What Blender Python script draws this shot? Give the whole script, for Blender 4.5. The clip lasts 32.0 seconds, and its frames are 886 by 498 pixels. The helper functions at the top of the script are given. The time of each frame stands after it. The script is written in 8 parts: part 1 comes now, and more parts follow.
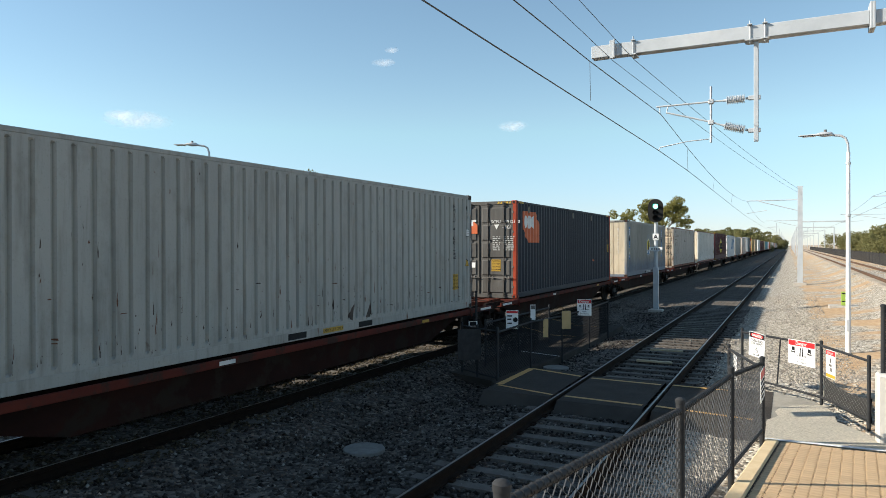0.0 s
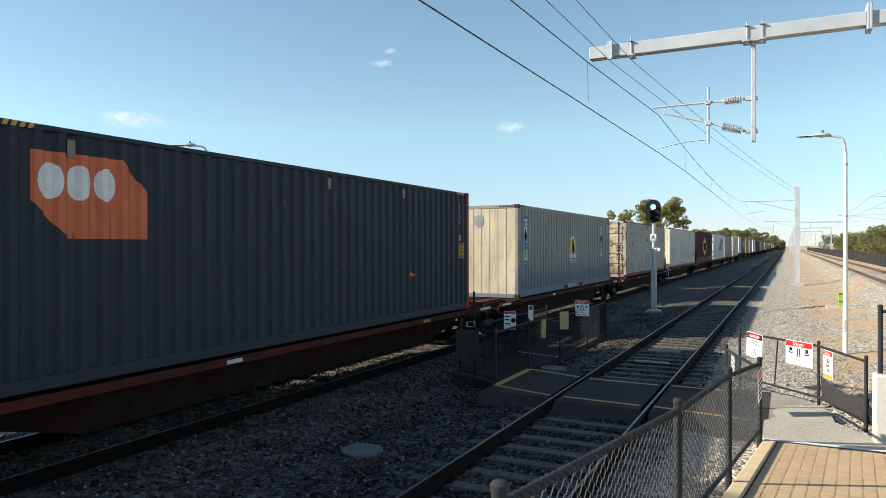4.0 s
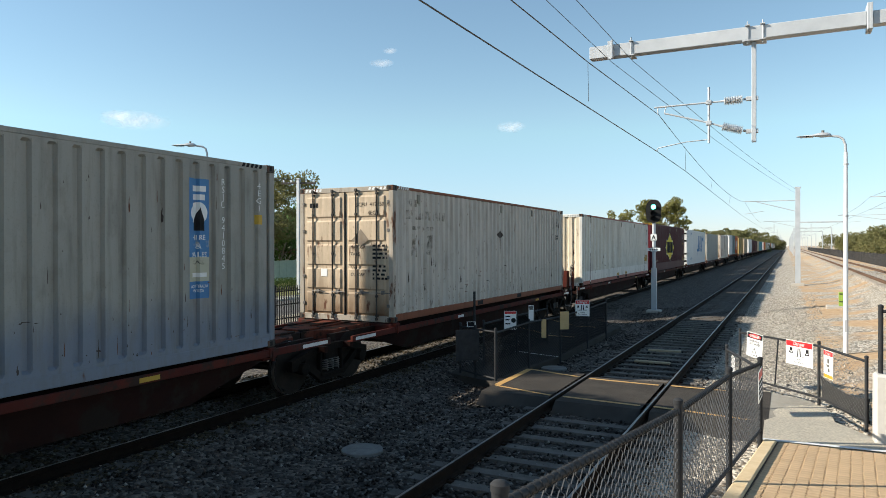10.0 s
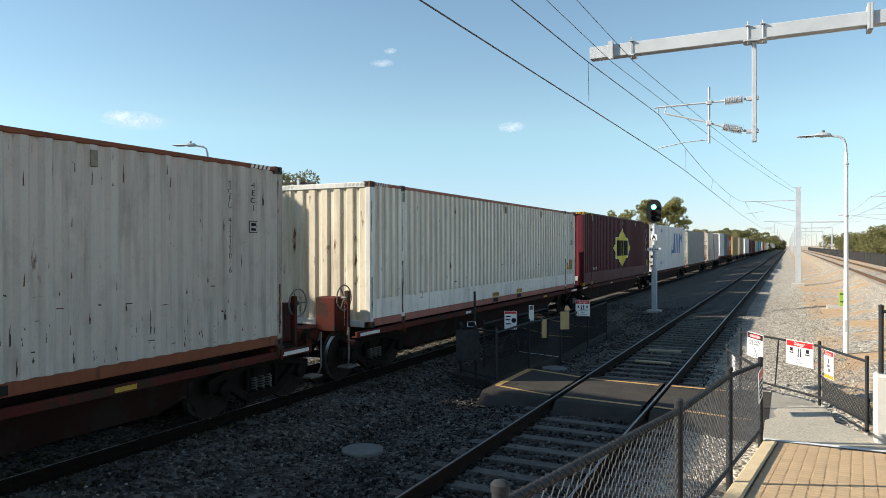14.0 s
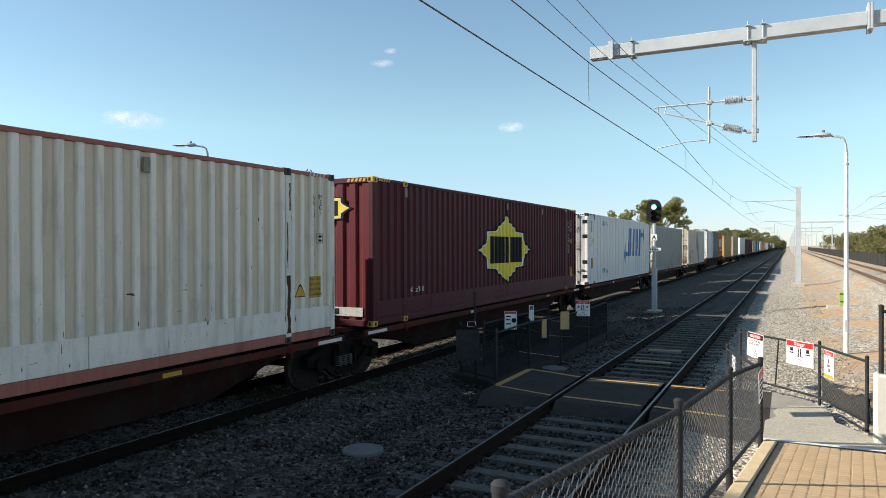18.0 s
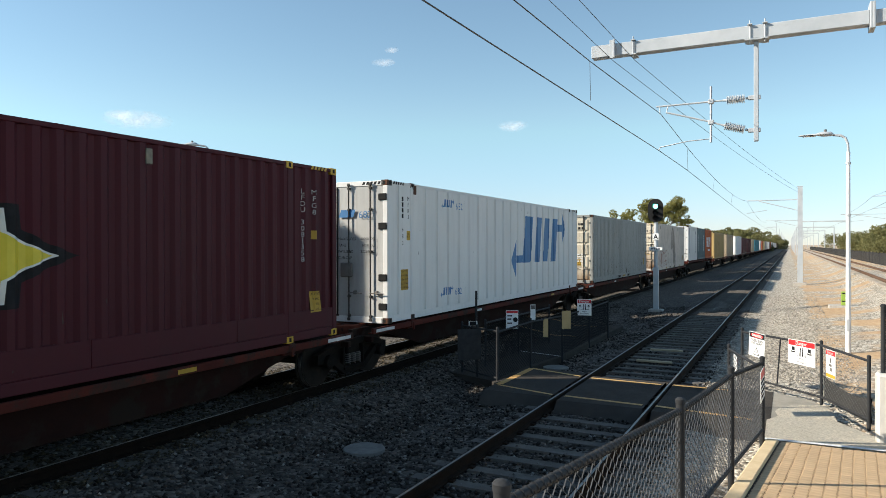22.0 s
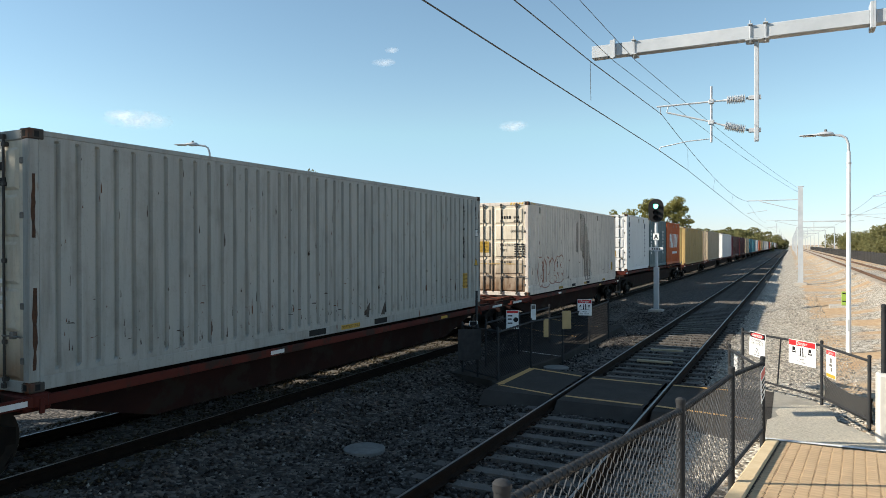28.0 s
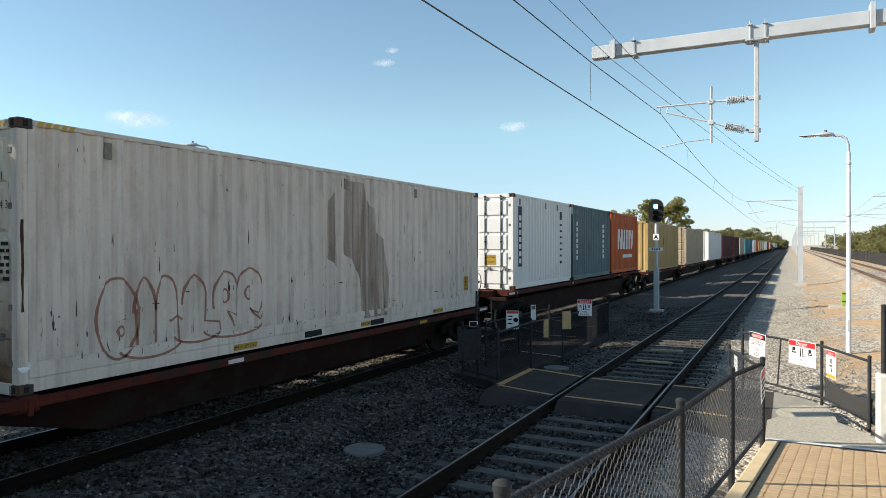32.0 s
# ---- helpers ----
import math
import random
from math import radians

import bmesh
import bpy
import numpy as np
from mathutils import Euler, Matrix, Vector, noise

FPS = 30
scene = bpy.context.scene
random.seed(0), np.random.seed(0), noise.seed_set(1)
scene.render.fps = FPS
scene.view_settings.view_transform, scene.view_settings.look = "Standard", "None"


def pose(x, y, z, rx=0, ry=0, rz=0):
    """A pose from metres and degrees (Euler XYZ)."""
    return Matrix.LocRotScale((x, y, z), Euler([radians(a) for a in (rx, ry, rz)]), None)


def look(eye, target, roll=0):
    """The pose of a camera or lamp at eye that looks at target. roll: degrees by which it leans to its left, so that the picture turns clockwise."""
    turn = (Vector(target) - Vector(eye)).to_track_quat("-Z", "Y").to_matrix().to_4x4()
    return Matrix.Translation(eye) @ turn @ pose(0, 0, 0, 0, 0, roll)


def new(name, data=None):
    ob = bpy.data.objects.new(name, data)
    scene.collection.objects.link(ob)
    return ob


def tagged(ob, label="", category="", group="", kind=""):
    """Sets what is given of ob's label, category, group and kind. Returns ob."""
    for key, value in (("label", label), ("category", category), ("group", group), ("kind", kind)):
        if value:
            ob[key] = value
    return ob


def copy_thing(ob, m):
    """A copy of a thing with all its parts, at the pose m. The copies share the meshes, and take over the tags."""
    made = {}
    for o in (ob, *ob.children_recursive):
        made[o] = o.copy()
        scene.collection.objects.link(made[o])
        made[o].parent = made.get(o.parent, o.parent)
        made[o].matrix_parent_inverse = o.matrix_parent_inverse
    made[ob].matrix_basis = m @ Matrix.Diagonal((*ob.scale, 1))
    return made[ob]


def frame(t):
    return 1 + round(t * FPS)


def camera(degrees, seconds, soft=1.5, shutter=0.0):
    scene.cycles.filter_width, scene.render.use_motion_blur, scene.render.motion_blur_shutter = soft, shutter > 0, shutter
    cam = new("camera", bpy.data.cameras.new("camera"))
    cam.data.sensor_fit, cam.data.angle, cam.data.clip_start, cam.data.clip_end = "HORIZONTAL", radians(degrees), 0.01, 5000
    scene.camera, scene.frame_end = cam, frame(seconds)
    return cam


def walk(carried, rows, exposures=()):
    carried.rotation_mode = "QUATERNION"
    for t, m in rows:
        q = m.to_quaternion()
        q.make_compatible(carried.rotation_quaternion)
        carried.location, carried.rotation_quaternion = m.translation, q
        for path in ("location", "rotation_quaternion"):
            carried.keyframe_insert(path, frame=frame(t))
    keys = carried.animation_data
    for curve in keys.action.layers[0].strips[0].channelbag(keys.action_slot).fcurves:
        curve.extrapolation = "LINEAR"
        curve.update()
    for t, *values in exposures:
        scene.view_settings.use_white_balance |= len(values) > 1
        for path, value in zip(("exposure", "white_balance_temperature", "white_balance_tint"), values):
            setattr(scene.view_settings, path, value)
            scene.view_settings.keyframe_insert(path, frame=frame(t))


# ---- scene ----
# ================= camera =================
LENS = 65.45
cam = camera(LENS, 32.0, soft=0.8)
EYE = (0.0, 0.0, 2.6906)


def aim(dx, dy):
    """The camera's pose; dx, dy: the small sway of the hand, in thousandths of the picture's focal length."""
    turn = Matrix.Rotation(0.4621 + dx / 1220.0, 4, "Z")
    tilt = Matrix.Rotation(math.pi / 2 - 0.0040 + dy / 1220.0, 4, "X")
    roll = Matrix.Rotation(-0.0019, 4, "Z")
    return Matrix.Translation(EYE) @ turn @ tilt @ roll


SWAY = [(0, 3.6, -1.0), (0.5, 1.3, 0), (1, 0.3, 0), (3, -0.2, 0), (6, 0, 0), (9.5, 0, 0), (10.5, 0.8, 0), (13, 1, 0), (16.5, 0.3, 0),
        (18, 1, 0), (19.4, 1.4, 0), (20, 3.2, -1), (22, 3.6, -1.2), (24, 4.2, -1.2), (25.5, 5.0, -1.4), (28, 4.2, -1.2),
        (29.5, 3.6, -0.6), (32, 4.2, -0.6)]
walk(cam, [(t, aim(dx, dy)) for t, dx, dy in SWAY], [(0, 0.62, 6500, 7), (32, 0.62, 6500, 7)])

# ================= light =================
SUN_AZ = math.atan2(-0.868, -0.497)   # the sun stands behind the train's far side
SUN_EL = radians(30.2)
world = bpy.data.worlds.new("sky")
scene.world = world
world.use_nodes = True
wn, wl = world.node_tree.nodes, world.node_tree.links
sky = wn.new("ShaderNodeTexSky")
sky.sky_type, sky.sun_disc = "NISHITA", False
sky.sun_elevation, sky.sun_rotation = SUN_EL, SUN_AZ
sky.air_density, sky.dust_density, sky.ozone_density = 1.0, 0.0, 2.2
wn["Background"].inputs["Strength"].default_value = 0.117
tone = wn.new("ShaderNodeMix")
tone.data_type, tone.blend_type = "RGBA", "MULTIPLY"
tone.inputs[0].default_value = 1.0
tone.inputs[7].default_value = (1.03, 1.03, 0.925, 1)
wl.new(sky.outputs[0], tone.inputs[6])
# the air near the horizon is a paler, cooler blue
wco, wsp, wel = wn.new("ShaderNodeTexCoord"), wn.new("ShaderNodeSeparateXYZ"), wn.new("ShaderNodeValToRGB")
wl.new(wco.outputs["Generated"], wsp.inputs[0])
wl.new(wsp.outputs[2], wel.inputs[0])
wel.color_ramp.interpolation = "B_SPLINE"
wel.color_ramp.elements[0].position, wel.color_ramp.elements[0].color = 0.0, (0.47, 0.545, 0.96, 1)
wel.color_ramp.elements[1].position, wel.color_ramp.elements[1].color = 0.5, (1.33, 1.32, 1.15, 1)
we2 = wel.color_ramp.elements.new(0.16)
we2.color = (1.0, 1.035, 1.10, 1)
cool = wn.new("ShaderNodeMix")
cool.data_type, cool.blend_type = "RGBA", "MULTIPLY"
cool.inputs[0].default_value = 1.0
wl.new(tone.outputs[2], cool.inputs[6])
wl.new(wel.outputs[0], cool.inputs[7])
wl.new(cool.outputs[2], wn["Background"].inputs["Color"])
sun = new("sun", bpy.data.lights.new("sun", "SUN"))
sun.data.energy, sun.data.angle, sun.data.color = 5.3, radians(0.5), (1.0, 0.91, 0.79)
toward = Vector((math.sin(SUN_AZ) * math.cos(SUN_EL), math.cos(SUN_AZ) * math.cos(SUN_EL), math.sin(SUN_EL)))
sun.matrix_world = look(toward * 50, (0, 0, 0))
# ================= materials =================
def mat(name, c1, c2=None, scale=3.0, rough=0.6, metal=0.0, bump=0.0, bscale=40.0, stretch=(1, 1, 1), wear=None, wear_at=0.62,
        wear_scale=4.0, wear_stretch=(1, 1, 1), vary=0.0, coat=0.0, detail=6.0, rvar=0.12, band=None, spec=0.4, grime=None):
    """Base colour that wanders from c1 to c2, with relief, patches of wear and a random shift from piece to piece."""
    m = bpy.data.materials.new(name)
    m.use_nodes = True
    n, l = m.node_tree.nodes, m.node_tree.links
    b = n["Principled BSDF"]
    b.inputs["Metallic"].default_value = metal
    b.inputs["Coat Weight"].default_value = coat
    b.inputs["Specular IOR Level"].default_value = spec
    tc = n.new("ShaderNodeTexCoord")

    def noise_at(sc, st, det):
        mp = n.new("ShaderNodeMapping")
        mp.inputs["Scale"].default_value = st
        l.new(tc.outputs["Object"], mp.inputs["Vector"])
        t = n.new("ShaderNodeTexNoise")
        t.inputs["Scale"].default_value, t.inputs["Detail"].default_value, t.inputs["Roughness"].default_value = sc, det, 0.62
        l.new(mp.outputs[0], t.inputs["Vector"])
        return t.outputs["Fac"]

    def ramp(fac, a, z, lo, hi):
        r = n.new("ShaderNodeValToRGB")
        r.color_ramp.elements[0].position, r.color_ramp.elements[1].position = lo, hi
        r.color_ramp.elements[0].color, r.color_ramp.elements[1].color = (*a, 1), (*z, 1)
        l.new(fac, r.inputs[0])
        return r.outputs[0]

    def mix(fac, a, z, kind="MIX"):
        x = n.new("ShaderNodeMix")
        x.data_type, x.blend_type = "RGBA", kind
        for s, v in ((0, fac), (6, a), (7, z)):
            if hasattr(v, "links"):
                l.new(v, x.inputs[s])
            else:
                x.inputs[s].default_value = v if s == 0 else (*v, 1)
        return x.outputs[2]

    f1 = noise_at(scale, stretch, detail)
    colour = ramp(f1, c1, c2 or tuple(min(1, v * 1.18 + 0.004) for v in c1), 0.32, 0.68)
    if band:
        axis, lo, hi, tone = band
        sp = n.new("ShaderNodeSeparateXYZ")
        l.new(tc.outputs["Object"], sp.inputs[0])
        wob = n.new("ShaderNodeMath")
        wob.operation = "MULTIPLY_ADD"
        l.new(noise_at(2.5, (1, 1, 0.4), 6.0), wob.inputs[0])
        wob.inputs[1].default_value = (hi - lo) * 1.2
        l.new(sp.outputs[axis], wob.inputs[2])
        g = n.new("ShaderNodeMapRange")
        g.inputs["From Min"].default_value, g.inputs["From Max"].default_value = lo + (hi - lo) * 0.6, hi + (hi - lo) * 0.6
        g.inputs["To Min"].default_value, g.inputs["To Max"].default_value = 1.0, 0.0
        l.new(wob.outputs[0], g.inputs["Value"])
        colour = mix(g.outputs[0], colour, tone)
    if grime:
        # run-down dirt in narrow streaks, and fine blotches
        for sc, st, lo, hi, k in ((7.0, (1.0, 1.0, 0.10), 0.50, 0.78, 0.75), (3.0, (1, 1, 0.7), 0.52, 0.80, 0.55), (38.0, (1, 1, 0.8), 0.56, 0.80, 0.55)):
            g = n.new("ShaderNodeMapRange")
            g.inputs["From Min"].default_value, g.inputs["From Max"].default_value, g.inputs["To Max"].default_value = lo, hi, k
            l.new(noise_at(sc, st, 9.0), g.inputs["Value"])
            colour = mix(g.outputs[0], colour, grime)
    if wear:
        f2 = noise_at(wear_scale, wear_stretch, 8.0)
        g = n.new("ShaderNodeMapRange")
        g.inputs["From Min"].default_value, g.inputs["From Max"].default_value = wear_at, wear_at + 0.09
        l.new(f2, g.inputs["Value"])
        colour = mix(g.outputs[0], colour, wear)
    if vary:
        info = n.new("ShaderNodeObjectInfo")
        geo = n.new("ShaderNodeNewGeometry")
        add = n.new("ShaderNodeMath")
        add.operation = "ADD"
        l.new(info.outputs["Random"], add.inputs[0])
        l.new(geo.outputs["Random Per Island"], add.inputs[1])
        wrap = n.new("ShaderNodeMath")
        wrap.operation = "FRACT"
        l.new(add.outputs[0], wrap.inputs[0])
        hv = n.new("ShaderNodeHueSaturation")
        mr = n.new("ShaderNodeMapRange")
        mr.inputs["To Min"].default_value, mr.inputs["To Max"].default_value = 1 - vary, 1 + vary
        l.new(wrap.outputs[0], mr.inputs["Value"])
        l.new(mr.outputs[0], hv.inputs["Value"])
        l.new(colour, hv.inputs["Color"])
        colour = hv.outputs[0]
    l.new(colour, b.inputs["Base Color"])
    rr = n.new("ShaderNodeMapRange")
    rr.inputs["To Min"].default_value, rr.inputs["To Max"].default_value = max(0.03, rough - rvar), min(1, rough + rvar)
    l.new(f1, rr.inputs["Value"])
    l.new(rr.outputs[0], b.inputs["Roughness"])
    if bump:
        bp = n.new("ShaderNodeBump")
        bp.inputs["Strength"].default_value, bp.inputs["Distance"].default_value = bump, 0.02
        l.new(noise_at(bscale, (1, 1, 1), 5.0), bp.inputs["Height"])
        l.new(bp.outputs[0], b.inputs["Normal"])
    return m


def paint(name, c, dirt=0.12, rust=0.66, rough=0.6, rust_colour=(0.10, 0.035, 0.015), band=None, soil=1.0):
    """Weathered container paint: faded, streaked downwards, chipped to rust."""
    d = tuple(v * (1 - dirt) for v in c)
    return mat(name, d, tuple(min(0.86, v * (1 + dirt * 0.4)) for v in c), 1.3, rough, 0, 0.08, 18.0, (1, 1, 0.22), rust_colour, rust, 5.5,
               (1.0, 1.0, 0.3), band=band, spec=0.25, grime=tuple(v * (1 - soil * q) + 0.004 * soil for v, q in zip(c, (0.54, 0.57, 0.60))))


def glow(name, c, strength):
    m = bpy.data.materials.new(name)
    m.use_nodes = True
    b = m.node_tree.nodes["Principled BSDF"]
    b.inputs["Base Color"].default_value = (*c, 1)
    b.inputs["Emission Color"].default_value = (*c, 1)
    b.inputs["Emission Strength"].default_value = strength
    return m


STEEL = mat("galvanised_steel", (0.41, 0.43, 0.45), (0.51, 0.53, 0.55), 2.0, 0.55, 0.1, 0.05, 30)
POLE = mat("white_painted_steel", (0.68, 0.69, 0.69), (0.76, 0.77, 0.77), 2.0, 0.45, 0.0, 0.03, 30)
RAIL_SIDE = mat("rusty_rail", (0.010, 0.007, 0.005), (0.024, 0.015, 0.010), 6.0, 0.85, 0.0, 0.3, 60, spec=0.1)
RAIL_TOP = mat("polished_rail_head", (0.17, 0.155, 0.145), (0.30, 0.28, 0.265), 8.0, 0.42, 0.9)
SLEEPER = mat("weathered_concrete_sleeper", (0.074, 0.064, 0.054), (0.13, 0.114, 0.098), 5.0, 0.9, 0, 0.4, 60, vary=0.15)
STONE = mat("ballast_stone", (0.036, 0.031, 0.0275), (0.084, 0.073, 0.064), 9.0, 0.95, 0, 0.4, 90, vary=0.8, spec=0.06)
ASPHALT = mat("worn_asphalt", (0.044, 0.039, 0.034), (0.070, 0.062, 0.054), 1.6, 0.95, 0, 0.5, 160, wear=(0.13, 0.12, 0.105), wear_at=0.66, wear_scale=2.0, spec=0.1)
YELLOW_LINE = mat("worn_yellow_paint", (0.47, 0.265, 0.085), (0.56, 0.34, 0.12), 6, 0.7, 0, 0.3, 80, wear=(0.14, 0.12, 0.1), wear_at=0.62, wear_scale=9)
WHITE_LINE = mat("worn_white_paint", (0.62, 0.62, 0.6), (0.75, 0.75, 0.73), 6, 0.7, 0, 0.2, 80, wear=(0.3, 0.28, 0.25), wear_at=0.64, wear_scale=9)
FENCE = mat("dark_grey_fence_paint", (0.022, 0.023, 0.025), (0.042, 0.043, 0.045), 8, 0.7, 0.0, 0.1, 60, spec=0.15)
WIRE = mat("galvanised_fence_wire", (0.10, 0.10, 0.10), (0.19, 0.19, 0.19), 20, 0.4, 0.5)
CABLE = mat("dark_copper_wire", (0.05, 0.048, 0.045), (0.09, 0.085, 0.08), 5, 0.5, 0.5)
CONCRETE = mat("pale_concrete", (0.33, 0.30, 0.26), (0.52, 0.48, 0.42), 28.0, 0.9, 0, 0.5, 110, wear=(0.30, 0.28, 0.25), wear_at=0.66, wear_scale=3)
KERB = mat("sandy_concrete_edging", (0.58, 0.44, 0.26), (0.68, 0.54, 0.34), 4, 0.9, 0, 0.3, 90)
BRICK = mat("terracotta_paver", (0.47, 0.315, 0.175), (0.60, 0.425, 0.25), 6, 0.88, 0, 0.35, 120, vary=0.07)
PALISADE = mat("black_palisade_paint", (0.012, 0.012, 0.013), (0.022, 0.022, 0.023), 8, 0.6, 0, 0.1, 60, spec=0.12)
AGGREGATE = mat("exposed_aggregate_concrete", (0.34, 0.30, 0.235), (0.64, 0.57, 0.45), 30.0, 0.92, 0, 0.6, 140, wear=(0.38, 0.335, 0.26), wear_at=0.60, wear_scale=2.2)
# apron asphalt, much paler than the crossing's: the sunlight is put into its colour
LIT_ASPHALT = mat("sunlit_asphalt", (0.25, 0.23, 0.19), (0.36, 0.33, 0.275), 3.0, 0.95, 0, 0.5, 140, wear=(0.26, 0.24, 0.21), wear_at=0.62, wear_scale=5)
BLACK = mat("matt_black", (0.012, 0.012, 0.013), (0.022, 0.022, 0.022), 6, 0.7, spec=0.1)
WHITE = mat("white_sign_face", (0.74, 0.74, 0.73), (0.80, 0.80, 0.79), 5, 0.4)
RED = mat("red_sign_paint", (0.50, 0.02, 0.025), (0.58, 0.03, 0.035), 5, 0.4)
INK = mat("black_lettering", (0.012, 0.012, 0.013), (0.024, 0.024, 0.026), 5, 0.7, spec=0.1)
PALE_INK = mat("white_lettering", (0.60, 0.60, 0.58), (0.72, 0.72, 0.70), 5, 0.5)
YELLOW = mat("yellow_marking", (0.46, 0.27, 0.02), (0.54, 0.33, 0.03), 5, 0.5, wear=(0.25, 0.17, 0.05), wear_at=0.66)
CAUTION = mat("amber_caution_panel", (0.34, 0.20, 0.018), (0.42, 0.26, 0.03), 5, 0.6, wear=(0.2, 0.13, 0.05), wear_at=0.64)
FADED_INK = mat("faded_white_lettering", (0.34, 0.34, 0.33), (0.46, 0.46, 0.44), 9, 0.6, wear=(0.12, 0.11, 0.1), wear_at=0.62, wear_scale=14)
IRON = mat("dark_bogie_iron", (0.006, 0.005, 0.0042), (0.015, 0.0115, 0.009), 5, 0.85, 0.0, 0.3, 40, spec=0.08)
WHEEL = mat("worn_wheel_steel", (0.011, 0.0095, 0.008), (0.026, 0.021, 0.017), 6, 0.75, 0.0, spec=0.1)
TREAD = mat("bright_wheel_tread", (0.24, 0.23, 0.22), (0.34, 0.33, 0.32), 6, 0.35, 0.9)
WAGON_RED = mat("faded_red_wagon_paint", (0.055, 0.011, 0.008), (0.098, 0.021, 0.013), 1.6, 0.8, 0, 0.15, 30, (1, 0.6, 1), (0.035, 0.02, 0.015), 0.5, 2.2, spec=0.15)
# wagon red darkened to paint in the shade under the containers
WAGON_DARK = mat("shade_darkened_wagon_sill", (0.011, 0.005, 0.004), (0.024, 0.009, 0.007), 1.6, 0.8, 0, 0.15, 30, (1, 0.6, 1), (0.02, 0.014, 0.011), 0.5, 2.2, spec=0.1)
WAGON_DECK = mat("worn_orange_red_deck", (0.10, 0.026, 0.016), (0.17, 0.052, 0.03), 2.5, 0.85, 0, 0.2, 30, (1, 1, 1), (0.022, 0.014, 0.011), 0.46, 2.5, spec=0.12)
PORCELAIN = mat("grey_porcelain", (0.62, 0.63, 0.64), (0.7, 0.71, 0.72), 4, 0.25)
DOOR_STEEL = mat("worn_door_hardware", (0.10, 0.092, 0.085), (0.18, 0.165, 0.15), 6, 0.6, 0.3, 0.2, 50)
REFLECT = mat("white_reflective_strip", (0.50, 0.50, 0.49), (0.62, 0.62, 0.61), 6, 0.35)


# ================= mesh helpers =================
class MB:
    """Collects vertices and faces of one mesh."""

    def __init__(self):
        self.v, self.f = [], []

    def add(self, vs, fs):
        o = len(self.v)
        self.v += [tuple(p) for p in vs]
        self.f += [tuple(i + o for i in q) for q in fs]
        return self

    def box(self, x0, x1, y0, y1, z0, z1, c=0.0):
        """A box, with its edges chamfered by c."""
        if x1 < x0: x0, x1 = x1, x0
        if y1 < y0: y0, y1 = y1, y0
        if z1 < z0: z0, z1 = z1, z0
        if c <= 0:
            vs = [(x, y, z) for x in (x0, x1) for y in (y0, y1) for z in (z0, z1)]
            return self.add(vs, [(0, 1, 3, 2), (4, 6, 7, 5), (0, 4, 5, 1), (2, 3, 7, 6), (0, 2, 6, 4), (1, 5, 7, 3)])
        c = min(c, (x1 - x0) * 0.45, (y1 - y0) * 0.45, (z1 - z0) * 0.45)
        vs, ix = [], {}
        for i in (0, 1):
            for j in (0, 1):
                for k in (0, 1):
                    for a in range(3):
                        p = [(x0, x1)[i], (y0, y1)[j], (z0, z1)[k]]
                        for b in range(3):
                            if b != a:
                                p[b] += c if (i, j, k)[b] == 0 else -c
                        ix[i, j, k, a] = len(vs)
                        vs.append(p)
        fs = []
        for a in range(3):
            b, d = (a + 1) % 3, (a + 2) % 3
            for s in (0, 1):
                q = []
                for u, w in ((0, 0), (1, 0), (1, 1), (0, 1)):
                    t = [0, 0, 0]
                    t[a], t[b], t[d] = s, u, w
                    q.append(ix[(*t, a)])
                fs.append(q if s else q[::-1])
            for u in (0, 1):
                for w in (0, 1):
                    t0, t1 = [0, 0, 0], [0, 0, 0]
                    t0[b], t0[d], t1[b], t1[d] = u, w, u, w
                    t1[a] = 1
                    q = [ix[(*t0, b)], ix[(*t1, b)], ix[(*t1, d)], ix[(*t0, d)]]
                    fs.append(q if u == w else q[::-1])
        for i in (0, 1):
            for j in (0, 1):
                for k in (0, 1):
                    q = [ix[i, j, k, a] for a in range(3)]
                    fs.append(q if (i + j + k) % 2 else q[::-1])
        return self.add(vs, fs)

    def tube(self, pts, r, seg=8, caps=True):
        """A round bar along pts; r: one radius, or one for each point."""
        pts = [Vector(p) for p in pts]
        rs = r if isinstance(r, (list, tuple)) else [r] * len(pts)
        vs, fs = [], []
        up = None
        for i, p in enumerate(pts):
            d = (pts[min(i + 1, len(pts) - 1)] - pts[max(i - 1, 0)]).normalized()
            if up is None:
                up = Vector((0, 0, 1)) if abs(d.z) < 0.9 else Vector((1, 0, 0))
            a = d.cross(up).normalized()
            b = a.cross(d).normalized()
            up = b
            vs += [p + (a * math.cos(2 * math.pi * k / seg) + b * math.sin(2 * math.pi * k / seg)) * rs[i] for k in range(seg)]
        for i in range(len(pts) - 1):
            for k in range(seg):
                k2 = (k + 1) % seg
                fs.append((i * seg + k, (i + 1) * seg + k, (i + 1) * seg + k2, i * seg + k2))
        if caps:
            fs.append(tuple(range(seg)))
            fs.append(tuple(range((len(pts) - 1) * seg, len(pts) * seg))[::-1])
        return self.add(vs, fs)

    def lathe(self, centre, axis, prof, seg=16):
        """A turned shape: prof is rows of (along the axis, radius)."""
        c, d = Vector(centre), Vector(axis).normalized()
        return self.tube([c + d * (a if i == 0 or a != prof[i - 1][0] else a + 1e-5) for i, (a, _) in enumerate(prof)], [max(q, 1e-4) for _, q in prof], seg)

    def prism(self, prof, axis, a, b):
        """A closed outline swept along x, y or z from a to b."""
        def at(u, w, s):
            return {"x": (s, u, w), "y": (u, s, w), "z": (u, w, s)}[axis]
        n = len(prof)
        vs = [at(u, w, a) for u, w in prof] + [at(u, w, b) for u, w in prof]
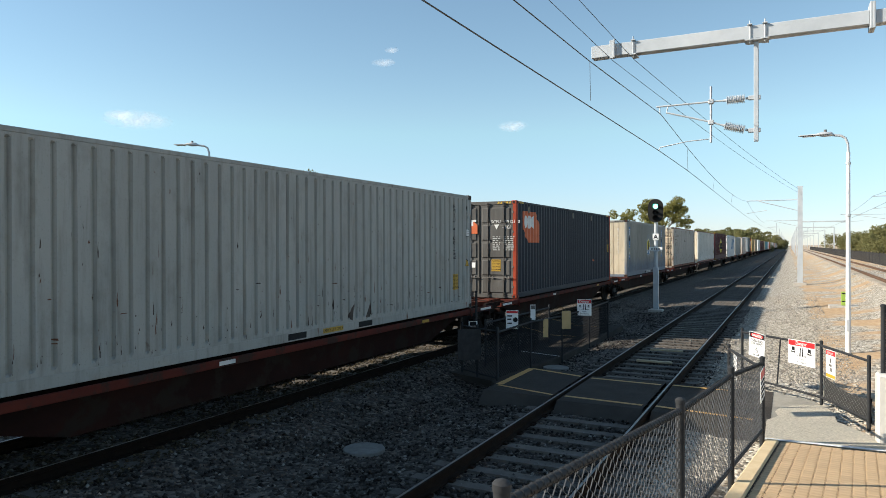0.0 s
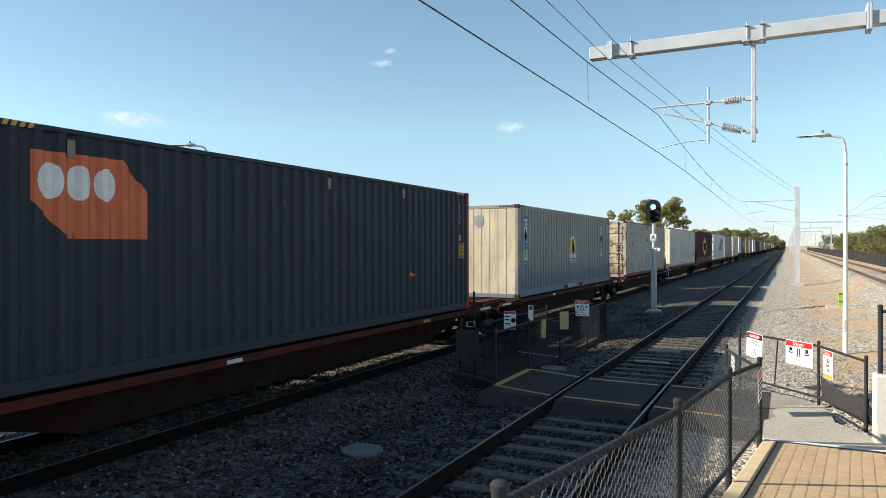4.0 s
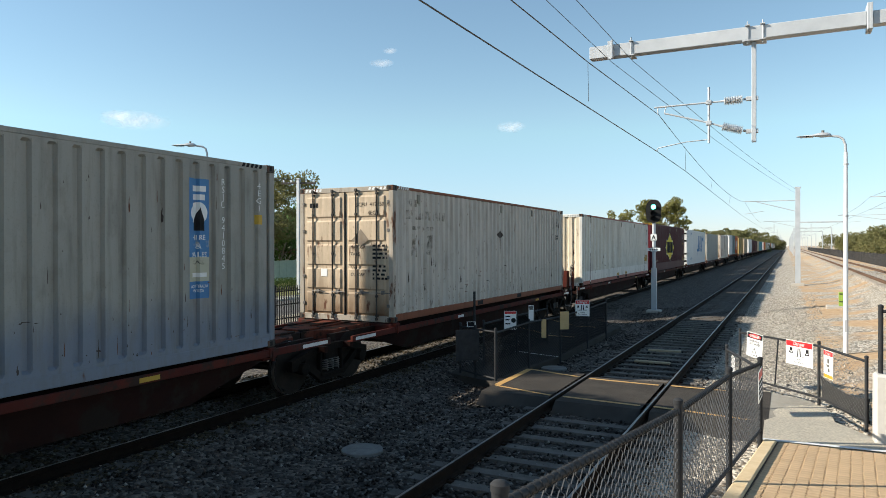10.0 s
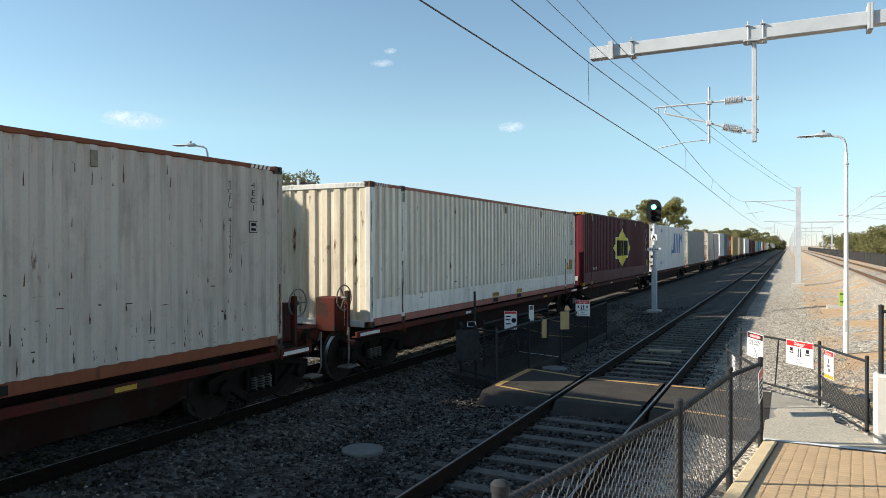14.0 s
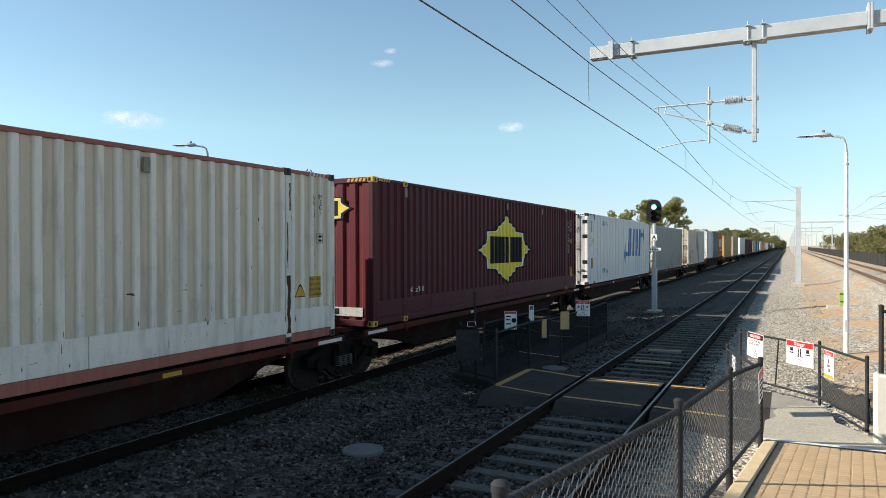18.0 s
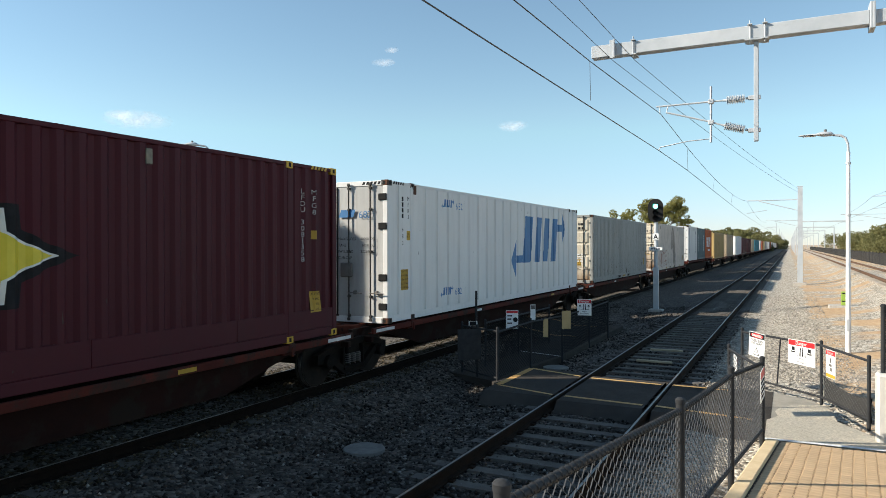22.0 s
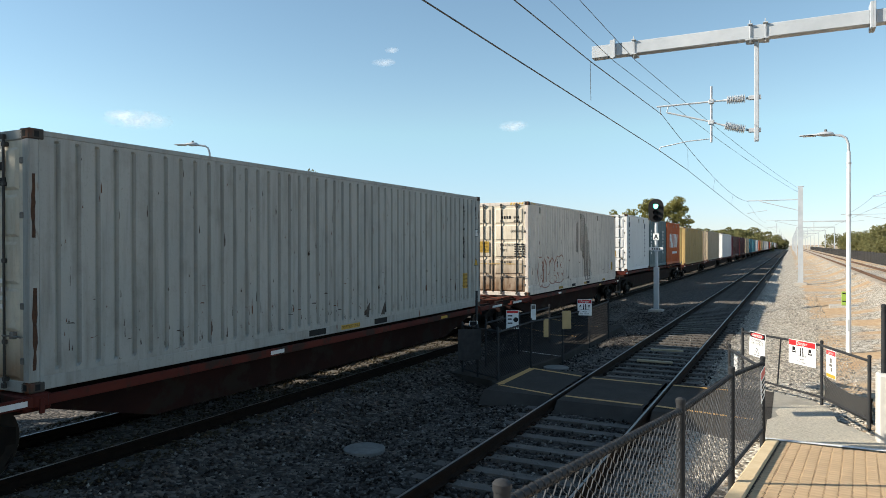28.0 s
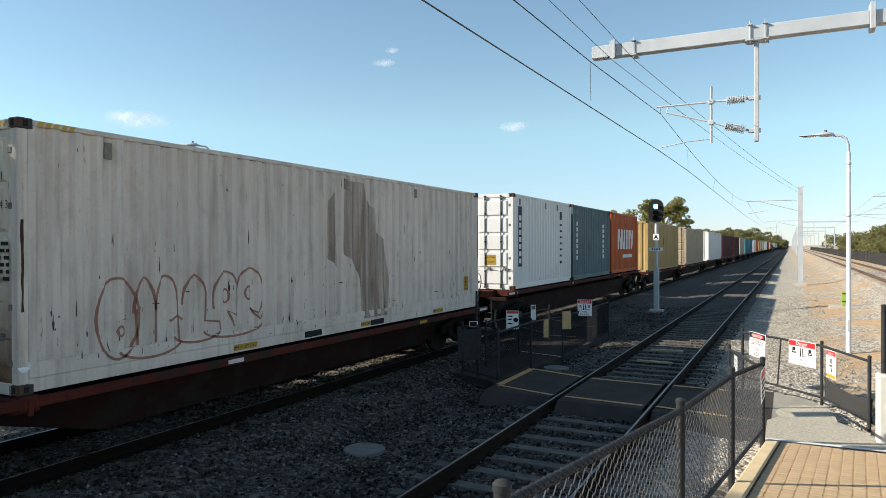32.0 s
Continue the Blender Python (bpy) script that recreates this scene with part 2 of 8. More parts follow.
        fs = [(i, (i + 1) % n, n + (i + 1) % n, n + i) for i in range(n)] + [tuple(range(n))[::-1], tuple(range(n, 2 * n))]
        return self.add(vs, fs)

    def sheet(self, rows):
        """Rows of points joined into a sheet."""
        m = len(rows[0])
        return self.add([p for r in rows for p in r], [(i * m + j, i * m + j + 1, (i + 1) * m + j + 1, (i + 1) * m + j)
                                                       for i in range(len(rows) - 1) for j in range(m - 1)])

    def mesh(self, name, material, smooth=False, fix=True):
        me = bpy.data.meshes.new(name)
        me.from_pydata(self.v, [], self.f)
        if fix and len(self.f) < 20000:
            bm = bmesh.new()
            bm.from_mesh(me)
            bmesh.ops.recalc_face_normals(bm, faces=bm.faces)
            bm.to_mesh(me)
            bm.free()
        me.materials.append(material)
        if smooth:
            me.polygons.foreach_set("use_smooth", [True] * len(me.polygons))
            me.set_sharp_from_angle(angle=radians(40))
        me.update()
        return me


def part(name, mb, material, parent, label="", smooth=False, m=None):
    """One mesh object under a thing or under a part. mb: an MB, or a mesh to share."""
    me = mb if isinstance(mb, bpy.types.Mesh) else mb.mesh(name, material, smooth)
    ob = new(name, me)
    ob.parent = parent
    if m is not None:
        ob.matrix_basis = m
    if label:
        ob["label"] = label
    return ob


def thing(name, label, category, m=None, group="", kind=""):
    ob = new(name)
    ob.empty_display_size = 0.2
    if m is not None:
        ob.matrix_basis = m
    return tagged(ob, label, category, group, kind)


def solid(name, mb, material, label, category, m=None, group="", kind="", smooth=False):
    """A thing, or a piece of the setting, of one mesh."""
    ob = new(name, mb if isinstance(mb, bpy.types.Mesh) else mb.mesh(name, material, smooth))
    if m is not None:
        ob.matrix_basis = m
    return tagged(ob, label, category, group, kind)


def text_mesh(words, size, material, spacing=1.0, line=1.0, align="LEFT", bold=0.0):
    """Lettering as a flat mesh in the xy plane."""
    cu = bpy.data.curves.new("lettering", "FONT")
    cu.body, cu.size, cu.space_character, cu.space_line, cu.align_x = words, size, spacing, line, align
    cu.offset, cu.resolution_u = bold, 2
    ob = bpy.data.objects.new("lettering", cu)
    me = bpy.data.meshes.new_from_object(ob)
    bpy.data.objects.remove(ob)
    me.name = "lettering"
    me.materials.clear()
    me.materials.append(material)
    return me
# ================= ground and tracks =================
NEAR_X, TRAIN_X = -2.90, -8.575      # middle of the near track and of the train's track
TRAIN_Z = 0.10                       # the train's rails lie a little higher


def lerp_at(x, pts):
    return float(np.interp(x, [p[0] for p in pts], [p[1] for p in pts]))


CROSS = [(-60, -0.42), (-22, -0.40), (-15, -0.40), (-12.5, -0.42), (-11.0, -0.38), (-10.2, -0.075), (-7.0, -0.075), (-6.3, -0.27), (-5.2, -0.29), (-4.5, -0.20),
         (-1.35, -0.20), (-0.7, -0.26), (0.6, -0.14), (2.8, 0.06), (3.9, 0.46), (4.3, 0.68), (7.2, 0.74), (9.0, 0.95), (20, 1.2), (60, 1.6)]


def ground_z(x, y):
    return lerp_at(x, CROSS)


def ground_material():
    m = bpy.data.materials.new("gravel_and_sand")
    m.use_nodes = True
    n, l = m.node_tree.nodes, m.node_tree.links
    b = n["Principled BSDF"]
    b.inputs["Roughness"].default_value = 0.95
    tc = n.new("ShaderNodeTexCoord")

    def tex(kind, sc, det=4.0, st=(1, 1, 1)):
        mp = n.new("ShaderNodeMapping")
        mp.inputs["Scale"].default_value = st
        l.new(tc.outputs["Object"], mp.inputs[0])
        t = n.new(kind)
        t.inputs["Scale"].default_value = sc
        if kind == "ShaderNodeTexNoise":
            t.inputs["Detail"].default_value = det
        l.new(mp.outputs[0], t.inputs["Vector"])
        return t

    def ramp(fac, stops):
        r = n.new("ShaderNodeValToRGB")
        while len(r.color_ramp.elements) < len(stops):
            r.color_ramp.elements.new(0.5)
        for e, (p, c) in zip(r.color_ramp.elements, stops):
            e.position, e.color = p, (*c, 1)
        l.new(fac, r.inputs[0])
        return r.outputs[0]

    def mixc(fac, a, z):
        x = n.new("ShaderNodeMix")
        x.data_type = "RGBA"
        l.new(fac, x.inputs[0])
        l.new(a, x.inputs[6])
        l.new(z, x.inputs[7])
        return x.outputs[2]

    stones = tex("ShaderNodeTexVoronoi", 17.0)
    sep = n.new("ShaderNodeSeparateColor")
    l.new(stones.outputs["Color"], sep.inputs[0])
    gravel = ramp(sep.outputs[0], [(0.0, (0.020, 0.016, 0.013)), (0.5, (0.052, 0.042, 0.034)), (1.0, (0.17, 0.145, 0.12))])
    fine = tex("ShaderNodeTexNoise", 6.0, 9.0)
    sand = ramp(fine.outputs["Fac"], [(0.3, (0.33, 0.20, 0.10)), (0.55, (0.45, 0.305, 0.17)), (0.75, (0.50, 0.39, 0.27))])
    # sand lies in patches to the right of the near track, gravel between them
    pos = n.new("ShaderNodeSeparateXYZ")
    l.new(tc.outputs["Object"], pos.inputs[0])
    patch = tex("ShaderNodeTexNoise", 0.42, 12.0, (1.0, 1.0, 1))
    edge = n.new("ShaderNodeMapRange")
    edge.inputs["From Min"].default_value, edge.inputs["From Max"].default_value = -0.3, 0.9
    edge.inputs["To Min"].default_value, edge.inputs["To Max"].default_value = -0.6, 0.02
    l.new(pos.outputs[0], edge.inputs["Value"])
    add = n.new("ShaderNodeMath")
    add.operation = "ADD"
    l.new(patch.outputs["Fac"], add.inputs[0])
    l.new(edge.outputs[0], add.inputs[1])
    cut = n.new("ShaderNodeMapRange")
    cut.inputs["From Min"].default_value, cut.inputs["From Max"].default_value = 0.47, 0.57
    l.new(add.outputs[0], cut.inputs["Value"])
    # the ballast between the tracks is brake-dust brown and darkened for shade, beside them paled for sun
    sunlit = ramp(sep.outputs[0], [(0.0, (0.15, 0.125, 0.095)), (0.5, (0.36, 0.315, 0.25)), (1.0, (0.64, 0.58, 0.49))])
    sun_edge = n.new("ShaderNodeMapRange")
    sun_edge.inputs["From Min"].default_value, sun_edge.inputs["From Max"].default_value = -1.9, -1.1
    l.new(pos.outputs[0], sun_edge.inputs["Value"])
    l.new(mixc(cut.outputs[0], mixc(sun_edge.outputs[0], gravel, sunlit), sand), b.inputs["Base Color"])
    hgt = n.new("ShaderNodeMath")
    hgt.operation = "MULTIPLY"
    inv = n.new("ShaderNodeMath")
    inv.operation = "SUBTRACT"
    inv.inputs[0].default_value = 1.0
    l.new(cut.outputs[0], inv.inputs[1])
    l.new(stones.outputs["Distance"], hgt.inputs[0])
    l.new(inv.outputs[0], hgt.inputs[1])
    bp = n.new("ShaderNodeBump")
    bp.invert = True
    bp.inputs["Strength"].default_value, bp.inputs["Distance"].default_value = 0.9, 0.05
    l.new(hgt.outputs[0], bp.inputs["Height"])
    bp2 = n.new("ShaderNodeBump")
    bp2.inputs["Strength"].default_value, bp2.inputs["Distance"].default_value = 0.5, 0.03
    l.new(fine.outputs["Fac"], bp2.inputs["Height"])
    l.new(bp.outputs[0], bp2.inputs["Normal"])
    l.new(bp2.outputs[0], b.inputs["Normal"])
    return m


GROUND = ground_material()
xs = [-2500, -900, -300, -120, -60, -40, -30, -22, -18, -15, -13.5, -12.5, -11.8, -11.0, -10.6, -10.2, -9.4, -8.6, -7.8, -7.0, -6.6, -6.2, -5.7, -5.2, -4.8, -4.5, -3.9,
      -3.3, -2.9, -2.3, -1.8, -1.35, -1.0, -0.7, -0.3, 0.2, 0.6, 1.2, 1.8, 2.4, 3, 3.6, 4.2, 5, 6, 7, 8, 9, 10, 14, 20, 30, 60, 120, 300, 900, 2500]
ys = [-400, -60, -20, -8, -3] + [float(v) for v in np.arange(0, 40, 0.8)] + [42, 46, 50, 56, 64, 74, 88, 105, 130, 160, 200, 260, 350, 500, 800, 1400, 3000]
gm = MB()
rng = random.Random(4)
gm.sheet([[(x, y, ground_z(x, y) + (rng.uniform(-1, 1) * (0.025 if x < 1 else 0.010) if abs(x) < 20 and 0 < y < 40 else 0)) for x in xs] for y in ys])
solid("ground", gm, GROUND, "grey railway ballast and sandy gravel beside the tracks", "ground", kind="structure", smooth=True)


def rail_profile(x, z):
    """Outline of a flat-bottomed rail: foot, web and head; z: the top."""
    half = [(0.07, -0.165), (0.07, -0.153), (0.016, -0.135), (0.011, -0.06), (0.036, -0.042), (0.036, -0.006), (0.028, 0.0)]
    return [(x + u, z + w) for u, w in half] + [(x - u, z + w) for u, w in reversed(half)]


def sleeper_mesh(length, material):
    a, b = length / 2, 0.12
    mb = MB()
    mb.add([(-a, -b, -0.2), (a, -b, -0.2), (a, b, -0.2), (-a, b, -0.2), (-a, -b * .8, 0), (a, -b * .8, 0), (a, b * .8, 0), (-a, b * .8, 0)],
           [(0, 1, 2, 3), (4, 5, 6, 7), (0, 1, 5, 4), (1, 2, 6, 5), (2, 3, 7, 6), (3, 0, 4, 7)])
    return mb.mesh("sleeper", material)


def clip_mesh():
    mb = MB()
    mb.box(-0.035, 0.035, -0.05, 0.05, 0.0, 0.03, 0.008)
    mb.tube([(-0.03, -0.04, 0.03), (0, 0, 0.055), (0.03, 0.04, 0.03)], 0.009, 5)
    return mb.mesh("rail_clip", RAIL_SIDE)


def track(name, label, cx, z, gauge, y0, y1, shown0, shown1, clips, m=None, wood=SLEEPER, sunk=0.0, steel=RAIL_SIDE):
    """Two rails on concrete sleepers; those of the stretch shown0 to shown1 are pieces of their own."""
    t = thing(name, label, "railway track", m, kind="structure")
    for s in (-1, 1):
        x = cx + s * (gauge / 2 + 0.036)
        part("rail", MB().prism(rail_profile(x, z), "y", y0, y1), steel, t, "rusty steel rail")
        part("rail_head", MB().box(x - 0.015, x + 0.017, y0, y1, z - 0.004, z + 0.003), RAIL_TOP, t, "shiny worn running surface")
    sl = sleeper_mesh(2.5, wood)
    cl = clip_mesh()
    rest = MB()
    y = y0 + 0.3
    r = random.Random(11)
    while y < y1:
        if shown0 <= y <= shown1:
            part("sleeper", sl, None, t, m=pose(cx + r.uniform(-.02, .02), y + r.uniform(-.02, .02), z - 0.165 - sunk, 0, 0, r.uniform(-.6, .6)))
            if clips and y < clips:
                for s in (-1, 1):
                    for q in (-1, 1):
                        part("rail_clip", cl, None, t, m=pose(cx + s * (gauge / 2 + 0.036) + q * 0.095, y, z - 0.165))
        elif y < 400:
            rest.box(cx - 1.25, cx + 1.25, y - 0.11, y + 0.11, z - 0.35, z - 0.165)
        y += 0.585
    if rest.v:
        tagged(part("sleeper_row", rest, wood, t), kind="stuff")
    return t


track("track_near", "broad-gauge railway track on weathered concrete sleepers", NEAR_X + 0.01, 0.0, 1.575, -25, 900, 3.0, 60, 26, m=pose(-0.042, 0, 0, 0, 0, -0.17))
# the train's rails are coloured near black for the deep shade beneath it
track("track_train", "railway track on concrete sleepers under the freight train", TRAIN_X, TRAIN_Z, 1.435, -30, 1100, 2.0, 30, 16, steel=mat("shaded_black_rail", (0.006, 0.0045, 0.0035), (0.014, 0.0095, 0.007), 6.0, 0.9, 0.0, 0.3, 60, spec=0.06))
track("track_right", "railway track on the raised bank beyond the sandy strip", 5.36, 0.90, 1.60, -25, 700, 34, 120, 0, steel=mat("orange_brown_rail_rust", (0.10, 0.062, 0.042), (0.16, 0.10, 0.068), 6.0, 0.85, 0.0, 0.3, 60, spec=0.1), sunk=0.03, wood=mat("pale_concrete_sleeper", (0.34, 0.30, 0.25), (0.44, 0.39, 0.33), 5.0, 0.9, 0, 0.4, 60, vary=0.15))


# loose ballast stones where the camera passes nearest
def stones(n, x0, x1, y0, y1, size, seed, lift=0.0):
    g = np.random.default_rng(seed)
    base = np.array([(1, 0, 0), (-1, 0, 0), (0, 1, 0), (0, -1, 0), (0, 0, 1), (0, 0, -1)], float)
    tri = np.array([(0, 2, 4), (2, 1, 4), (1, 3, 4), (3, 0, 4), (2, 0, 5), (1, 2, 5), (3, 1, 5), (0, 3, 5)])
    x = g.uniform(x0, x1, n)
    y = g.uniform(y0, y1, n)
    # fewer and fewer towards the distance
    keep = g.uniform(0, 1, n) < np.clip(9.0 / np.maximum(y, 1.0), 0.15, 1)
    x, y = x[keep], y[keep]
    n = len(x)
    z = np.interp(x, [p[0] for p in CROSS], [p[1] for p in CROSS]) + lift + g.uniform(-0.01, 0.022, n)
    s = size * g.uniform(0.55, 1.35, (n, 1, 1))
    v = base[None] * g.uniform(0.55, 1.25, (n, 6, 1)) + g.uniform(-0.3, 0.3, (n, 6, 3))
    a = g.uniform(0, 6.283, n)
    c, d = np.cos(a)[:, None], np.sin(a)[:, None]
    vx, vy = v[..., 0] * c - v[..., 1] * d, v[..., 0] * d + v[..., 1] * c
    v = np.stack([vx, vy, v[..., 2] * 0.75], -1) * s + np.stack([x, y, z], -1)[:, None]
    f = (tri[None] + (np.arange(n) * 6)[:, None, None]).reshape(-1, 3)
    me = bpy.data.meshes.new("loose_ballast")
    me.vertices.add(n * 6)
    me.vertices.foreach_set("co", v.reshape(-1))
    me.loops.add(len(f) * 3)
    me.loops.foreach_set("vertex_index", f.reshape(-1).astype(np.int32))
    me.polygons.add(len(f))
    me.polygons.foreach_set("loop_start", np.arange(0, len(f) * 3, 3, dtype=np.int32))
    me.update(calc_edges=True)
    return me


SPECK = mat("pale_ballast_stone", (0.10, 0.093, 0.083), (0.22, 0.205, 0.185), 9.0, 0.9, 0, 0.4, 90, vary=0.6, spec=0.1)
SUNLIT_STONE = mat("sunlit_ballast_stone", (0.26, 0.228, 0.185), (0.44, 0.39, 0.325), 9.0, 0.85, 0, 0.4, 90, vary=0.5)
# stones left of the near track are darkened for shade, the last lot lightened for sun
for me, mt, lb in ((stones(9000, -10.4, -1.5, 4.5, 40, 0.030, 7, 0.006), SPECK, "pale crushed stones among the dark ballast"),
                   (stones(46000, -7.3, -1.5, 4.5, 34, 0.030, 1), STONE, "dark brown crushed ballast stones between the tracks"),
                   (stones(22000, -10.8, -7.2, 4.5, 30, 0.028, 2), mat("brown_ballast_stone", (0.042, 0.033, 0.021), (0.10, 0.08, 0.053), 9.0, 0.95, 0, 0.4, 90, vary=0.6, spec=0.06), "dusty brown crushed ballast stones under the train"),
                   (stones(26000, -1.55, 1.3, 11.2, 44, 0.028, 3), SUNLIT_STONE, "pale sunlit crushed stone beside the near track")):
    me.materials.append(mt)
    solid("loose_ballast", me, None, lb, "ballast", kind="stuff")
# ================= the freight train =================
SPEED, GAIN, T0 = 3.9016, 0.0027, 6.0     # metres a second, and how it gathers speed


def gone(t):
    """How far the train has moved along the track since T0."""
    d = t - T0
    return SPEED * d + GAIN * d * d


MOVING, WHEELS = [], []      # (thing, place along the track at T0), and the wheelsets that are seen to turn
# corrugation of the container sides: pitch, depth, and the outline over one pitch
STYLES = {
    "wave": (0.278, 0.044, ((0.0, 0), (0.30, 0), (0.50, 1), (0.80, 1), (1.0, 0))),
    "swage": (0.252, 0.036, ((0.0, 0), (0.70, 0), (0.73, 1), (0.88, 1), (0.91, 0))),
    "strip": (0.595, -0.016, ((0.0, 0), (0.43, 0), (0.44, 1), (0.475, 1), (0.485, 0), (0.535, 0), (0.545, 1), (0.58, 1), (0.59, 0), (1.0, 0))),
    "wide": (0.300, 0.048, ((0.0, 0), (0.58, 0), (0.66, 1), (0.90, 1), (1.0, 0))),
    "cream": (0.256, 0.040, ((0.0, 0), (0.30, 0), (0.44, 1), (0.86, 1), (1.0, 0))),
}


def rib_depth(u, style="wave"):
    """How far the steel lies back from the outer face at u metres along a corrugated wall."""
    if style not in STYLES:
        return 0.0
    pitch, deep, prof = STYLES[style]
    p = (u % pitch) / pitch
    return deep * float(np.interp(p, [a for a, _ in prof], [b for _, b in prof]))


def folds(a, b, style):
    """The fold lines of a wall between a and b."""
    pitch, _, prof = STYLES[style]
    out, k = [], 0
    while k * pitch < b - a:
        out += [a + (k + p) * pitch for p, _ in prof[:-1] if a + 0.008 < a + (k + p) * pitch < b - 0.008]
        k += 1
    return out


def rib_sheet(a, b, z0, z1, style="wave", t=0.004):
    """Corrugated wall along y from a to b, its outer face at x = 0, seen from +x; swages end short of the rails."""
    us = [a] + folds(a, b, style) + [b]
    mb = MB()
    zs = (z0, z0 + 0.05, z0 + 0.09, z1 - 0.06, z1 - 0.03, z1) if style in ("swage", "wide") else (z0, z1)
    rows = []
    for i, z in enumerate(zs):
        k = 0.0 if len(zs) > 2 and i in (0, 1, 4, 5) else 1.0
        out = [(-rib_depth(v - a, style) * k, v, z) for v in us]
        rows.append(out + [(x - t, v, z) for x, v, z in reversed(out)] + out[:1])
    mb.sheet(rows)
    return mb


PAINTS = {}


def coat(name, colour, **kw):
    if name not in PAINTS:
        PAINTS[name] = paint(name, colour, **kw)
    return PAINTS[name]


GRIMY = mat("grimy_vent_cover", (0.15, 0.135, 0.10), (0.26, 0.24, 0.19), 9, 0.8, 0, 0.2, 40)
CASTING = coat("casting_iron", (0.055, 0.047, 0.04), dirt=0.3, rust=0.52)
MESHES = {}


def shared(key, make):
    if key not in MESHES:
        MESHES[key] = make()
    return MESHES[key]


def stripes(n, w, h):
    mb = MB()
    for i in range(n):
        mb.prism([(i * w * 1.7, 0), (i * w * 1.7 + w, 0), (i * w * 1.7 + w * 1.5, h), (i * w * 1.7 + w * 0.5, h)], "x", -0.002, 0.0)
    return mb


def container(label, L, H, W, side, frame_m, end="door", door_m=None, rails_m=None, casts=None, panel=False, ribs="wave", hatch=None, near=True, end_m=None, end_frame=None):
    """A shipping container with its near end at y = 0 and its floor at z = 0."""
    t = thing("shipping_container", label, "container", group="containers on the train")
    rails_m, door_m = rails_m or frame_m, door_m or side
    w = W / 2
    key = (L, H, W)
    # frame
    for sx in (-1, 1):
        for y in (0.0, L - 0.12):
            pm = end_frame if end_frame and sx < 0 and y == 0.0 else frame_m
            part("corner_post", shared(("post", H, y, sx, W, L, pm.name), lambda: MB().box(sx * w - sx * 0.12, sx * w, y, y + 0.12, 0.115, H - 0.115, 0.012).mesh("corner_post", pm)), None, t)
        part("top_rail", shared(("tr", key, sx, rails_m.name), lambda: MB().box(sx * (w - 0.06), sx * (w - 0.004), 0.12, L - 0.12, H - 0.075, H - 0.012, 0.008).mesh("top_rail", rails_m)), None, t)
        br = MB().box(sx * (w - 0.05), sx * (w - 0.004), 0.12, L - 0.12, 0.02, 0.17, 0.006)
        part("bottom_rail", shared(("br", key, sx, rails_m.name), lambda: br.mesh("bottom_rail", rails_m)), None, t)
    for y in (0.0, L - 0.1):
        hm_ = end_frame if end_frame and y == 0.0 else frame_m
        part("header", shared(("hd", key, y, hm_.name), lambda: MB().box(-w + 0.12, w - 0.12, y, y + 0.1, H - 0.12, H - 0.012, 0.01).mesh("header", hm_)), None, t)
        part("sill", shared(("sl", key, y, hm_.name), lambda: MB().box(-w + 0.12, w - 0.12, y, y + 0.1, 0.0, 0.13, 0.01).mesh("sill", hm_)), None, t)

    def casting():
        mb = MB().box(-0.085, 0.085, -0.089, 0.089, 0, 0.118, 0.012)
        return mb.mesh("corner_casting", casts or CASTING)
    cm = shared(("cast", (casts or CASTING).name), casting)

    def casting_hole():
        return MB().box(-0.028, 0.028, -0.002, 0.002, -0.034, 0.034, 0.001).mesh("casting_hole", BLACK)
    ch = shared("casthole", casting_hole)
    inset = (L - 12.192) / 2 if L > 12.5 else 0.0
    for sx in (-1, 1):
        for y in ((0.089, L - 0.089) if not inset else (0.089, inset + 0.089, L - inset - 0.089, L - 0.089)):
            for z in (0.0, H - 0.118):
                c = part("corner_casting", cm, None, t, m=pose(sx * (w - 0.083), y, z + (0.001 if z else -0.001)))
                if near:
                    part("casting_hole", ch, None, c, m=pose(0, -0.0895, 0.06))
                    if sx > 0:
                        part("casting_hole", ch, None, c, m=pose(0.0855, 0, 0.06, 0, 0, 90))
    if inset:
        for sx in (-1, 1):
            for y in (inset, L - inset - 0.14):
                part("inner_post", MB().box(sx * (w - 0.05), sx * (w + 0.002), y, y + 0.14, 0.12, H - 0.12, 0.008), frame_m, t)
    # roof, floor
    def roof():
        mb = MB()
        n = int(L / 0.21)
        mb.sheet([[(x, 0.1 + (L - 0.2) * i / (2 * n), H - 0.03 + (0.012 if i % 2 else 0.0)) for x in (-w + 0.06, w - 0.06)] for i in range(2 * n + 1)])
        mb.box(-w + 0.06, w - 0.06, 0.1, L - 0.1, H - 0.06, H - 0.05)
        return mb.mesh("roof", rails_m)
    part("roof", shared(("roof", key, rails_m.name), roof), None, t)
    part("floor", shared(("floor", key), lambda: MB().box(-w + 0.06, w - 0.06, 0.1, L - 0.1, 0.06, 0.15).mesh("floor", CASTING)), None, t)
    # sides
    lo = panel or 0.17
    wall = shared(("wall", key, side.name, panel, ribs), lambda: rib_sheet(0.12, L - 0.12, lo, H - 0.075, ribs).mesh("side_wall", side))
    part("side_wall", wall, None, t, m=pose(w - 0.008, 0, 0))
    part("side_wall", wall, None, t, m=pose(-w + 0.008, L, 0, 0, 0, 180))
    if panel:
        for sx in (-1, 1):
            y, step = 0.12, (L - 0.24) / 6
            for i in range(6):
                part("lower_panel", MB().box(sx * (w - 0.03), sx * (w - 0.006), y + i * step + 0.004, y + (i + 1) * step - 0.004, 0.172, lo + 0.005, 0.006), frame_m, t)
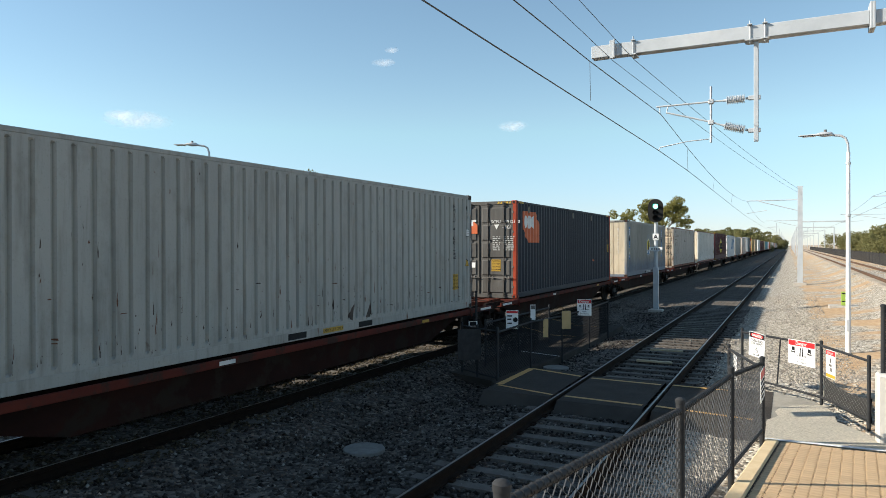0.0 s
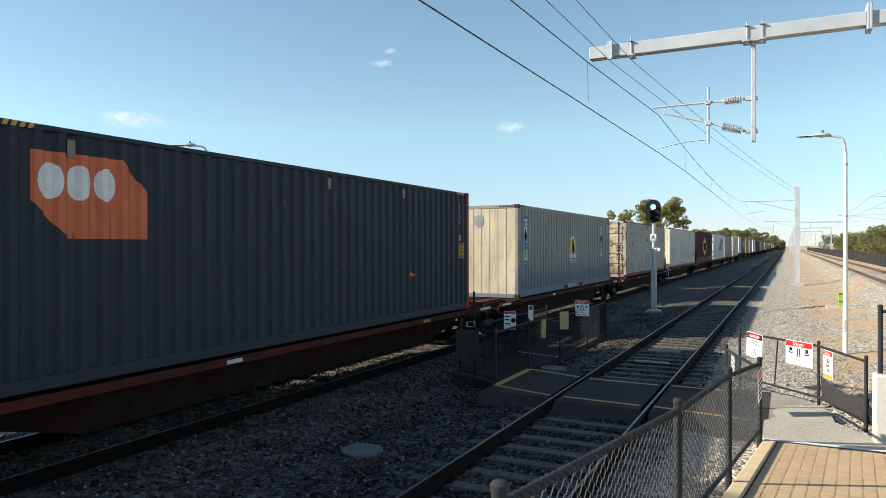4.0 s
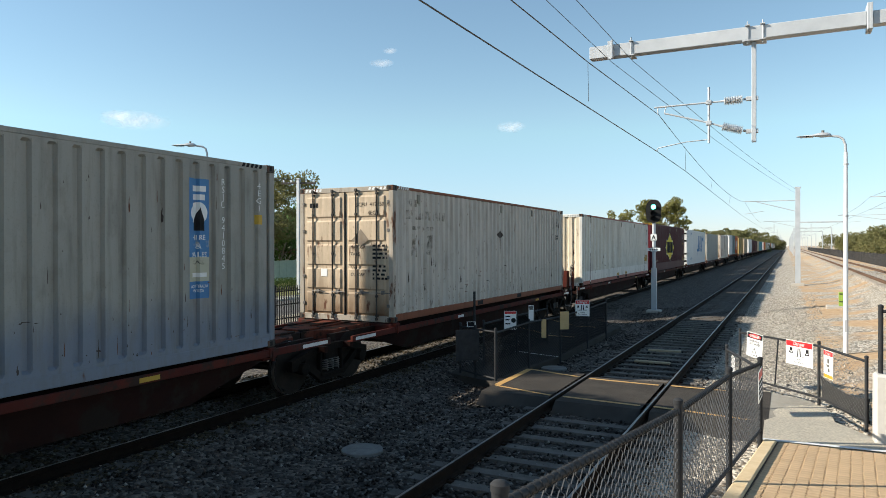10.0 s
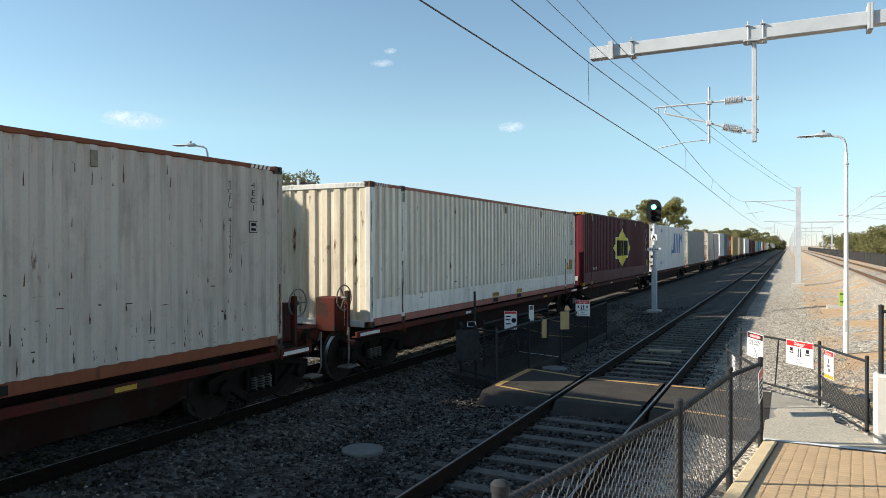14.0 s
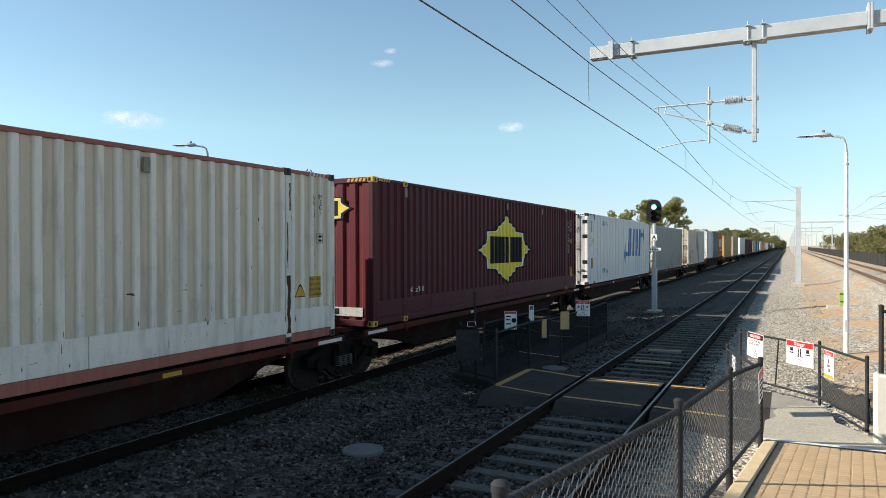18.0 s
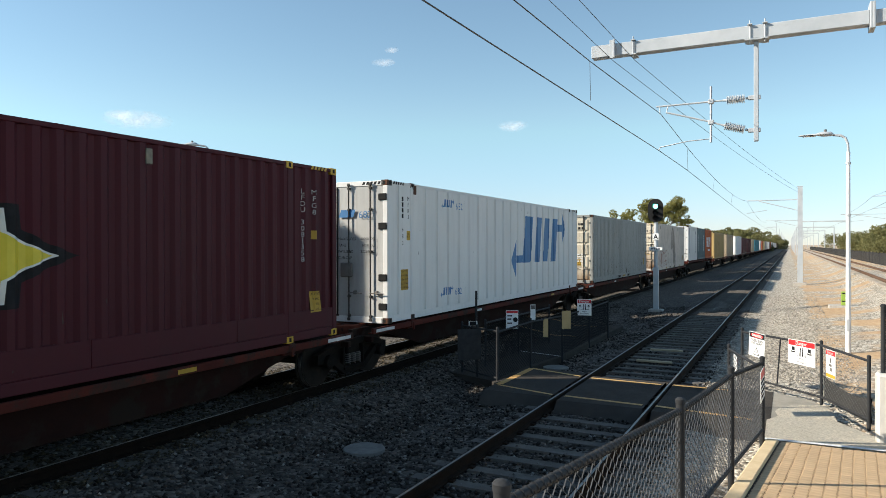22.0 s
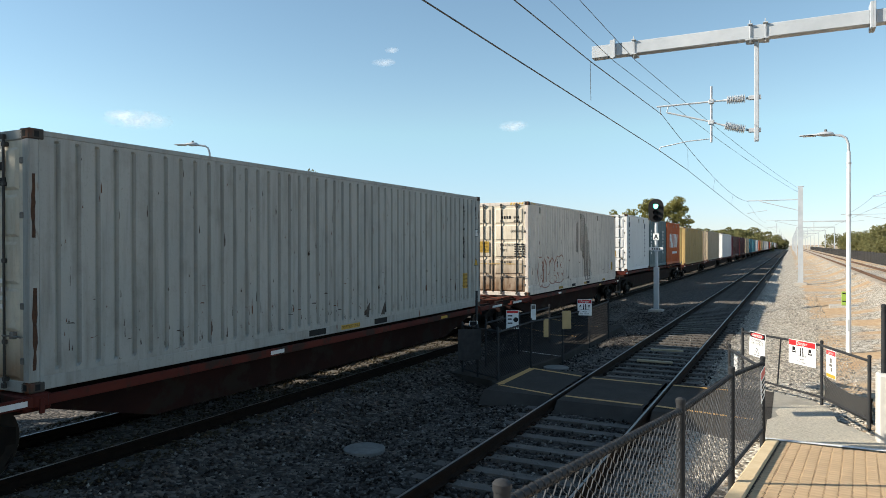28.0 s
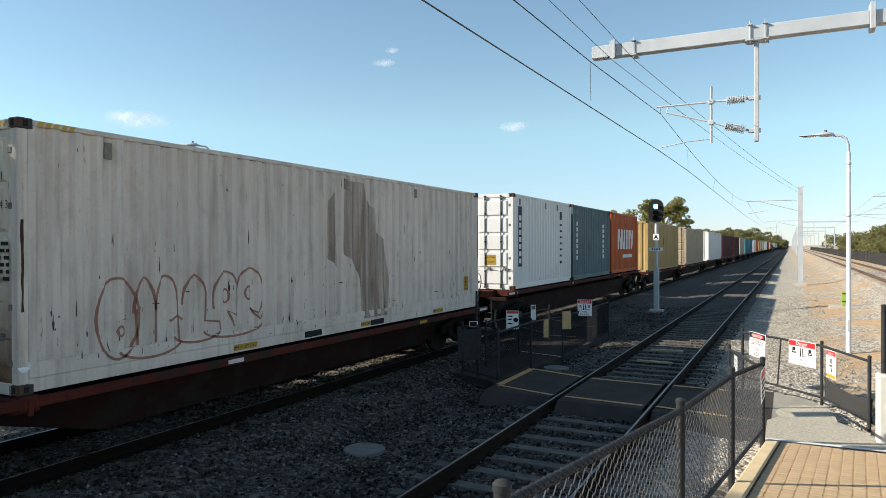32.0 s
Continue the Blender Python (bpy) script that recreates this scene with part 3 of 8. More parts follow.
    # ends
    def end_sheet():
        mb = MB()
        us = []
        u = 0.0
        while u < W - 0.24:
            us += [v for v in (u, u + 0.09, u + 0.13, u + 0.22, u + 0.26) if v < W - 0.24]
            u += 0.31
        us.append(W - 0.24)

        def dep(u):
            p = u % 0.31
            return 0.0 if p < 0.09 or p > 0.2999 else 0.04 * min(1, (p - 0.09) / 0.04) if p < 0.22 else 0.04 * max(0, 1 - (p - 0.22) / 0.04)
        for off in (0, 0.004):
            mb.sheet([[(-w + 0.12 + v, 0.02 + dep(v) + off, z) for v in us] for z in (0.12, H - 0.11)])
        return mb.mesh("end_wall", end_m or side)

    def groove_end():
        """Flat pressed panels parted by narrow grooves."""
        us = [-w + 0.12]
        u = -w + 0.12 + 0.27
        while u < w - 0.2:
            us += [u - 0.012, u - 0.006, u + 0.006, u + 0.012]
            u += 0.275
        us.append(w - 0.12)
        mb = MB()
        for off in (0, 0.004):
            mb.sheet([[(v, 0.012 + off + (0.018 if (i_ % 4) in (2, 3) and 0 < i_ < len(us) - 1 else 0.0), z) for i_, v in enumerate(us)] for z in (0.12, H - 0.11)])
        return mb.mesh("end_wall", end_m or side)
    end_sheet = groove_end if ribs == "wide" else end_sheet
    side_name = (end_m or side).name
    part("end_wall", shared(("endw", key, side_name), end_sheet), None, t, m=pose(0, L, 0, 0, 0, 180))
    if end == "wall":
        part("end_wall", shared(("endw", key, side_name), end_sheet), None, t)
    else:
        dw = w - 0.138

        def door_panel():
            n = 5
            hh = (H - 0.30) / n
            prof = [(0.04, 0.13), (0.04, H - 0.125), (0.012, H - 0.125)]
            for k in range(n):
                z = H - 0.15 - k * hh
                prof += [(0.012, z - 0.05), (-0.014, z - 0.085), (-0.014, z - hh + 0.035), (0.012, z - hh)]
            prof += [(0.012, 0.13)]
            if ribs == "strip":
                prof = [(0.04, 0.13), (0.04, H - 0.125), (0.012, H - 0.125), (0.012, H - 0.5), (0.012, 0.5), (0.012, 0.13)]
            mb = MB()
            xs_ = (0.0, 0.065, 0.10, dw - 0.10, dw - 0.065, dw)
            mb.sheet([[(x, y_ if 1 < i_ < 4 else max(y_, 0.012), z) for y_, z in prof + prof[:1]] for i_, x in enumerate(xs_)])
            mb.add([(0, 0.013, 0.13), (0, 0.04, 0.13), (0, 0.04, H - 0.125), (0, 0.013, H - 0.125), (dw, 0.013, 0.13), (dw, 0.04, 0.13), (dw, 0.04, H - 0.125), (dw, 0.013, H - 0.125)], [(0, 1, 2, 3), (4, 7, 6, 5)])
            return mb.mesh("door", door_m)
        dm = shared(("door", key, door_m.name), door_panel)

        def lock_rod():
            mb = MB().tube([(0, -0.035, 0.08), (0, -0.035, H - 0.1)], 0.016, 6)
            for z in (0.14, 0.55, H * 0.5, H - 0.6, H - 0.16):
                mb.box(-0.03, 0.03, -0.05, 0.012, z - 0.025, z + 0.025, 0.008)
            mb.box(-0.03, 0.03, -0.06, -0.02, 0.04, 0.1, 0.006).box(-0.03, 0.03, -0.06, -0.02, H - 0.11, H - 0.05, 0.006)
            return mb.mesh("lock_rod", ROD_STEEL)

        def door_handle():
            mb = MB().tube([(0, -0.045, 0), (0.12, -0.05, 0.005), (0.36, -0.05, 0.0)], 0.011, 5)
            mb.box(0.14, 0.2, -0.055, -0.0, -0.03, 0.05, 0.006)
            return mb.mesh("door_handle", DOOR_STEEL)

        def hinge():
            return MB().box(-0.035, 0.03, -0.010, 0.02, -0.035, 0.035, 0.008).mesh("hinge", DOOR_STEEL)

        def broad_hinge():
            return MB().box(-0.10, 0.10, -0.020, 0.02, -0.07, 0.07, 0.012).mesh("hinge", BLACK)
        rm, hm = shared(("rod", H, near), lock_rod), shared("handle", door_handle)
        gm_ = shared("broad_hinge", broad_hinge) if ribs == "strip" else shared("hinge", hinge)
        part("door_gasket", shared(("gasket", H), lambda: MB().box(-0.014, 0.014, -0.012, 0.03, 0.14, H - 0.13, 0.004).box(-0.03, 0.03, -0.006, 0.03, 0.12, 0.15).mesh("door_gasket", BLACK)), None, t)
        for s in (-1, 1):
            d = part("door", dm, None, t, m=pose(0.015 if s > 0 else -dw - 0.015, 0, 0))
            for u in (0.27, 0.75):
                xx = dw * (u if s > 0 else 1 - u)
                part("lock_rod", rm, None, d, m=pose(xx, 0, 0))
                part("door_handle", hm, None, d, m=pose(xx - 0.02, 0, 0.62))
            for z in (0.35, 0.95, H - 0.95, H - 0.35):
                part("hinge", gm_, None, d, m=pose(dw - 0.0 if s > 0 else 0.0, 0, z, 0, 0, 0 if s > 0 else 180) if near else pose(dw if s > 0 else 0, 0, z))
    if hatch:
        sm = shared(("stripes", hatch.name), lambda: stripes(5, 0.055, 0.06).mesh("hazard_stripes", hatch))
        for q in (0.22, L - 0.74):
            part("hazard_stripes", sm, None, t, m=pose(w - 0.001, q, H - 0.076))
        for sx in (-1, 0):
            part("hazard_stripes", sm, None, t, m=pose((-w + 0.16) if sx else w - 0.62, -0.002, H - 0.09, 0, 0, -90) @ pose(0, 0, 0))
    t["steel"], t["skirt"] = str(ribs), float(lo)
    if near and ribs in ("wave", "cream"):
        vent_m = shared("vent", lambda: MB().box(0.0, 0.022, -0.05, 0.05, -0.10, 0.10, 0.006).mesh("side_vent", GRIMY))
        for f in (0.09, 0.5, 0.72):
            part("side_vent", vent_m, None, t, m=pose(w - 0.008, L * f, H - 0.24))
    return t


# ---- running gear and wagons ----
WHEEL_R = 0.46


def wheelset_mesh():
    mb = MB().tube([(-0.72, 0, 0), (0.72, 0, 0)], 0.075, 10)
    for s in (-1, 1):
        x = s * 0.753
        mb.lathe((0, 0, 0), (1, 0, 0), [(x - s * 0.11, 0.10), (x - s * 0.075, WHEEL_R + 0.022), (x - s * 0.045, WHEEL_R + 0.020), (x - s * 0.03, WHEEL_R),
                                       (x + s * 0.055, WHEEL_R - 0.006), (x + s * 0.06, WHEEL_R - 0.05), (x + s * 0.03, WHEEL_R - 0.07),
                                       (x + s * 0.01, 0.20), (x + s * 0.05, 0.13), (x + s * 0.06, 0.06), (x + s * 0.06, 0.001)], 28)
    return mb.mesh("wheelset", WHEEL, True)


def wheel_rim_mesh():
    return MB().lathe((0, 0, 0), (1, 0, 0), [(-0.02, WHEEL_R - 0.03), (-0.02, WHEEL_R + 0.0015), (0.045, WHEEL_R + 0.0008), (0.045, WHEEL_R - 0.03)], 28).mesh("wheel_tread", TREAD, True)


def side_frame_mesh():
    """Cast bogie side frame, drawn as a truss with two windows."""
    mb = MB()
    x0, x1 = -0.055, 0.055
    mb.prism([(-1.16, 0.44), (-1.16, 0.62), (-0.86, 0.70), (-0.4, 0.80), (0.4, 0.80), (0.86, 0.70), (1.16, 0.62), (1.16, 0.44), (1.0, 0.44), (0.95, 0.57), (0.72, 0.60),
              (0.36, 0.68), (-0.36, 0.68), (-0.72, 0.60), (-0.95, 0.57), (-1.0, 0.44)], "x", x0, x1)
    mb.prism([(-0.86, 0.50), (-0.34, 0.16), (0.34, 0.16), (0.86, 0.50), (0.78, 0.60), (0.30, 0.28), (-0.30, 0.28), (-0.78, 0.60)], "x", x0, x1)
    for s in (-1, 1):
        mb.box(x0, x1, s * 0.30, s * 0.36, 0.2, 0.72, 0.01)
    mb.box(x0 - 0.05, x1 + 0.03, -0.36, 0.36, 0.24, 0.29, 0.01)
    mb.prism([(-1.10, 0.46), (-0.9, 0.62), (-0.4, 0.74), (0.4, 0.74), (0.9, 0.62), (1.10, 0.46), (0.84, 0.48), (0.34, 0.2), (-0.34, 0.2), (-0.84, 0.48)], "x", x0 - 0.012, x0 + 0.02)
    return mb.mesh("side_frame", IRON)


def axle_box_mesh():
    mb = MB().lathe((0.0, 0, 0), (1, 0, 0), [(-0.1, 0.09), (0.1, 0.11), (0.14, 0.11), (0.15, 0.08), (0.15, 0.001)], 12)
    return mb.mesh("axle_box", IRON, True)


def spring_mesh():
    pts = [(0.05 * math.cos(a), 0.05 * math.sin(a), 0.03 + 0.20 * a / (2 * math.pi * 5)) for a in np.linspace(0, 2 * math.pi * 5, 60)]
    return MB().tube(pts, 0.011, 5).mesh("spring", DOOR_STEEL, True)


def bogie(parent, y, turning):
    """A three-piece bogie, under its wagon."""
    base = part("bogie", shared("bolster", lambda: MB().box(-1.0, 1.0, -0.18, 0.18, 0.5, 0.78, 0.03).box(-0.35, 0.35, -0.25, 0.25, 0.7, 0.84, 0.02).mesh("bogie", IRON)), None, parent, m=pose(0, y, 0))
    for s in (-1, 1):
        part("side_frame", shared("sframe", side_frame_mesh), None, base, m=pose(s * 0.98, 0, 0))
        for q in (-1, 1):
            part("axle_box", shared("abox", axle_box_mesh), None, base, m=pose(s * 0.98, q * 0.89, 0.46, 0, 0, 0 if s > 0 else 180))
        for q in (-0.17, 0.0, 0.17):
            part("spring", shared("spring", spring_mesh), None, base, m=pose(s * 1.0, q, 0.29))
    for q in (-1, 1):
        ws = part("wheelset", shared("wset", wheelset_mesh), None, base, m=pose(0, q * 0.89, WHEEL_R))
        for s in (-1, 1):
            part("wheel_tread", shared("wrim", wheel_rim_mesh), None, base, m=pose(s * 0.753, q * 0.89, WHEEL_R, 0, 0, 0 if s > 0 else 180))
        if turning:
            WHEELS.append((ws, q * 0.89))


DECK = 0.985          # height of the container's floor over the rails


def wagon(y0, y1, bogies, seats, near=True, coupled=(False, False), deck=0.0, label="faded red skeletal container wagon with a deep centre sill", drop=0.03):
    """A skeletal wagon from y0 to y1; seats: where the containers' ends rest."""
    L = y1 - y0
    DECK = 0.985 + deck
    t = thing("container_wagon", label, "wagon", group="wagons of the train")
    a, b = 1.9, L - 1.9
    # fish-bellied centre sill
    sill = MB()
    for s in (-1, 1):
        sill.prism([(0.25, 0.92), (L - 0.25, 0.92), (L - 0.25, 0.72), (b + 0.2, 0.68), (b - 1.3, 0.28), (a + 1.3, 0.28), (a - 0.2, 0.68), (0.25, 0.72)], "x", s * 0.80, s * 0.72)
    sill.box(-0.72, 0.72, a + 0.4, b - 0.4, 0.84, 0.87)
    for q in np.linspace(a + 0.8, b - 0.8, 6):
        sill.box(-0.72, 0.72, q - 0.04, q + 0.04, 0.45, 0.86)
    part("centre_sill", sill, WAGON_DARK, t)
    for s in (-1, 1):
        rail = MB().box(s * 1.20, s * 1.255, 0.35, L - 0.35, DECK - drop - 0.115, DECK - drop, 0.008).box(s * 1.12, s * 1.20, 0.35, L - 0.35, DECK - drop - 0.115, DECK - drop - 0.095)
        part("side_sill", rail, WAGON_RED, t)
    for y in seats:
        part("bolster", MB().box(-1.2, 1.2, y - 0.16, y + 0.16, DECK - 0.2, DECK - 0.02, 0.015), WAGON_RED, t)
        for s in (-1, 1):
            part("twist_lock", MB().box(s * 1.10, s * 1.275, y - 0.09, y + 0.09, DECK - 0.16, DECK, 0.02).box(s * 1.255, s * 1.29, y - 0.03, y + 0.03, DECK - 0.22, DECK - 0.05, 0.008), WAGON_RED, t)
    # end decks
    for y, s in ((0.0, 1), (L, -1)):
        part("end_deck", MB().prism([(-0.30, y + s * 0.02), (0.30, y + s * 0.02), (0.34, y + s * 0.35), (0.62, y + s * 0.62), (0.68, y + s * 1.0), (0.68, y + s * 2.6), (-0.68, y + s * 2.6), (-0.68, y + s * 1.0), (-0.62, y + s * 0.62), (-0.34, y + s * 0.35)], "z", DECK - 0.30, DECK - 0.03), WAGON_DECK, t)
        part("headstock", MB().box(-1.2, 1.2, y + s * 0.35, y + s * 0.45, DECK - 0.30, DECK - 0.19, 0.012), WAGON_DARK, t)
        for q in (-1, 1):
            part("deck_edge", MB().box(q * 0.60, q * 0.68, y + s * 0.80, y + s * 2.6, DECK - 0.03, DECK - 0.004, 0.008), WAGON_DECK, t)
            part("deck_rib", MB().box(q * 0.10, q * 0.16, y + s * 0.75, y + s * 1.9, DECK - 0.03, DECK + 0.0, 0.008), WAGON_DECK, t)
        part("draft_plate", MB().box(-0.26, 0.26, y + s * 0.10, y + s * 0.70, DECK - 0.03, DECK + 0.005, 0.012), WAGON_DECK, t)
    for yy in bogies:
        bogie(t, yy - y0, near)
    if near:
        for s in (1, -1):
            y_list = [0.45, L - 1.15] + [q for q in (L * 0.33, L * 0.72)]
            for i, q in enumerate(y_list):
                part("reflector", MB().box(s * 1.255, s * 1.259, q, q + (0.7 if i < 2 else 0.32), DECK - drop - 0.09, DECK - drop - 0.03), REFLECT if i != 3 else CAUTION, t)
    for k, y in ((0, 0.0), (1, L)):
        if coupled[k]:
            s = -1 if k == 0 else 1
            part("coupler", MB().box(-0.09, 0.09, y - 0.25, y + 0.25, 0.72, 0.92, 0.02).tube([(0, y, 0.82), (0, y + s * 0.42, 0.82)], 0.09, 8).box(-0.16, 0.16, y + s * 0.30, y + s * 0.5, 0.68, 0.96, 0.04), IRON, t)
            if coupled[k] == "bare":
                continue
            part("brake_box", MB().box(0.30, 0.78, y - s * 0.30, y - s * 0.62, DECK - 0.05, DECK + 0.62, 0.02), WAGON_RED, t)
            part("brake_wheel", wheel_ring(), DOOR_STEEL, t, m=pose(0.95, y - s * 0.35, DECK + 0.62))
            part("brake_post", MB().box(0.9, 1.0, y - s * 0.42, y - s * 0.5, DECK - 0.1, DECK + 0.75, 0.01), WAGON_RED, t)
            part("hand_rail", MB().tube([(1.2, y - s * 0.1, DECK - 0.05), (1.24, y - s * 0.08, DECK + 0.1), (1.24, y - s * 0.08, DECK - 0.5), (1.2, y - s * 0.1, DECK - 0.62)], 0.016, 6), DOOR_STEEL, t)
            part("step", MB().box(1.0, 1.25, y - s * 0.05, y - s * 0.38, DECK - 0.68, DECK - 0.64, 0.006), DOOR_STEEL, t)
    MOVING.append((t, y0, TRAIN_Z))
    return t


def wheel_ring():
    mb = MB().tube([(0.0, 0.24 * math.cos(a), 0.24 * math.sin(a)) for a in np.linspace(0, 2 * math.pi, 21)], 0.014, 5, False)
    for a in (0, 2.1, 4.2):
        mb.tube([(0, 0, 0), (0, 0.24 * math.cos(a), 0.24 * math.sin(a))], 0.012, 5)
    return mb.tube([(-0.06, 0, 0), (0.05, 0, 0)], 0.03, 8)


def seat(c, yref, z=None):
    MOVING.append((c, yref, TRAIN_Z + DECK if z is None else z))
    return c


ROD_STEEL = mat("dark_lock_rod_steel", (0.03, 0.027, 0.025), (0.065, 0.058, 0.052), 6, 0.6, 0.2, 0.2, 50)
GREY_GREEN = coat("pale_grey_green_paint", (0.30, 0.302, 0.285), rust=0.64)
# the band gives the groove valleys a slightly darker tone than the ribs
GREEN_WALL = coat("grey_green_wall_with_darker_grooves", (0.305, 0.307, 0.29), rust=0.69, band=(0, -0.03, -0.012, (0.255, 0.26, 0.24)))
SLATE = coat("dark_slate_paint", (0.025, 0.031, 0.042), dirt=0.1, rust=0.8, soil=0.5)
SLATE_END = coat("dark_grey_door_paint", (0.105, 0.10, 0.094), dirt=0.4, rust=0.68, rust_colour=(0.045, 0.022, 0.013))
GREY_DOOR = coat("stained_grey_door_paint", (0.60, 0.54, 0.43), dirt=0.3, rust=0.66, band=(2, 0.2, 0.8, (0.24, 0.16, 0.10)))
ORANGE_RED = coat("orange_red_frame_paint", (0.33, 0.045, 0.017), rust=0.72)
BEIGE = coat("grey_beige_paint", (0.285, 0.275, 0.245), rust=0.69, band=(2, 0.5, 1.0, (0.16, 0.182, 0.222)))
OFFWHITE = coat("chalky_off_white_paint", (0.47, 0.43, 0.38), rust=0.655)
RUST_RAIL = coat("rust_orange_rail_paint", (0.19, 0.058, 0.025), rust=0.62)
CREAM = coat("cream_white_paint", (0.66, 0.64, 0.59), rust=0.69)
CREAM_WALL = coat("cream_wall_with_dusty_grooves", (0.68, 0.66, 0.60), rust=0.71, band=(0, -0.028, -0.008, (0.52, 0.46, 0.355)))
PINK_RAIL = coat("faded_pink_rail_paint", (0.30, 0.11, 0.085), rust=0.7)
MAROON = coat("maroon_paint", (0.055, 0.0048, 0.0105), dirt=0.1, rust=0.80, soil=0.5)
WHITE_P = coat("clean_white_paint", (0.70, 0.69, 0.67), dirt=0.06, rust=0.78, soil=0.28)
WARM_GREY = coat("warm_grey_white_paint", (0.64, 0.56, 0.49), rust=0.67)
TEAL = coat("grey_teal_paint", (0.115, 0.165, 0.175), rust=0.74)
ORANGE = coat("orange_paint", (0.48, 0.10, 0.022), rust=0.75)
TAN = coat("yellow_tan_paint", (0.42, 0.29, 0.12), rust=0.73)
SAND_P = coat("sandy_beige_paint", (0.44, 0.345, 0.24), rust=0.7)
SKYBLUE = coat("turquoise_paint", (0.045, 0.18, 0.23), rust=0.76)

L40, L48, L20 = 12.192, 14.63, 6.058
HC, STD = 2.896, 2.591
CON = {}
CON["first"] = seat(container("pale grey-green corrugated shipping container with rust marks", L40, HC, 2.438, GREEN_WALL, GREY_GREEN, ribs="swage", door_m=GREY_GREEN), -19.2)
CON["slate"] = seat(container("dark slate container with orange-red corner posts and dark doors", L40, 2.975, 2.438, SLATE, ORANGE_RED, door_m=SLATE_END, rails_m=SLATE, casts=ORANGE_RED, hatch=YELLOW, end_frame=SLATE_END), -3.70)
# end_m is lightened beige: sunlight on the end is put into the colour
CON["beige"] = seat(container("weathered grey-beige container with a yellow round badge", L40, HC, 2.438, BEIGE, BEIGE, end="wall", ribs="wide", hatch=INK, end_m=coat("sunlit_beige_end_paint", (0.60, 0.505, 0.37), dirt=0.25, rust=0.66)), 12.16)
# the door paint is raised to carry the sun on it; its rust stays
CON["offwhite"] = seat(container("chalky off-white container with rust-orange rails and doors", L40, HC, 2.438, OFFWHITE, coat("rusted_white_post_paint", (0.40, 0.35, 0.29), dirt=0.3, rust=0.55), rails_m=RUST_RAIL, door_m=coat("sunlit_tan_door_paint", (0.60, 0.475, 0.34), dirt=0.4, rust=0.58, band=(2, 0.2, 1.1, (0.17, 0.105, 0.06))), hatch=PALE_INK), 28.08)
# cream end wall in a warmer tone that paints in the sunlight
CON["cream"] = seat(container("long cream-white container with a panelled lower side", L48, HC, 2.5, CREAM_WALL, CREAM, end="wall", rails_m=PINK_RAIL, panel=0.55, ribs="cream", hatch=FADED_INK, end_m=coat("sunlit_cream_end_paint", (0.70, 0.60, 0.45), dirt=0.25, rust=0.60)), 42.87)
# end_m is a lit copy of the maroon side paint
CON["maroon"] = seat(container("long maroon container with a large yellow star badge", L48, 2.997, 2.5, MAROON, MAROON, casts=YELLOW, end="wall", panel=0.50, hatch=YELLOW, end_m=coat("sunlit_maroon_end_paint", (0.105, 0.008, 0.016), dirt=0.12, rust=0.8)), 58.79)
CON["reefer"] = seat(container("long white smooth-sided container with blue arrow lettering", 14.1, 2.96, 2.5, WHITE_P, WHITE_P, ribs="strip", hatch=INK, door_m=coat("dull_grey_white_door_paint", (0.47, 0.465, 0.45), dirt=0.25, rust=0.74, soil=0.6)), 75.2)
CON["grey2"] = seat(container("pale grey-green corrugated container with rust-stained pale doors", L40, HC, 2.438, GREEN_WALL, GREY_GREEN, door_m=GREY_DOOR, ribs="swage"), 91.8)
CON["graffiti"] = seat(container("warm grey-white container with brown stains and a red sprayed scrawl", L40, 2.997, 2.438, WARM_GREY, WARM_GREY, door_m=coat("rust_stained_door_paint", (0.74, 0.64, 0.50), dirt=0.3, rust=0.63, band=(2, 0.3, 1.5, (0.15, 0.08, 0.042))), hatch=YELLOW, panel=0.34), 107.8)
CON["white20"] = seat(container("short white container with dark upright lettering", L20, HC, 2.438, WHITE_P, WHITE_P), 122.6, 1.37)
CON["teal20"] = seat(container("short grey-teal corrugated shipping container", L20, HC, 2.438, TEAL, TEAL), 128.95, 1.37)
CON["orange20"] = seat(container("short orange container with white lettering shapes", L20, HC, 2.438, ORANGE, ORANGE), 135.3, 1.37)
CON["tan"] = seat(container("plain yellow-tan corrugated shipping container", L40, 2.997, 2.438, TAN, TAN, end="wall"), 144.6, 1.13)
CON["sandy"] = seat(container("plain sandy beige corrugated shipping container", L40, 2.997, 2.438, SAND_P, SAND_P), 161.3, 1.13)
CON["white48"] = seat(container("long plain white corrugated container", L48, 2.997, 2.5, WHITE_P, WHITE_P, end="wall"), 178.0, 1.13)
wagon(-21.1, -5.35, [-21.1], [1.8 - .0, 14.0])
wagon(-5.35, 10.3, [-5.35], [1.74, 13.73])
wagon(10.3, 26.17, [10.3], [1.95, 13.95])
wagon(26.17, 41.35, [26.17, 40.0], [2.0, 14.0], coupled=(False, True), drop=0.085)
wagon(42.05, 58.15, [43.4], [2.13, 14.2], coupled=(True, False))
wagon(58.15, 74.3, [58.15], [1.95, 14.0])
wagon(74.3, 90.6, [74.3], [1.95, 14.0])
wagon(90.6, 105.9, [90.6], [1.3, 13.3])
wagon(105.9, 120.9, [105.9, 119.4], [2.0, 14.0], coupled=(False, True))
wagon(121.7, 142.4, [123.6, 140.6], [1.0, 6.9, 7.3, 13.2, 13.7, 19.6], coupled=("bare", True), deck=0.285)
wagon(143.2, 159.0, [144.6], [1.5, 13.5], deck=0.045)
wagon(159.0, 175.7, [159.0], [2.4, 14.4], deck=0.045)
wagon(175.7, 193.0, [175.7, 191.6], [3.0, 15.2], deck=0.045)

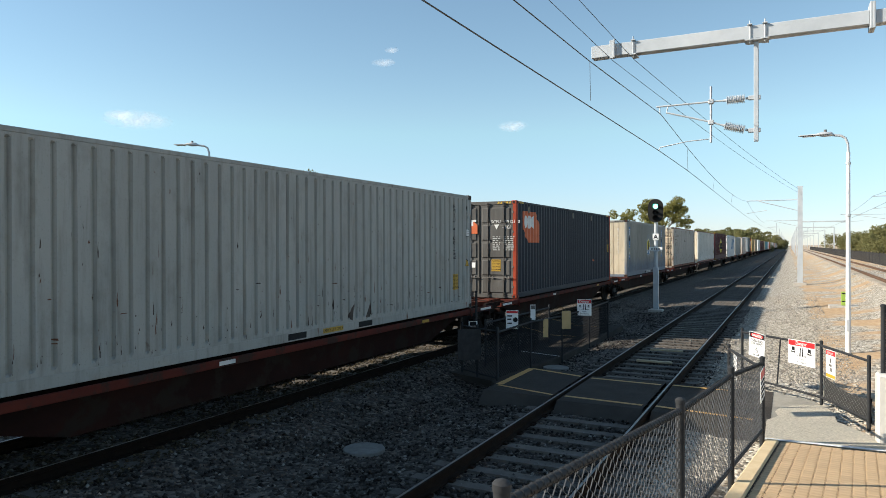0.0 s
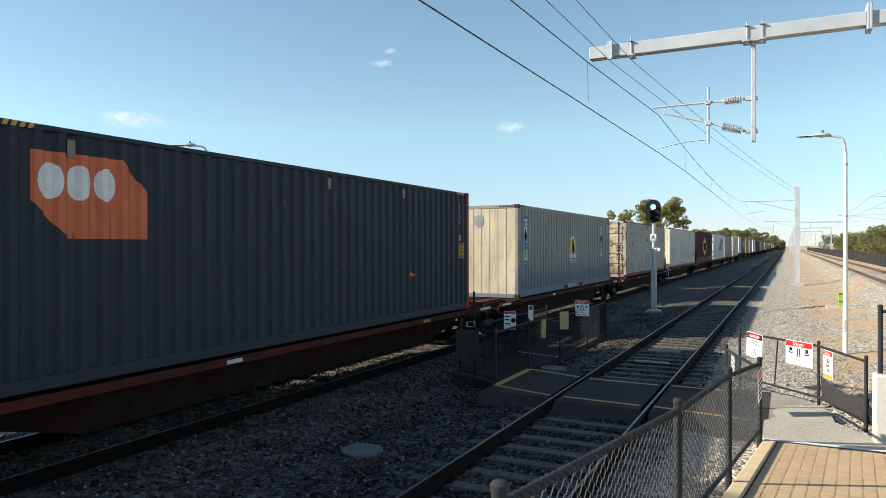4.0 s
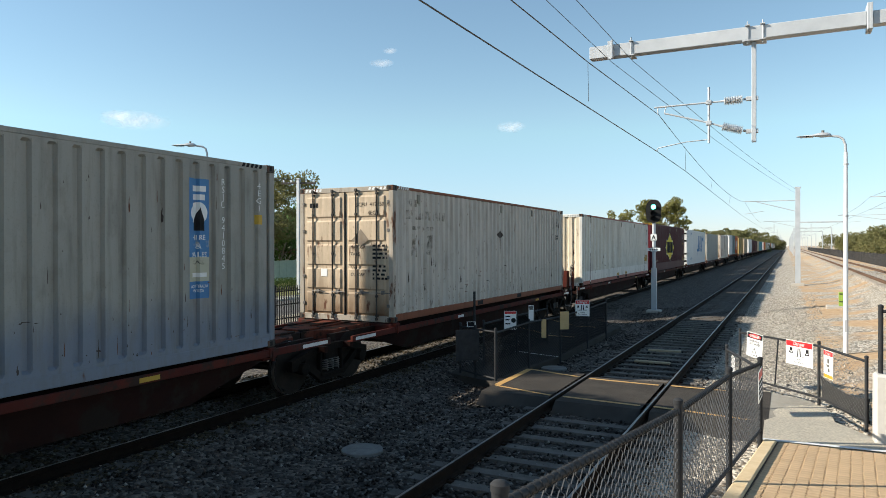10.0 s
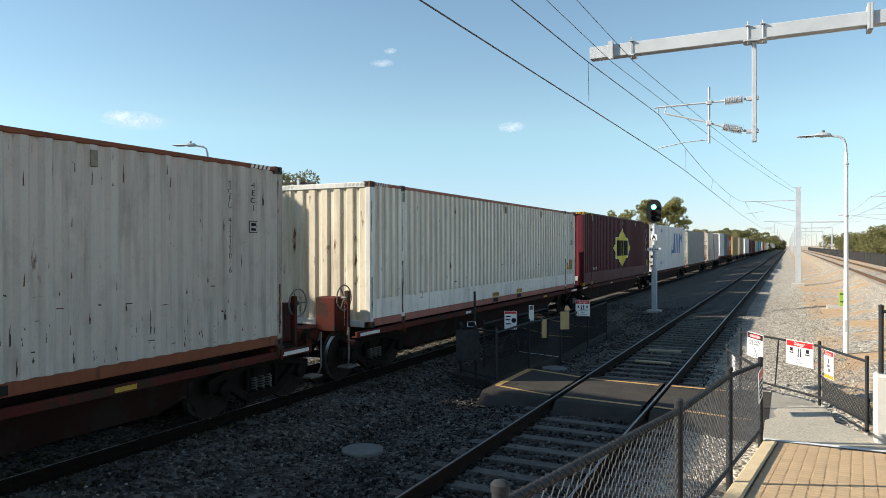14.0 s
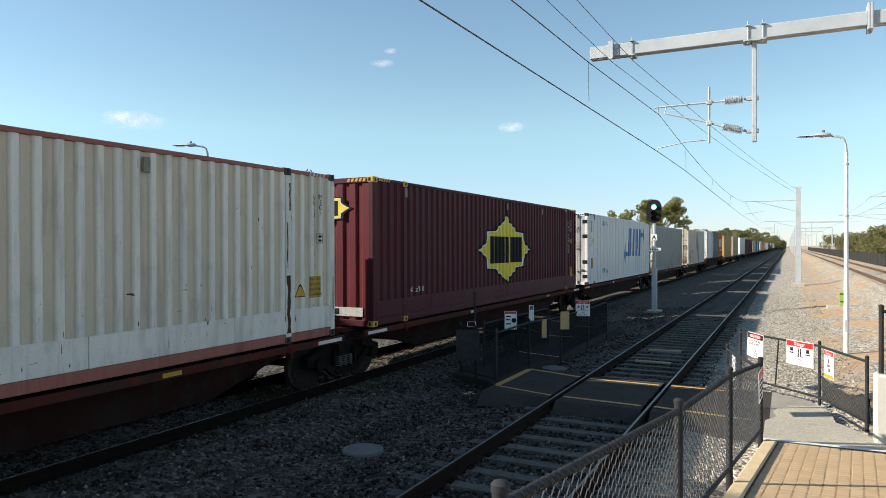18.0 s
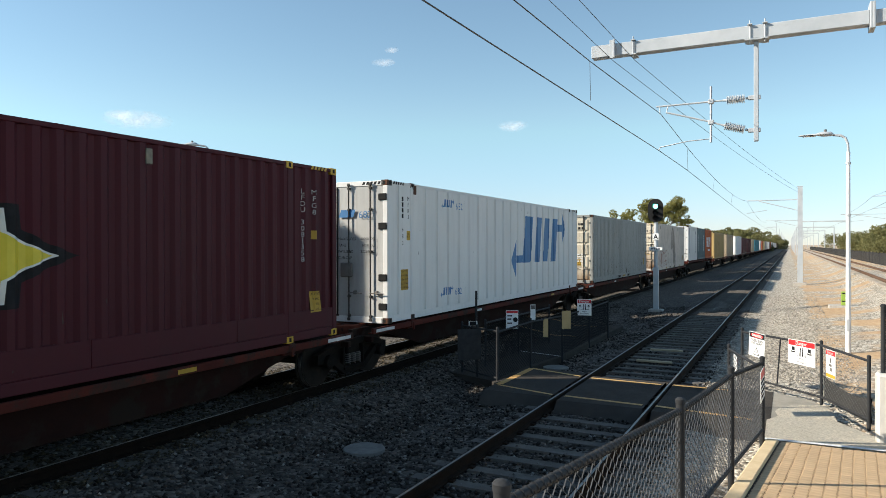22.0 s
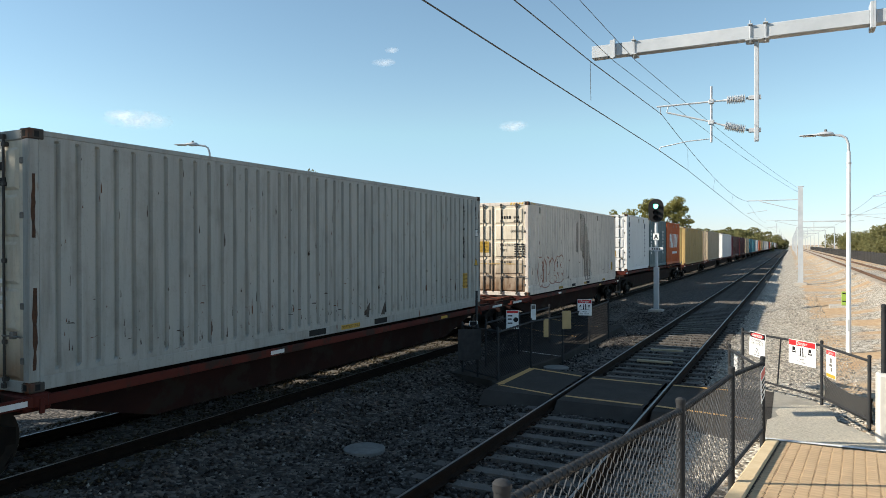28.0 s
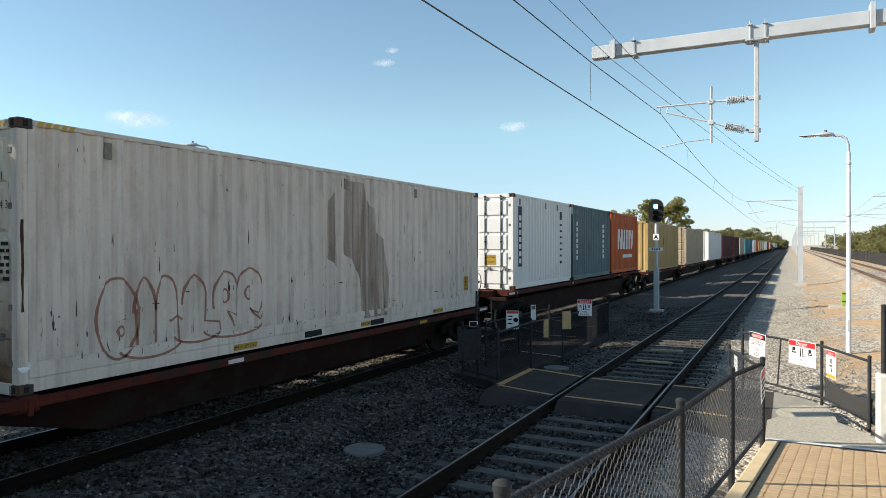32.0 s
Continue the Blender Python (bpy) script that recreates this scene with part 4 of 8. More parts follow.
# the rest of the train, far down the line
far_kinds = [("maroon", "long maroon container with a yellow star badge", L48, 2.5, MAROON), ("maroon", "long maroon container with a yellow star badge", L48, 2.5, MAROON),
             ("sandy", "sandy beige corrugated shipping container", L40, 2.438, SAND_P), ("sky", "plain turquoise corrugated shipping container", L40, 2.438, SKYBLUE), ("teal", "plain turquoise corrugated shipping container", L40, 2.438, SKYBLUE),
             ("white", "plain white corrugated shipping container", L40, 2.438, WHITE_P), ("orange", "plain orange corrugated shipping container", L40, 2.438, ORANGE), ("tan", "plain yellow-tan corrugated shipping container", L40, 2.438, TAN),
             ("grey", "pale grey corrugated shipping container", L40, 2.438, GREY_GREEN), ("off", "chalky off-white corrugated shipping container", L40, 2.438, OFFWHITE), ("cream", "plain cream-white corrugated shipping container", L40, 2.438, CREAM),
             ("white2", "plain white corrugated shipping container", L40, 2.438, WHITE_P), ("red", "plain maroon corrugated shipping container", L40, 2.438, MAROON)]
y = 194.0
r = random.Random(5)
made, order = {}, list(range(13)) + [r.choice((5, 8, 9, 10, 11, 2, 7, 12, 3, 6)) for _ in range(32)]
proto_wagon = None
for k in order:
    nm, lab, ln, wd, mt = far_kinds[k]
    pitch = 16.2 if ln > 13 else 15.9
    if k in made:
        c = copy_thing(made[k], pose(0, 0, 0))
    else:
        c = made[k] = container(lab, ln, HC, wd, mt, mt, end="wall", near=False)
    seat(c, y + (pitch - ln) / 2)
    if proto_wagon is None:
        proto_wagon = wagon(y, y + 15.9, [y + 1.5, y + 14.6], [1.9, 13.9], near=False)
    else:
        MOVING.append((copy_thing(proto_wagon, pose(0, 0, 0)), y + (pitch - 15.9) / 2, TRAIN_Z))
    y += pitch + 0.1
# ================= crossing, ramp and fences =================
def slab(name, label, category, pts, z_of, thick, material, kind="structure", parent=None):
    """A flat or sloping slab over a plan outline."""
    n = len(pts)
    mb = MB()
    mb.add([(x, y, z_of(x, y)) for x, y in pts] + [(x, y, z_of(x, y) - thick) for x, y in pts],
           [tuple(range(n)), tuple(range(n, 2 * n))[::-1]] + [(i, (i + 1) % n, n + (i + 1) % n, n + i) for i in range(n)])
    return part(name, mb, material, parent, label) if parent else solid(name, mb, material, label, category, kind=kind)


RAMP_END, RAMP_Z, RAMP_SLOPE = 9.72, 0.20, 0.083


def ramp_z(x, y):
    return RAMP_Z + RAMP_SLOPE * (RAMP_END - y) if y < RAMP_END else max(0.0, RAMP_Z - 0.085 * (y - RAMP_END))


def fence_x(y):
    """Plan line of the fence between the ramp and the near track."""
    return -0.88 + (y - 2.2) * 0.0787


# the pedestrian crossing: asphalt between and beside the rails, edged by yellow lines
CROSS_Z = -0.012
cross = thing("crossing", "asphalt pedestrian crossing over the railway tracks", "crossing", kind="structure")
gl, gr = NEAR_X - 0.80, NEAR_X + 0.80


def ramped(name, x0, x1, y0, y1, z0, z1, lip, parent):
    """An asphalt strip whose two long sides slope down to the ballast."""
    mb = MB()
    rows = []
    for y, dz in ((y0 - lip, -0.22), (y0, 0), (y1, 0), (y1 + lip, -0.22)):
        rows.append([(x0, y, z0 + dz), ((x0 + x1) / 2, y, (z0 + z1) / 2 + dz), (x1, y, z1 + dz)])
    mb.sheet(rows)
    mb.sheet([[(x, y, z - 0.3) for x, y, z in r] for r in rows])
    return part(name, mb, ASPHALT, parent)


ramped("asphalt_strip", -5.1, gl - 0.11, 11.85, 14.4, 0.0, CROSS_Z, 0.28, cross)
ramped("asphalt_strip", gl + 0.075, gr - 0.065, 11.65, 14.1, CROSS_Z, CROSS_Z, 0.30, cross)
ramped("asphalt_strip", gr + 0.10, -0.25, 11.55, 14.0, CROSS_Z, 0.0, 0.35, cross)
ramped("asphalt_strip", -7.74, -6.75, 20.7, 23.9, TRAIN_Z - 0.01, -0.09, 0.3, cross)
ramped("asphalt_strip", TRAIN_X - 0.60, TRAIN_X + 0.60, 20.6, 23.9, TRAIN_Z - 0.01, TRAIN_Z - 0.01, 0.3, cross)
ramped("asphalt_strip", -17.0, TRAIN_X - 0.85, 20.7, 23.9, -0.2, TRAIN_Z - 0.01, 0.3, cross)
slab("asphalt_path", "", "", [(-6.75, 13.8), (-5.55, 13.3), (-5.12, 12.5), (-5.12, 14.4), (-5.36, 15.2), (-5.14, 17.0), (-5.2, 24.4), (-6.75, 24.4)], lambda x, y: -0.13 if x < -5.13 else -0.03, 0.3, ASPHALT, parent=cross)
slab("asphalt_apron", "", "", [(-0.25, 11.55), (-0.10, 12.04), (0.66, 12.045), (0.62, 12.7), (0.36, 13.5), (-0.25, 14.0)], lambda x, y: -0.0045, 0.3, LIT_ASPHALT, parent=cross)


def line_strip(pts, w, z, parent, material=YELLOW_LINE):
    mb = MB()
    for (xa, ya), (xb, yb) in zip(pts, pts[1:]):
        d = Vector((xb - xa, yb - ya)).normalized()
        q = Vector((-d.y, d.x)) * w / 2
        za, zb = z(xa, ya), z(xb, yb)
        mb.add([(xa + q.x, ya + q.y, za), (xa - q.x, ya - q.y, za), (xb - q.x, yb - q.y, zb), (xb + q.x, yb + q.y, zb)], [(0, 1, 2, 3)])
    return part("painted_line", mb, material, parent, "worn yellow edge line" if material is YELLOW_LINE else "white painted line")


def left_z(x, y):
    return lerp_at(x, [(-5.1, 0.005), (gl - 0.11, CROSS_Z + 0.005)])


line_strip([(-5.02, 12.36), (gl - 0.12, 12.02)], 0.075, left_z, cross)
line_strip([(gl + 0.11, 12.02), (gr - 0.11, 11.90)], 0.10, lambda x, y: CROSS_Z + 0.005, cross)
line_strip([(gr + 0.11, 11.88), (-0.5, 11.62)], 0.10, lambda x, y: 0.005, cross)
line_strip([(-5.02, 14.33), (gl - 0.12, 13.96)], 0.10, left_z, cross)
line_strip([(gl + 0.11, 13.88), (gr - 0.11, 13.80)], 0.10, lambda x, y: CROSS_Z + 0.005, cross)
line_strip([(gr + 0.11, 13.79), (-0.9, 13.76)], 0.10, lambda x, y: 0.005, cross)
line_strip([(-5.02, 12.42), (-5.02, 14.33)], 0.14, left_z, cross)
line_strip([(-6.52, 17.4), (-5.2, 16.98)], 0.07, lambda x, y: -0.124, cross, WHITE_LINE)
for ya in (20.9, 23.75):
    line_strip([(-7.7, ya), (-6.75, ya)], 0.12, lambda x, y: lerp_at(x, [(-7.74, TRAIN_Z - 0.005), (-6.75, -0.085)]), cross)
    line_strip([(-6.75, ya), (-5.9, ya)], 0.12, lambda x, y: -0.124, cross)

# concrete path from the crossing to the ramp
path = slab("path", "pale exposed-aggregate concrete path with a cracked edge", "path",
     [(-0.28, RAMP_END), (1.32, RAMP_END + 0.12), (1.20, 10.35), (1.0, 11.0), (0.78, 11.7), (0.66, 12.04), (-0.15, 12.04), (-0.30, 11.5)], ramp_z, 0.35, AGGREGATE)
slab("path_end", "", "", [(-0.15, 12.042), (0.66, 12.042), (0.63, 12.62), (0.55, 13.18), (0.43, 13.16), (0.34, 13.05), (0.22, 13.06), (0.12, 12.93), (0.03, 12.91), (-0.06, 12.74), (-0.13, 12.70), (-0.20, 12.38)],
     lambda x, y: 0.0018, 0.3, AGGREGATE, parent=path)
ramp = thing("ramp", "terracotta interlocking paved ramp with a sandy concrete edging", "ramp", kind="structure")
slab("ramp_bed", "", "", [(fence_x(-4) + 0.22, -4), (3.6, -4), (3.6, RAMP_END), (fence_x(RAMP_END) + 0.17, RAMP_END)], lambda x, y: ramp_z(x, y) - 0.0035, 0.6,
     mat("paver_joint_soil", (0.035, 0.022, 0.014), (0.07, 0.042, 0.026), 9, 0.95), parent=ramp)
eb = MB()
eb.sheet([[(fence_x(y) + dx, y, ramp_z(0, y) + dz) for dx, dz in ((0.03, -0.6), (0.03, 0.008), (0.045, 0.02), (0.165, 0.02), (0.178, 0.006), (0.18, -0.2))] for y in np.linspace(-4, RAMP_END - 0.02, 15)])
part("edging", eb, KERB, ramp, "sandy concrete edging")
line_strip([(-0.30, RAMP_END + 0.02), (1.5, RAMP_END + 0.14)], 0.085, lambda x, y: ramp_z(x, y) + 0.014, ramp, WHITE_LINE)


def zig_paver(w, d, h):
    """An interlocking paver with zigzag ends."""
    a, b, g = w / 2 - 0.0065, d / 2 - 0.0008, 0.016
    out = [(-a, -b), (a, -b), (a + g, -b / 2), (a, 0), (a + g, b / 2), (a, b), (-a, b), (-a + g, b / 2), (-a, 0), (-a + g, -b / 2)]
    n = len(out)
    mb = MB()
    mb.add([(x, y, -h) for x, y in out] + [(x, y, -0.002) for x, y in out] + [(x * 0.99, y * 0.996, 0) for x, y in out],
           [(i, (i + 1) % n, n + (i + 1) % n, n + i) for i in range(n)] + [(n + i, n + (i + 1) % n, 2 * n + (i + 1) % n, 2 * n + i) for i in range(n)] + [tuple(range(2 * n, 3 * n))])
    return mb


PW, PD = 0.114, 0.105
pm = zig_paver(PW, PD, 0.03).mesh("paver", BRICK)
rest = MB()
pv = zig_paver(PW, PD, 0.03)
r = random.Random(8)
tilt = math.degrees(math.atan(RAMP_SLOPE))
yy = RAMP_END - 0.06
count = 0
while yy > -3.9:
    xx = fence_x(yy) + 0.19 + PW / 2
    while xx < 3.52:
        z = ramp_z(xx, yy) + r.uniform(-0.001, 0.001)
        if 7.0 < yy and xx < 1.12 and count < 300:
            part("paver", pm, None, ramp, m=pose(xx, yy, z, -tilt + r.uniform(-0.6, 0.6), r.uniform(-0.6, 0.6), 0))
            count += 1
        else:
            q = r.uniform(-0.001, 0.001)
            rest.add([(xx + vx, yy + vy, z + vz - RAMP_SLOPE * vy + q) for vx, vy, vz in pv.v], pv.f)
        xx += PW
    yy -= PD
tagged(part("paver_field", rest.mesh("paver_field", BRICK, fix=False), None, ramp), kind="stuff")


def mesh_wires(p0, p1, z0a, z0b, z1a, z1b, pitch=0.055, r_=0.0017, seed=1):
    """Chain-link wires between two posts: zigzag wires that hook into one another."""
    a, b = Vector((p0[0], p0[1], 0)), Vector((p1[0], p1[1], 0))
    d = b - a
    L = d.length
    d.normalize()
    nrm = Vector((-d.y, d.x, 0))
    n = max(2, int(L / pitch))
    vs, fs = [], []
    for i in range(n):
        u = (i + 0.5) * L / n
        lo, hi = z0a + (z0b - z0a) * u / L, z1a + (z1b - z1a) * u / L
        m = max(2, int((hi - lo) / (pitch * 0.62)))
        o = len(vs)
        for k in range(m + 1):
            s = 1 if (k + i) % 2 else -1
            c = a + d * (u + s * pitch * 0.53) + Vector((0, 0, lo + (hi - lo) * k / m)) + nrm * (0.003 * s)
            vs += [c + d * r_ * 1.5, c - d * r_ * 0.8 + nrm * r_ * 1.4, c - d * r_ * 0.8 - nrm * r_ * 1.4]
        for k in range(m):
            for q in range(3):
                fs.append((o + k * 3 + q, o + k * 3 + (q + 1) % 3, o + (k + 1) * 3 + (q + 1) % 3, o + (k + 1) * 3 + q))
    mb = MB()
    mb.v, mb.f = [tuple(v) for v in vs], fs
    return mb


def post_mb(h, r_=0.03, cap=True):
    mb = MB().tube([(0, 0, -0.25), (0, 0, h - 0.03)], r_, 14)
    if cap:
        mb.lathe((0, 0, h - 0.04), (0, 0, 1), [(0, r_ + 0.004), (0.025, r_ + 0.004), (0.034, r_ * 0.85), (0.04, r_ * 0.3), (0.041, 0.001)], 14)
    return mb


DARK_WIRE = mat("black_coated_wire", (0.014, 0.014, 0.015), (0.025, 0.025, 0.026), 20, 0.6, spec=0.1)


def chain_fence(label, pts, wires=WIRE, post_r=0.03, pitch=0.055, r_=0.0017, rail_drop=0.09, foot=0.06, low_rail=False):
    """pts: rows of (x, y, foot height, height of the post)."""
    t = thing("chain_link_fence", label, "fence")
    for x, y, z, h in pts:
        part("post", post_mb(h, post_r), FENCE, t, smooth=True, m=pose(x, y, z))
    for (xa, ya, za, ha), (xb, yb, zb, hb) in zip(pts, pts[1:]):
        ta, tb = za + ha - rail_drop, zb + hb - rail_drop
        part("top_rail", MB().tube([(xa, ya, ta), (xb, yb, tb)], 0.021, 10), FENCE, t, smooth=True)
        part("wire_mesh", mesh_wires((xa, ya), (xb, yb), za + foot, zb + foot, ta, tb, pitch, r_).mesh("wire_mesh", wires, fix=False), None, t)
        part("tie_wire", MB().tube([(xa, ya, za + foot + 0.01), (xb, yb, zb + foot + 0.01)], 0.021 if low_rail else 0.0035, 8 if low_rail else 5), FENCE if low_rail else wires, t)
        n = int(math.hypot(xb - xa, yb - ya) / 0.06)
        wrap = MB()
        for i in range(n if post_r > 0.029 else 0):
            f = (i + 0.5) / n
            c = Vector((xa + (xb - xa) * f, ya + (yb - ya) * f, ta + (tb - ta) * f))
            ring = [c + Vector((0.024 * math.cos(a), 0.03 * (a / 6.28 - 0.5), 0.024 * math.sin(a))) for a in np.linspace(0, 2 * math.pi, 9)]
            wrap.tube(ring, 0.0022, 4)
        if wrap.v:
            tagged(part("lacing_wire", wrap.mesh("lacing_wire", FENCE, fix=False), None, t), kind="stuff")
    return t


FZ = [(2.2, 1.89), (4.94, 1.65), (7.12, 1.535), (9.57, 1.29)]
pts = [(fence_x(0.0), 0.0, 0.88, 1.12)] + [(fence_x(y), y, ramp_z(0, y) - 0.07, top - ramp_z(0, y) + 0.07) for y, top in FZ]
chain_fence("dark grey chain-link fence with round capped posts along the ramp", pts, foot=0.21, low_rail=True, r_=0.0019)
chain_fence("dark grey chain-link gate panel at the crossing", [(-0.31, 9.62, 0.12, 1.10), (-0.88, 12.25, -0.05, 1.12)], pitch=0.06, post_r=0.024, r_=0.0013)
maze = chain_fence("dark grey chain-link barrier carrying warning signs", [(-0.85, 15.3, -0.05, 1.06), (0.506, 13.67, -0.03, 1.06), (1.073, 12.08, 0.0, 1.04)], pitch=0.06, r_=0.0014, post_r=0.026, low_rail=True)
chain_fence("dark chain-link fence beside the crossing path", [(-5.34, 13.12, -0.10, 1.12), (-5.98, 13.55, -0.12, 1.12), (-6.5, 13.9, -0.12, 1.12)], pitch=0.06, r_=0.0042, wires=DARK_WIRE, post_r=0.024, low_rail=True)
chain_fence("dark chain-link fence between the tracks", [(-5.40, 13.30, -0.12, 1.10), (-5.32, 15.1, -0.12, 1.14), (-5.10, 16.85, -0.12, 1.12), (-5.16, 19.7, -0.12, 1.08), (-5.17, 22.05, -0.12, 1.10)], pitch=0.06, r_=0.0042, wires=DARK_WIRE, post_r=0.024)
chain_fence("dark chain-link fence beside the train's track", [(-6.3, 14.75, -0.12, 1.1), (-6.25, 16.8, -0.12, 1.1), (-6.2, 19.2, -0.12, 1.1)], pitch=0.06, r_=0.0042, wires=DARK_WIRE, post_r=0.024)

part("stay", MB().tube([(-0.20, 14.52, 0.03), (-0.14, 14.45, 0.94)], 0.014, 8), FENCE, maze, smooth=True)
# a dark sheet added along the barrier's foot where a shadow lies
shade_sheet = MB()
rows_ = []
for f in np.linspace(0, 1, 9):
    x_, y_ = 0.506 + 0.567 * f + 0.035, 13.67 - 1.59 * f
    top_ = 0.42 - 0.10 * math.sin(math.pi * f) - 0.04 * f
    rows_.append([(x_ + 0.012 * math.sin(9 * f + k), y_, 0.01 + top_ * k / 4) for k in range(5)])
shade_sheet.sheet(rows_)
shade_sheet.sheet([[(x_ + 0.006, y_, z_) for x_, y_, z_ in r_] for r_ in rows_])
part("shade_cloth", shade_sheet, mat("dark_shadow_tone", (0.03, 0.03, 0.03), (0.055, 0.053, 0.05), 9, 0.9, spec=0.1), maze, "sagging dark sheet in place of a shadow", smooth=True)


# ---- signs ----
def place(ob, at, facing, up=(0, 0, 1)):
    """Stand a flat thing made in the xz plane, seen from -y, so that it faces along facing."""
    f = Vector(facing).normalized()
    z = Vector(up)
    x = (-f).cross(z).normalized()
    z = x.cross(-f).normalized()
    m = Matrix((x, -f, z)).transposed().to_4x4()
    ob.matrix_basis = Matrix.Translation(at) @ m
    return ob


def words(parent, text, size, x, z, material, align="CENTER", name="lettering", bold=0.0, y=-0.006, spacing=1.0, line=1.0):
    return part(name, text_mesh(text, size, material, spacing, line, align, bold), None, parent, m=pose(x, y, z, 90))


def bars(parent, rows, material, y=-0.006, name="printed_bar"):
    """Unreadable print as plain bars: rows of (x0, x1, z0, z1)."""
    for x0, x1, z0, z1 in rows:
        part(name, MB().box(x0, x1, y, y + 0.003, z0, z1), material, parent)


def board(label, w, h, at, facing, material=WHITE, roll=0):
    s = thing("warning_sign", label, "sign")
    part("sign_plate", MB().box(-w / 2, w / 2, -0.003, 0.003, -h / 2, h / 2, 0.001), material, s)
    place(s, at, facing)
    s.matrix_basis = s.matrix_basis @ pose(0, 0, 0, 0, roll, 0)
    return s


def train_icon(s, x, z, k):
    part("train_symbol", MB().box(x - 0.03 * k, x + 0.03 * k, -0.0075, -0.0045, z - 0.01 * k, z + 0.05 * k, 0.001).box(x - 0.045 * k, x + 0.045 * k, -0.0072, -0.0046, z - 0.045 * k, z - 0.025 * k, 0.001)
         .box(x - 0.04 * k, x - 0.028 * k, -0.0073, -0.0047, z - 0.025 * k, z - 0.01 * k).box(x + 0.028 * k, x + 0.04 * k, -0.0073, -0.0047, z - 0.025 * k, z - 0.01 * k), INK, s)


GREY_PRINT = mat("grey_sign_lettering", (0.10, 0.10, 0.105), (0.15, 0.15, 0.155), 5, 0.6)


def look_both(label, w, h, at, facing):
    s = board(label, w, h, at, facing)
    part("red_band", MB().box(-w / 2 + 0.01, w / 2 - 0.01, -0.006, -0.003, h * 0.26, h / 2 - 0.01, 0.001), RED, s)
    words(s, "Danger", h * 0.21, 0, h * 0.31, PALE_INK, bold=0.0008, y=-0.009)
    train_icon(s, -w * 0.30, h * 0.08, w * 1.7)
    train_icon(s, w * 0.30, h * 0.08, w * 1.7)
    part("track_symbol", MB().prism([(-0.045, -0.06), (-0.02, -0.06), (-0.012, 0.09), (-0.032, 0.09)], "y", -0.0075, -0.0045).prism([(0.02, -0.06), (0.045, -0.06), (0.032, 0.09), (0.012, 0.09)], "y", -0.0075, -0.0045), INK, s)
    words(s, "Look both\nways\nfor trains", h * 0.14, 0, -h * 0.16, GREY_PRINT, line=0.95, bold=0.0005)
    return s


p1, p2 = Vector((-0.85, 15.3, 0)), Vector((0.506, 13.67, 0))
dv = (p2 - p1).normalized()
fc = (dv.y, -dv.x, 0)
off = Vector(fc) * 0.035
at1 = p1 + dv * 1.62 + off
at1 += dv * 0.07
look_both("white warning sign with a red heading on the barrier", 0.66, 0.44, (at1.x, at1.y, 0.745), fc)
at2 = p1 + dv * 0.49 + off
s = board("white overhead live wires warning sign on the barrier", 0.46, 0.48, (at2.x, at2.y, 0.725), fc, roll=4)
part("black_band", MB().box(-0.22, 0.22, -0.006, -0.003, 0.125, 0.23, 0.001), INK, s)
part("red_oval", MB().lathe((0, -0.004, 0), (0, -1, 0), [(0, 0.05), (0.004, 0.05), (0.0041, 0.001)], 20), RED, s, m=pose(0, 0, 0.178) @ Matrix.Diagonal((3.6, 1, 0.85, 1)))
words(s, "DANGER", 0.07, 0, 0.153, PALE_INK, bold=0.002, y=-0.010)
words(s, "OVERHEAD\nLIVE WIRES", 0.068, 0, 0.055, INK, line=0.85, bold=0.0005)
part("warning_triangle", MB().prism([(-0.09, -0.21), (0.09, -0.21), (0, -0.05)], "y", -0.0065, -0.0035), INK, s)
part("triangle_face", MB().prism([(-0.07, -0.198), (0.07, -0.198), (0, -0.075)], "y", -0.0085, -0.0055), WHITE, s)
part("bolt_symbol", MB().prism([(-0.008, -0.19), (0.016, -0.145), (0.002, -0.142), (0.012, -0.1), (-0.014, -0.15), (0.0, -0.152)], "y", -0.0105, -0.0075), INK, s)
q1, q2 = Vector((0.506, 13.67, 0)), Vector((1.073, 12.08, 0))
dq = (q2 - q1).normalized()
fq = (dq.y, -dq.x, 0)
at3 = q1 + dq * 0.46 + Vector(fq) * 0.035
s = board("white and red notice with a yellow foot on the barrier", 0.36, 0.47, (at3.x, at3.y, 0.69), fq)
bars(s, [(-0.17, 0.17, 0.15, 0.225)], RED, name="red_band")
bars(s, [(-0.17, 0.17, -0.225, -0.17)], YELLOW, name="yellow_band")
words(s, "Danger", 0.075, 0, 0.165, PALE_INK, y=-0.009)
bars(s, [(-0.03, 0.03, 0.02, 0.10), (-0.06, 0.04, -0.04, 0.0), (-0.01, 0.05, -0.12, -0.06)], DOOR_STEEL)
s = board("white and red warning sign on the ramp fence", 0.36, 0.38, (fence_x(9.28) + 0.034, 9.28, 0.985), (1, -0.0787, 0), roll=-5)
bars(s, [(-0.17, 0.17, 0.09, 0.18)], RED, name="red_band")
bars(s, [(-0.14, 0.14, 0.03, 0.06), (-0.14, 0.13, -0.03, 0.0), (-0.15, 0.15, -0.09, -0.06), (-0.13, 0.08, -0.15, -0.12)], INK)
s = board("white and red warning sign on the crossing's gate panel", 0.32, 0.40, (-0.755, 11.80, 0.75), (1, 0.217, 0))
bars(s, [(-0.15, 0.15, 0.10, 0.19)], RED, name="red_band")
bars(s, [(-0.13, 0.13, 0.03, 0.06), (-0.13, 0.10, -0.03, 0.0), (-0.13, 0.12, -0.11, -0.08)], INK)
look_both("white warning sign with a red heading on the far fence", 0.38, 0.44, (-4.98, 18.5, 1.0), (0.25, -1, 0))
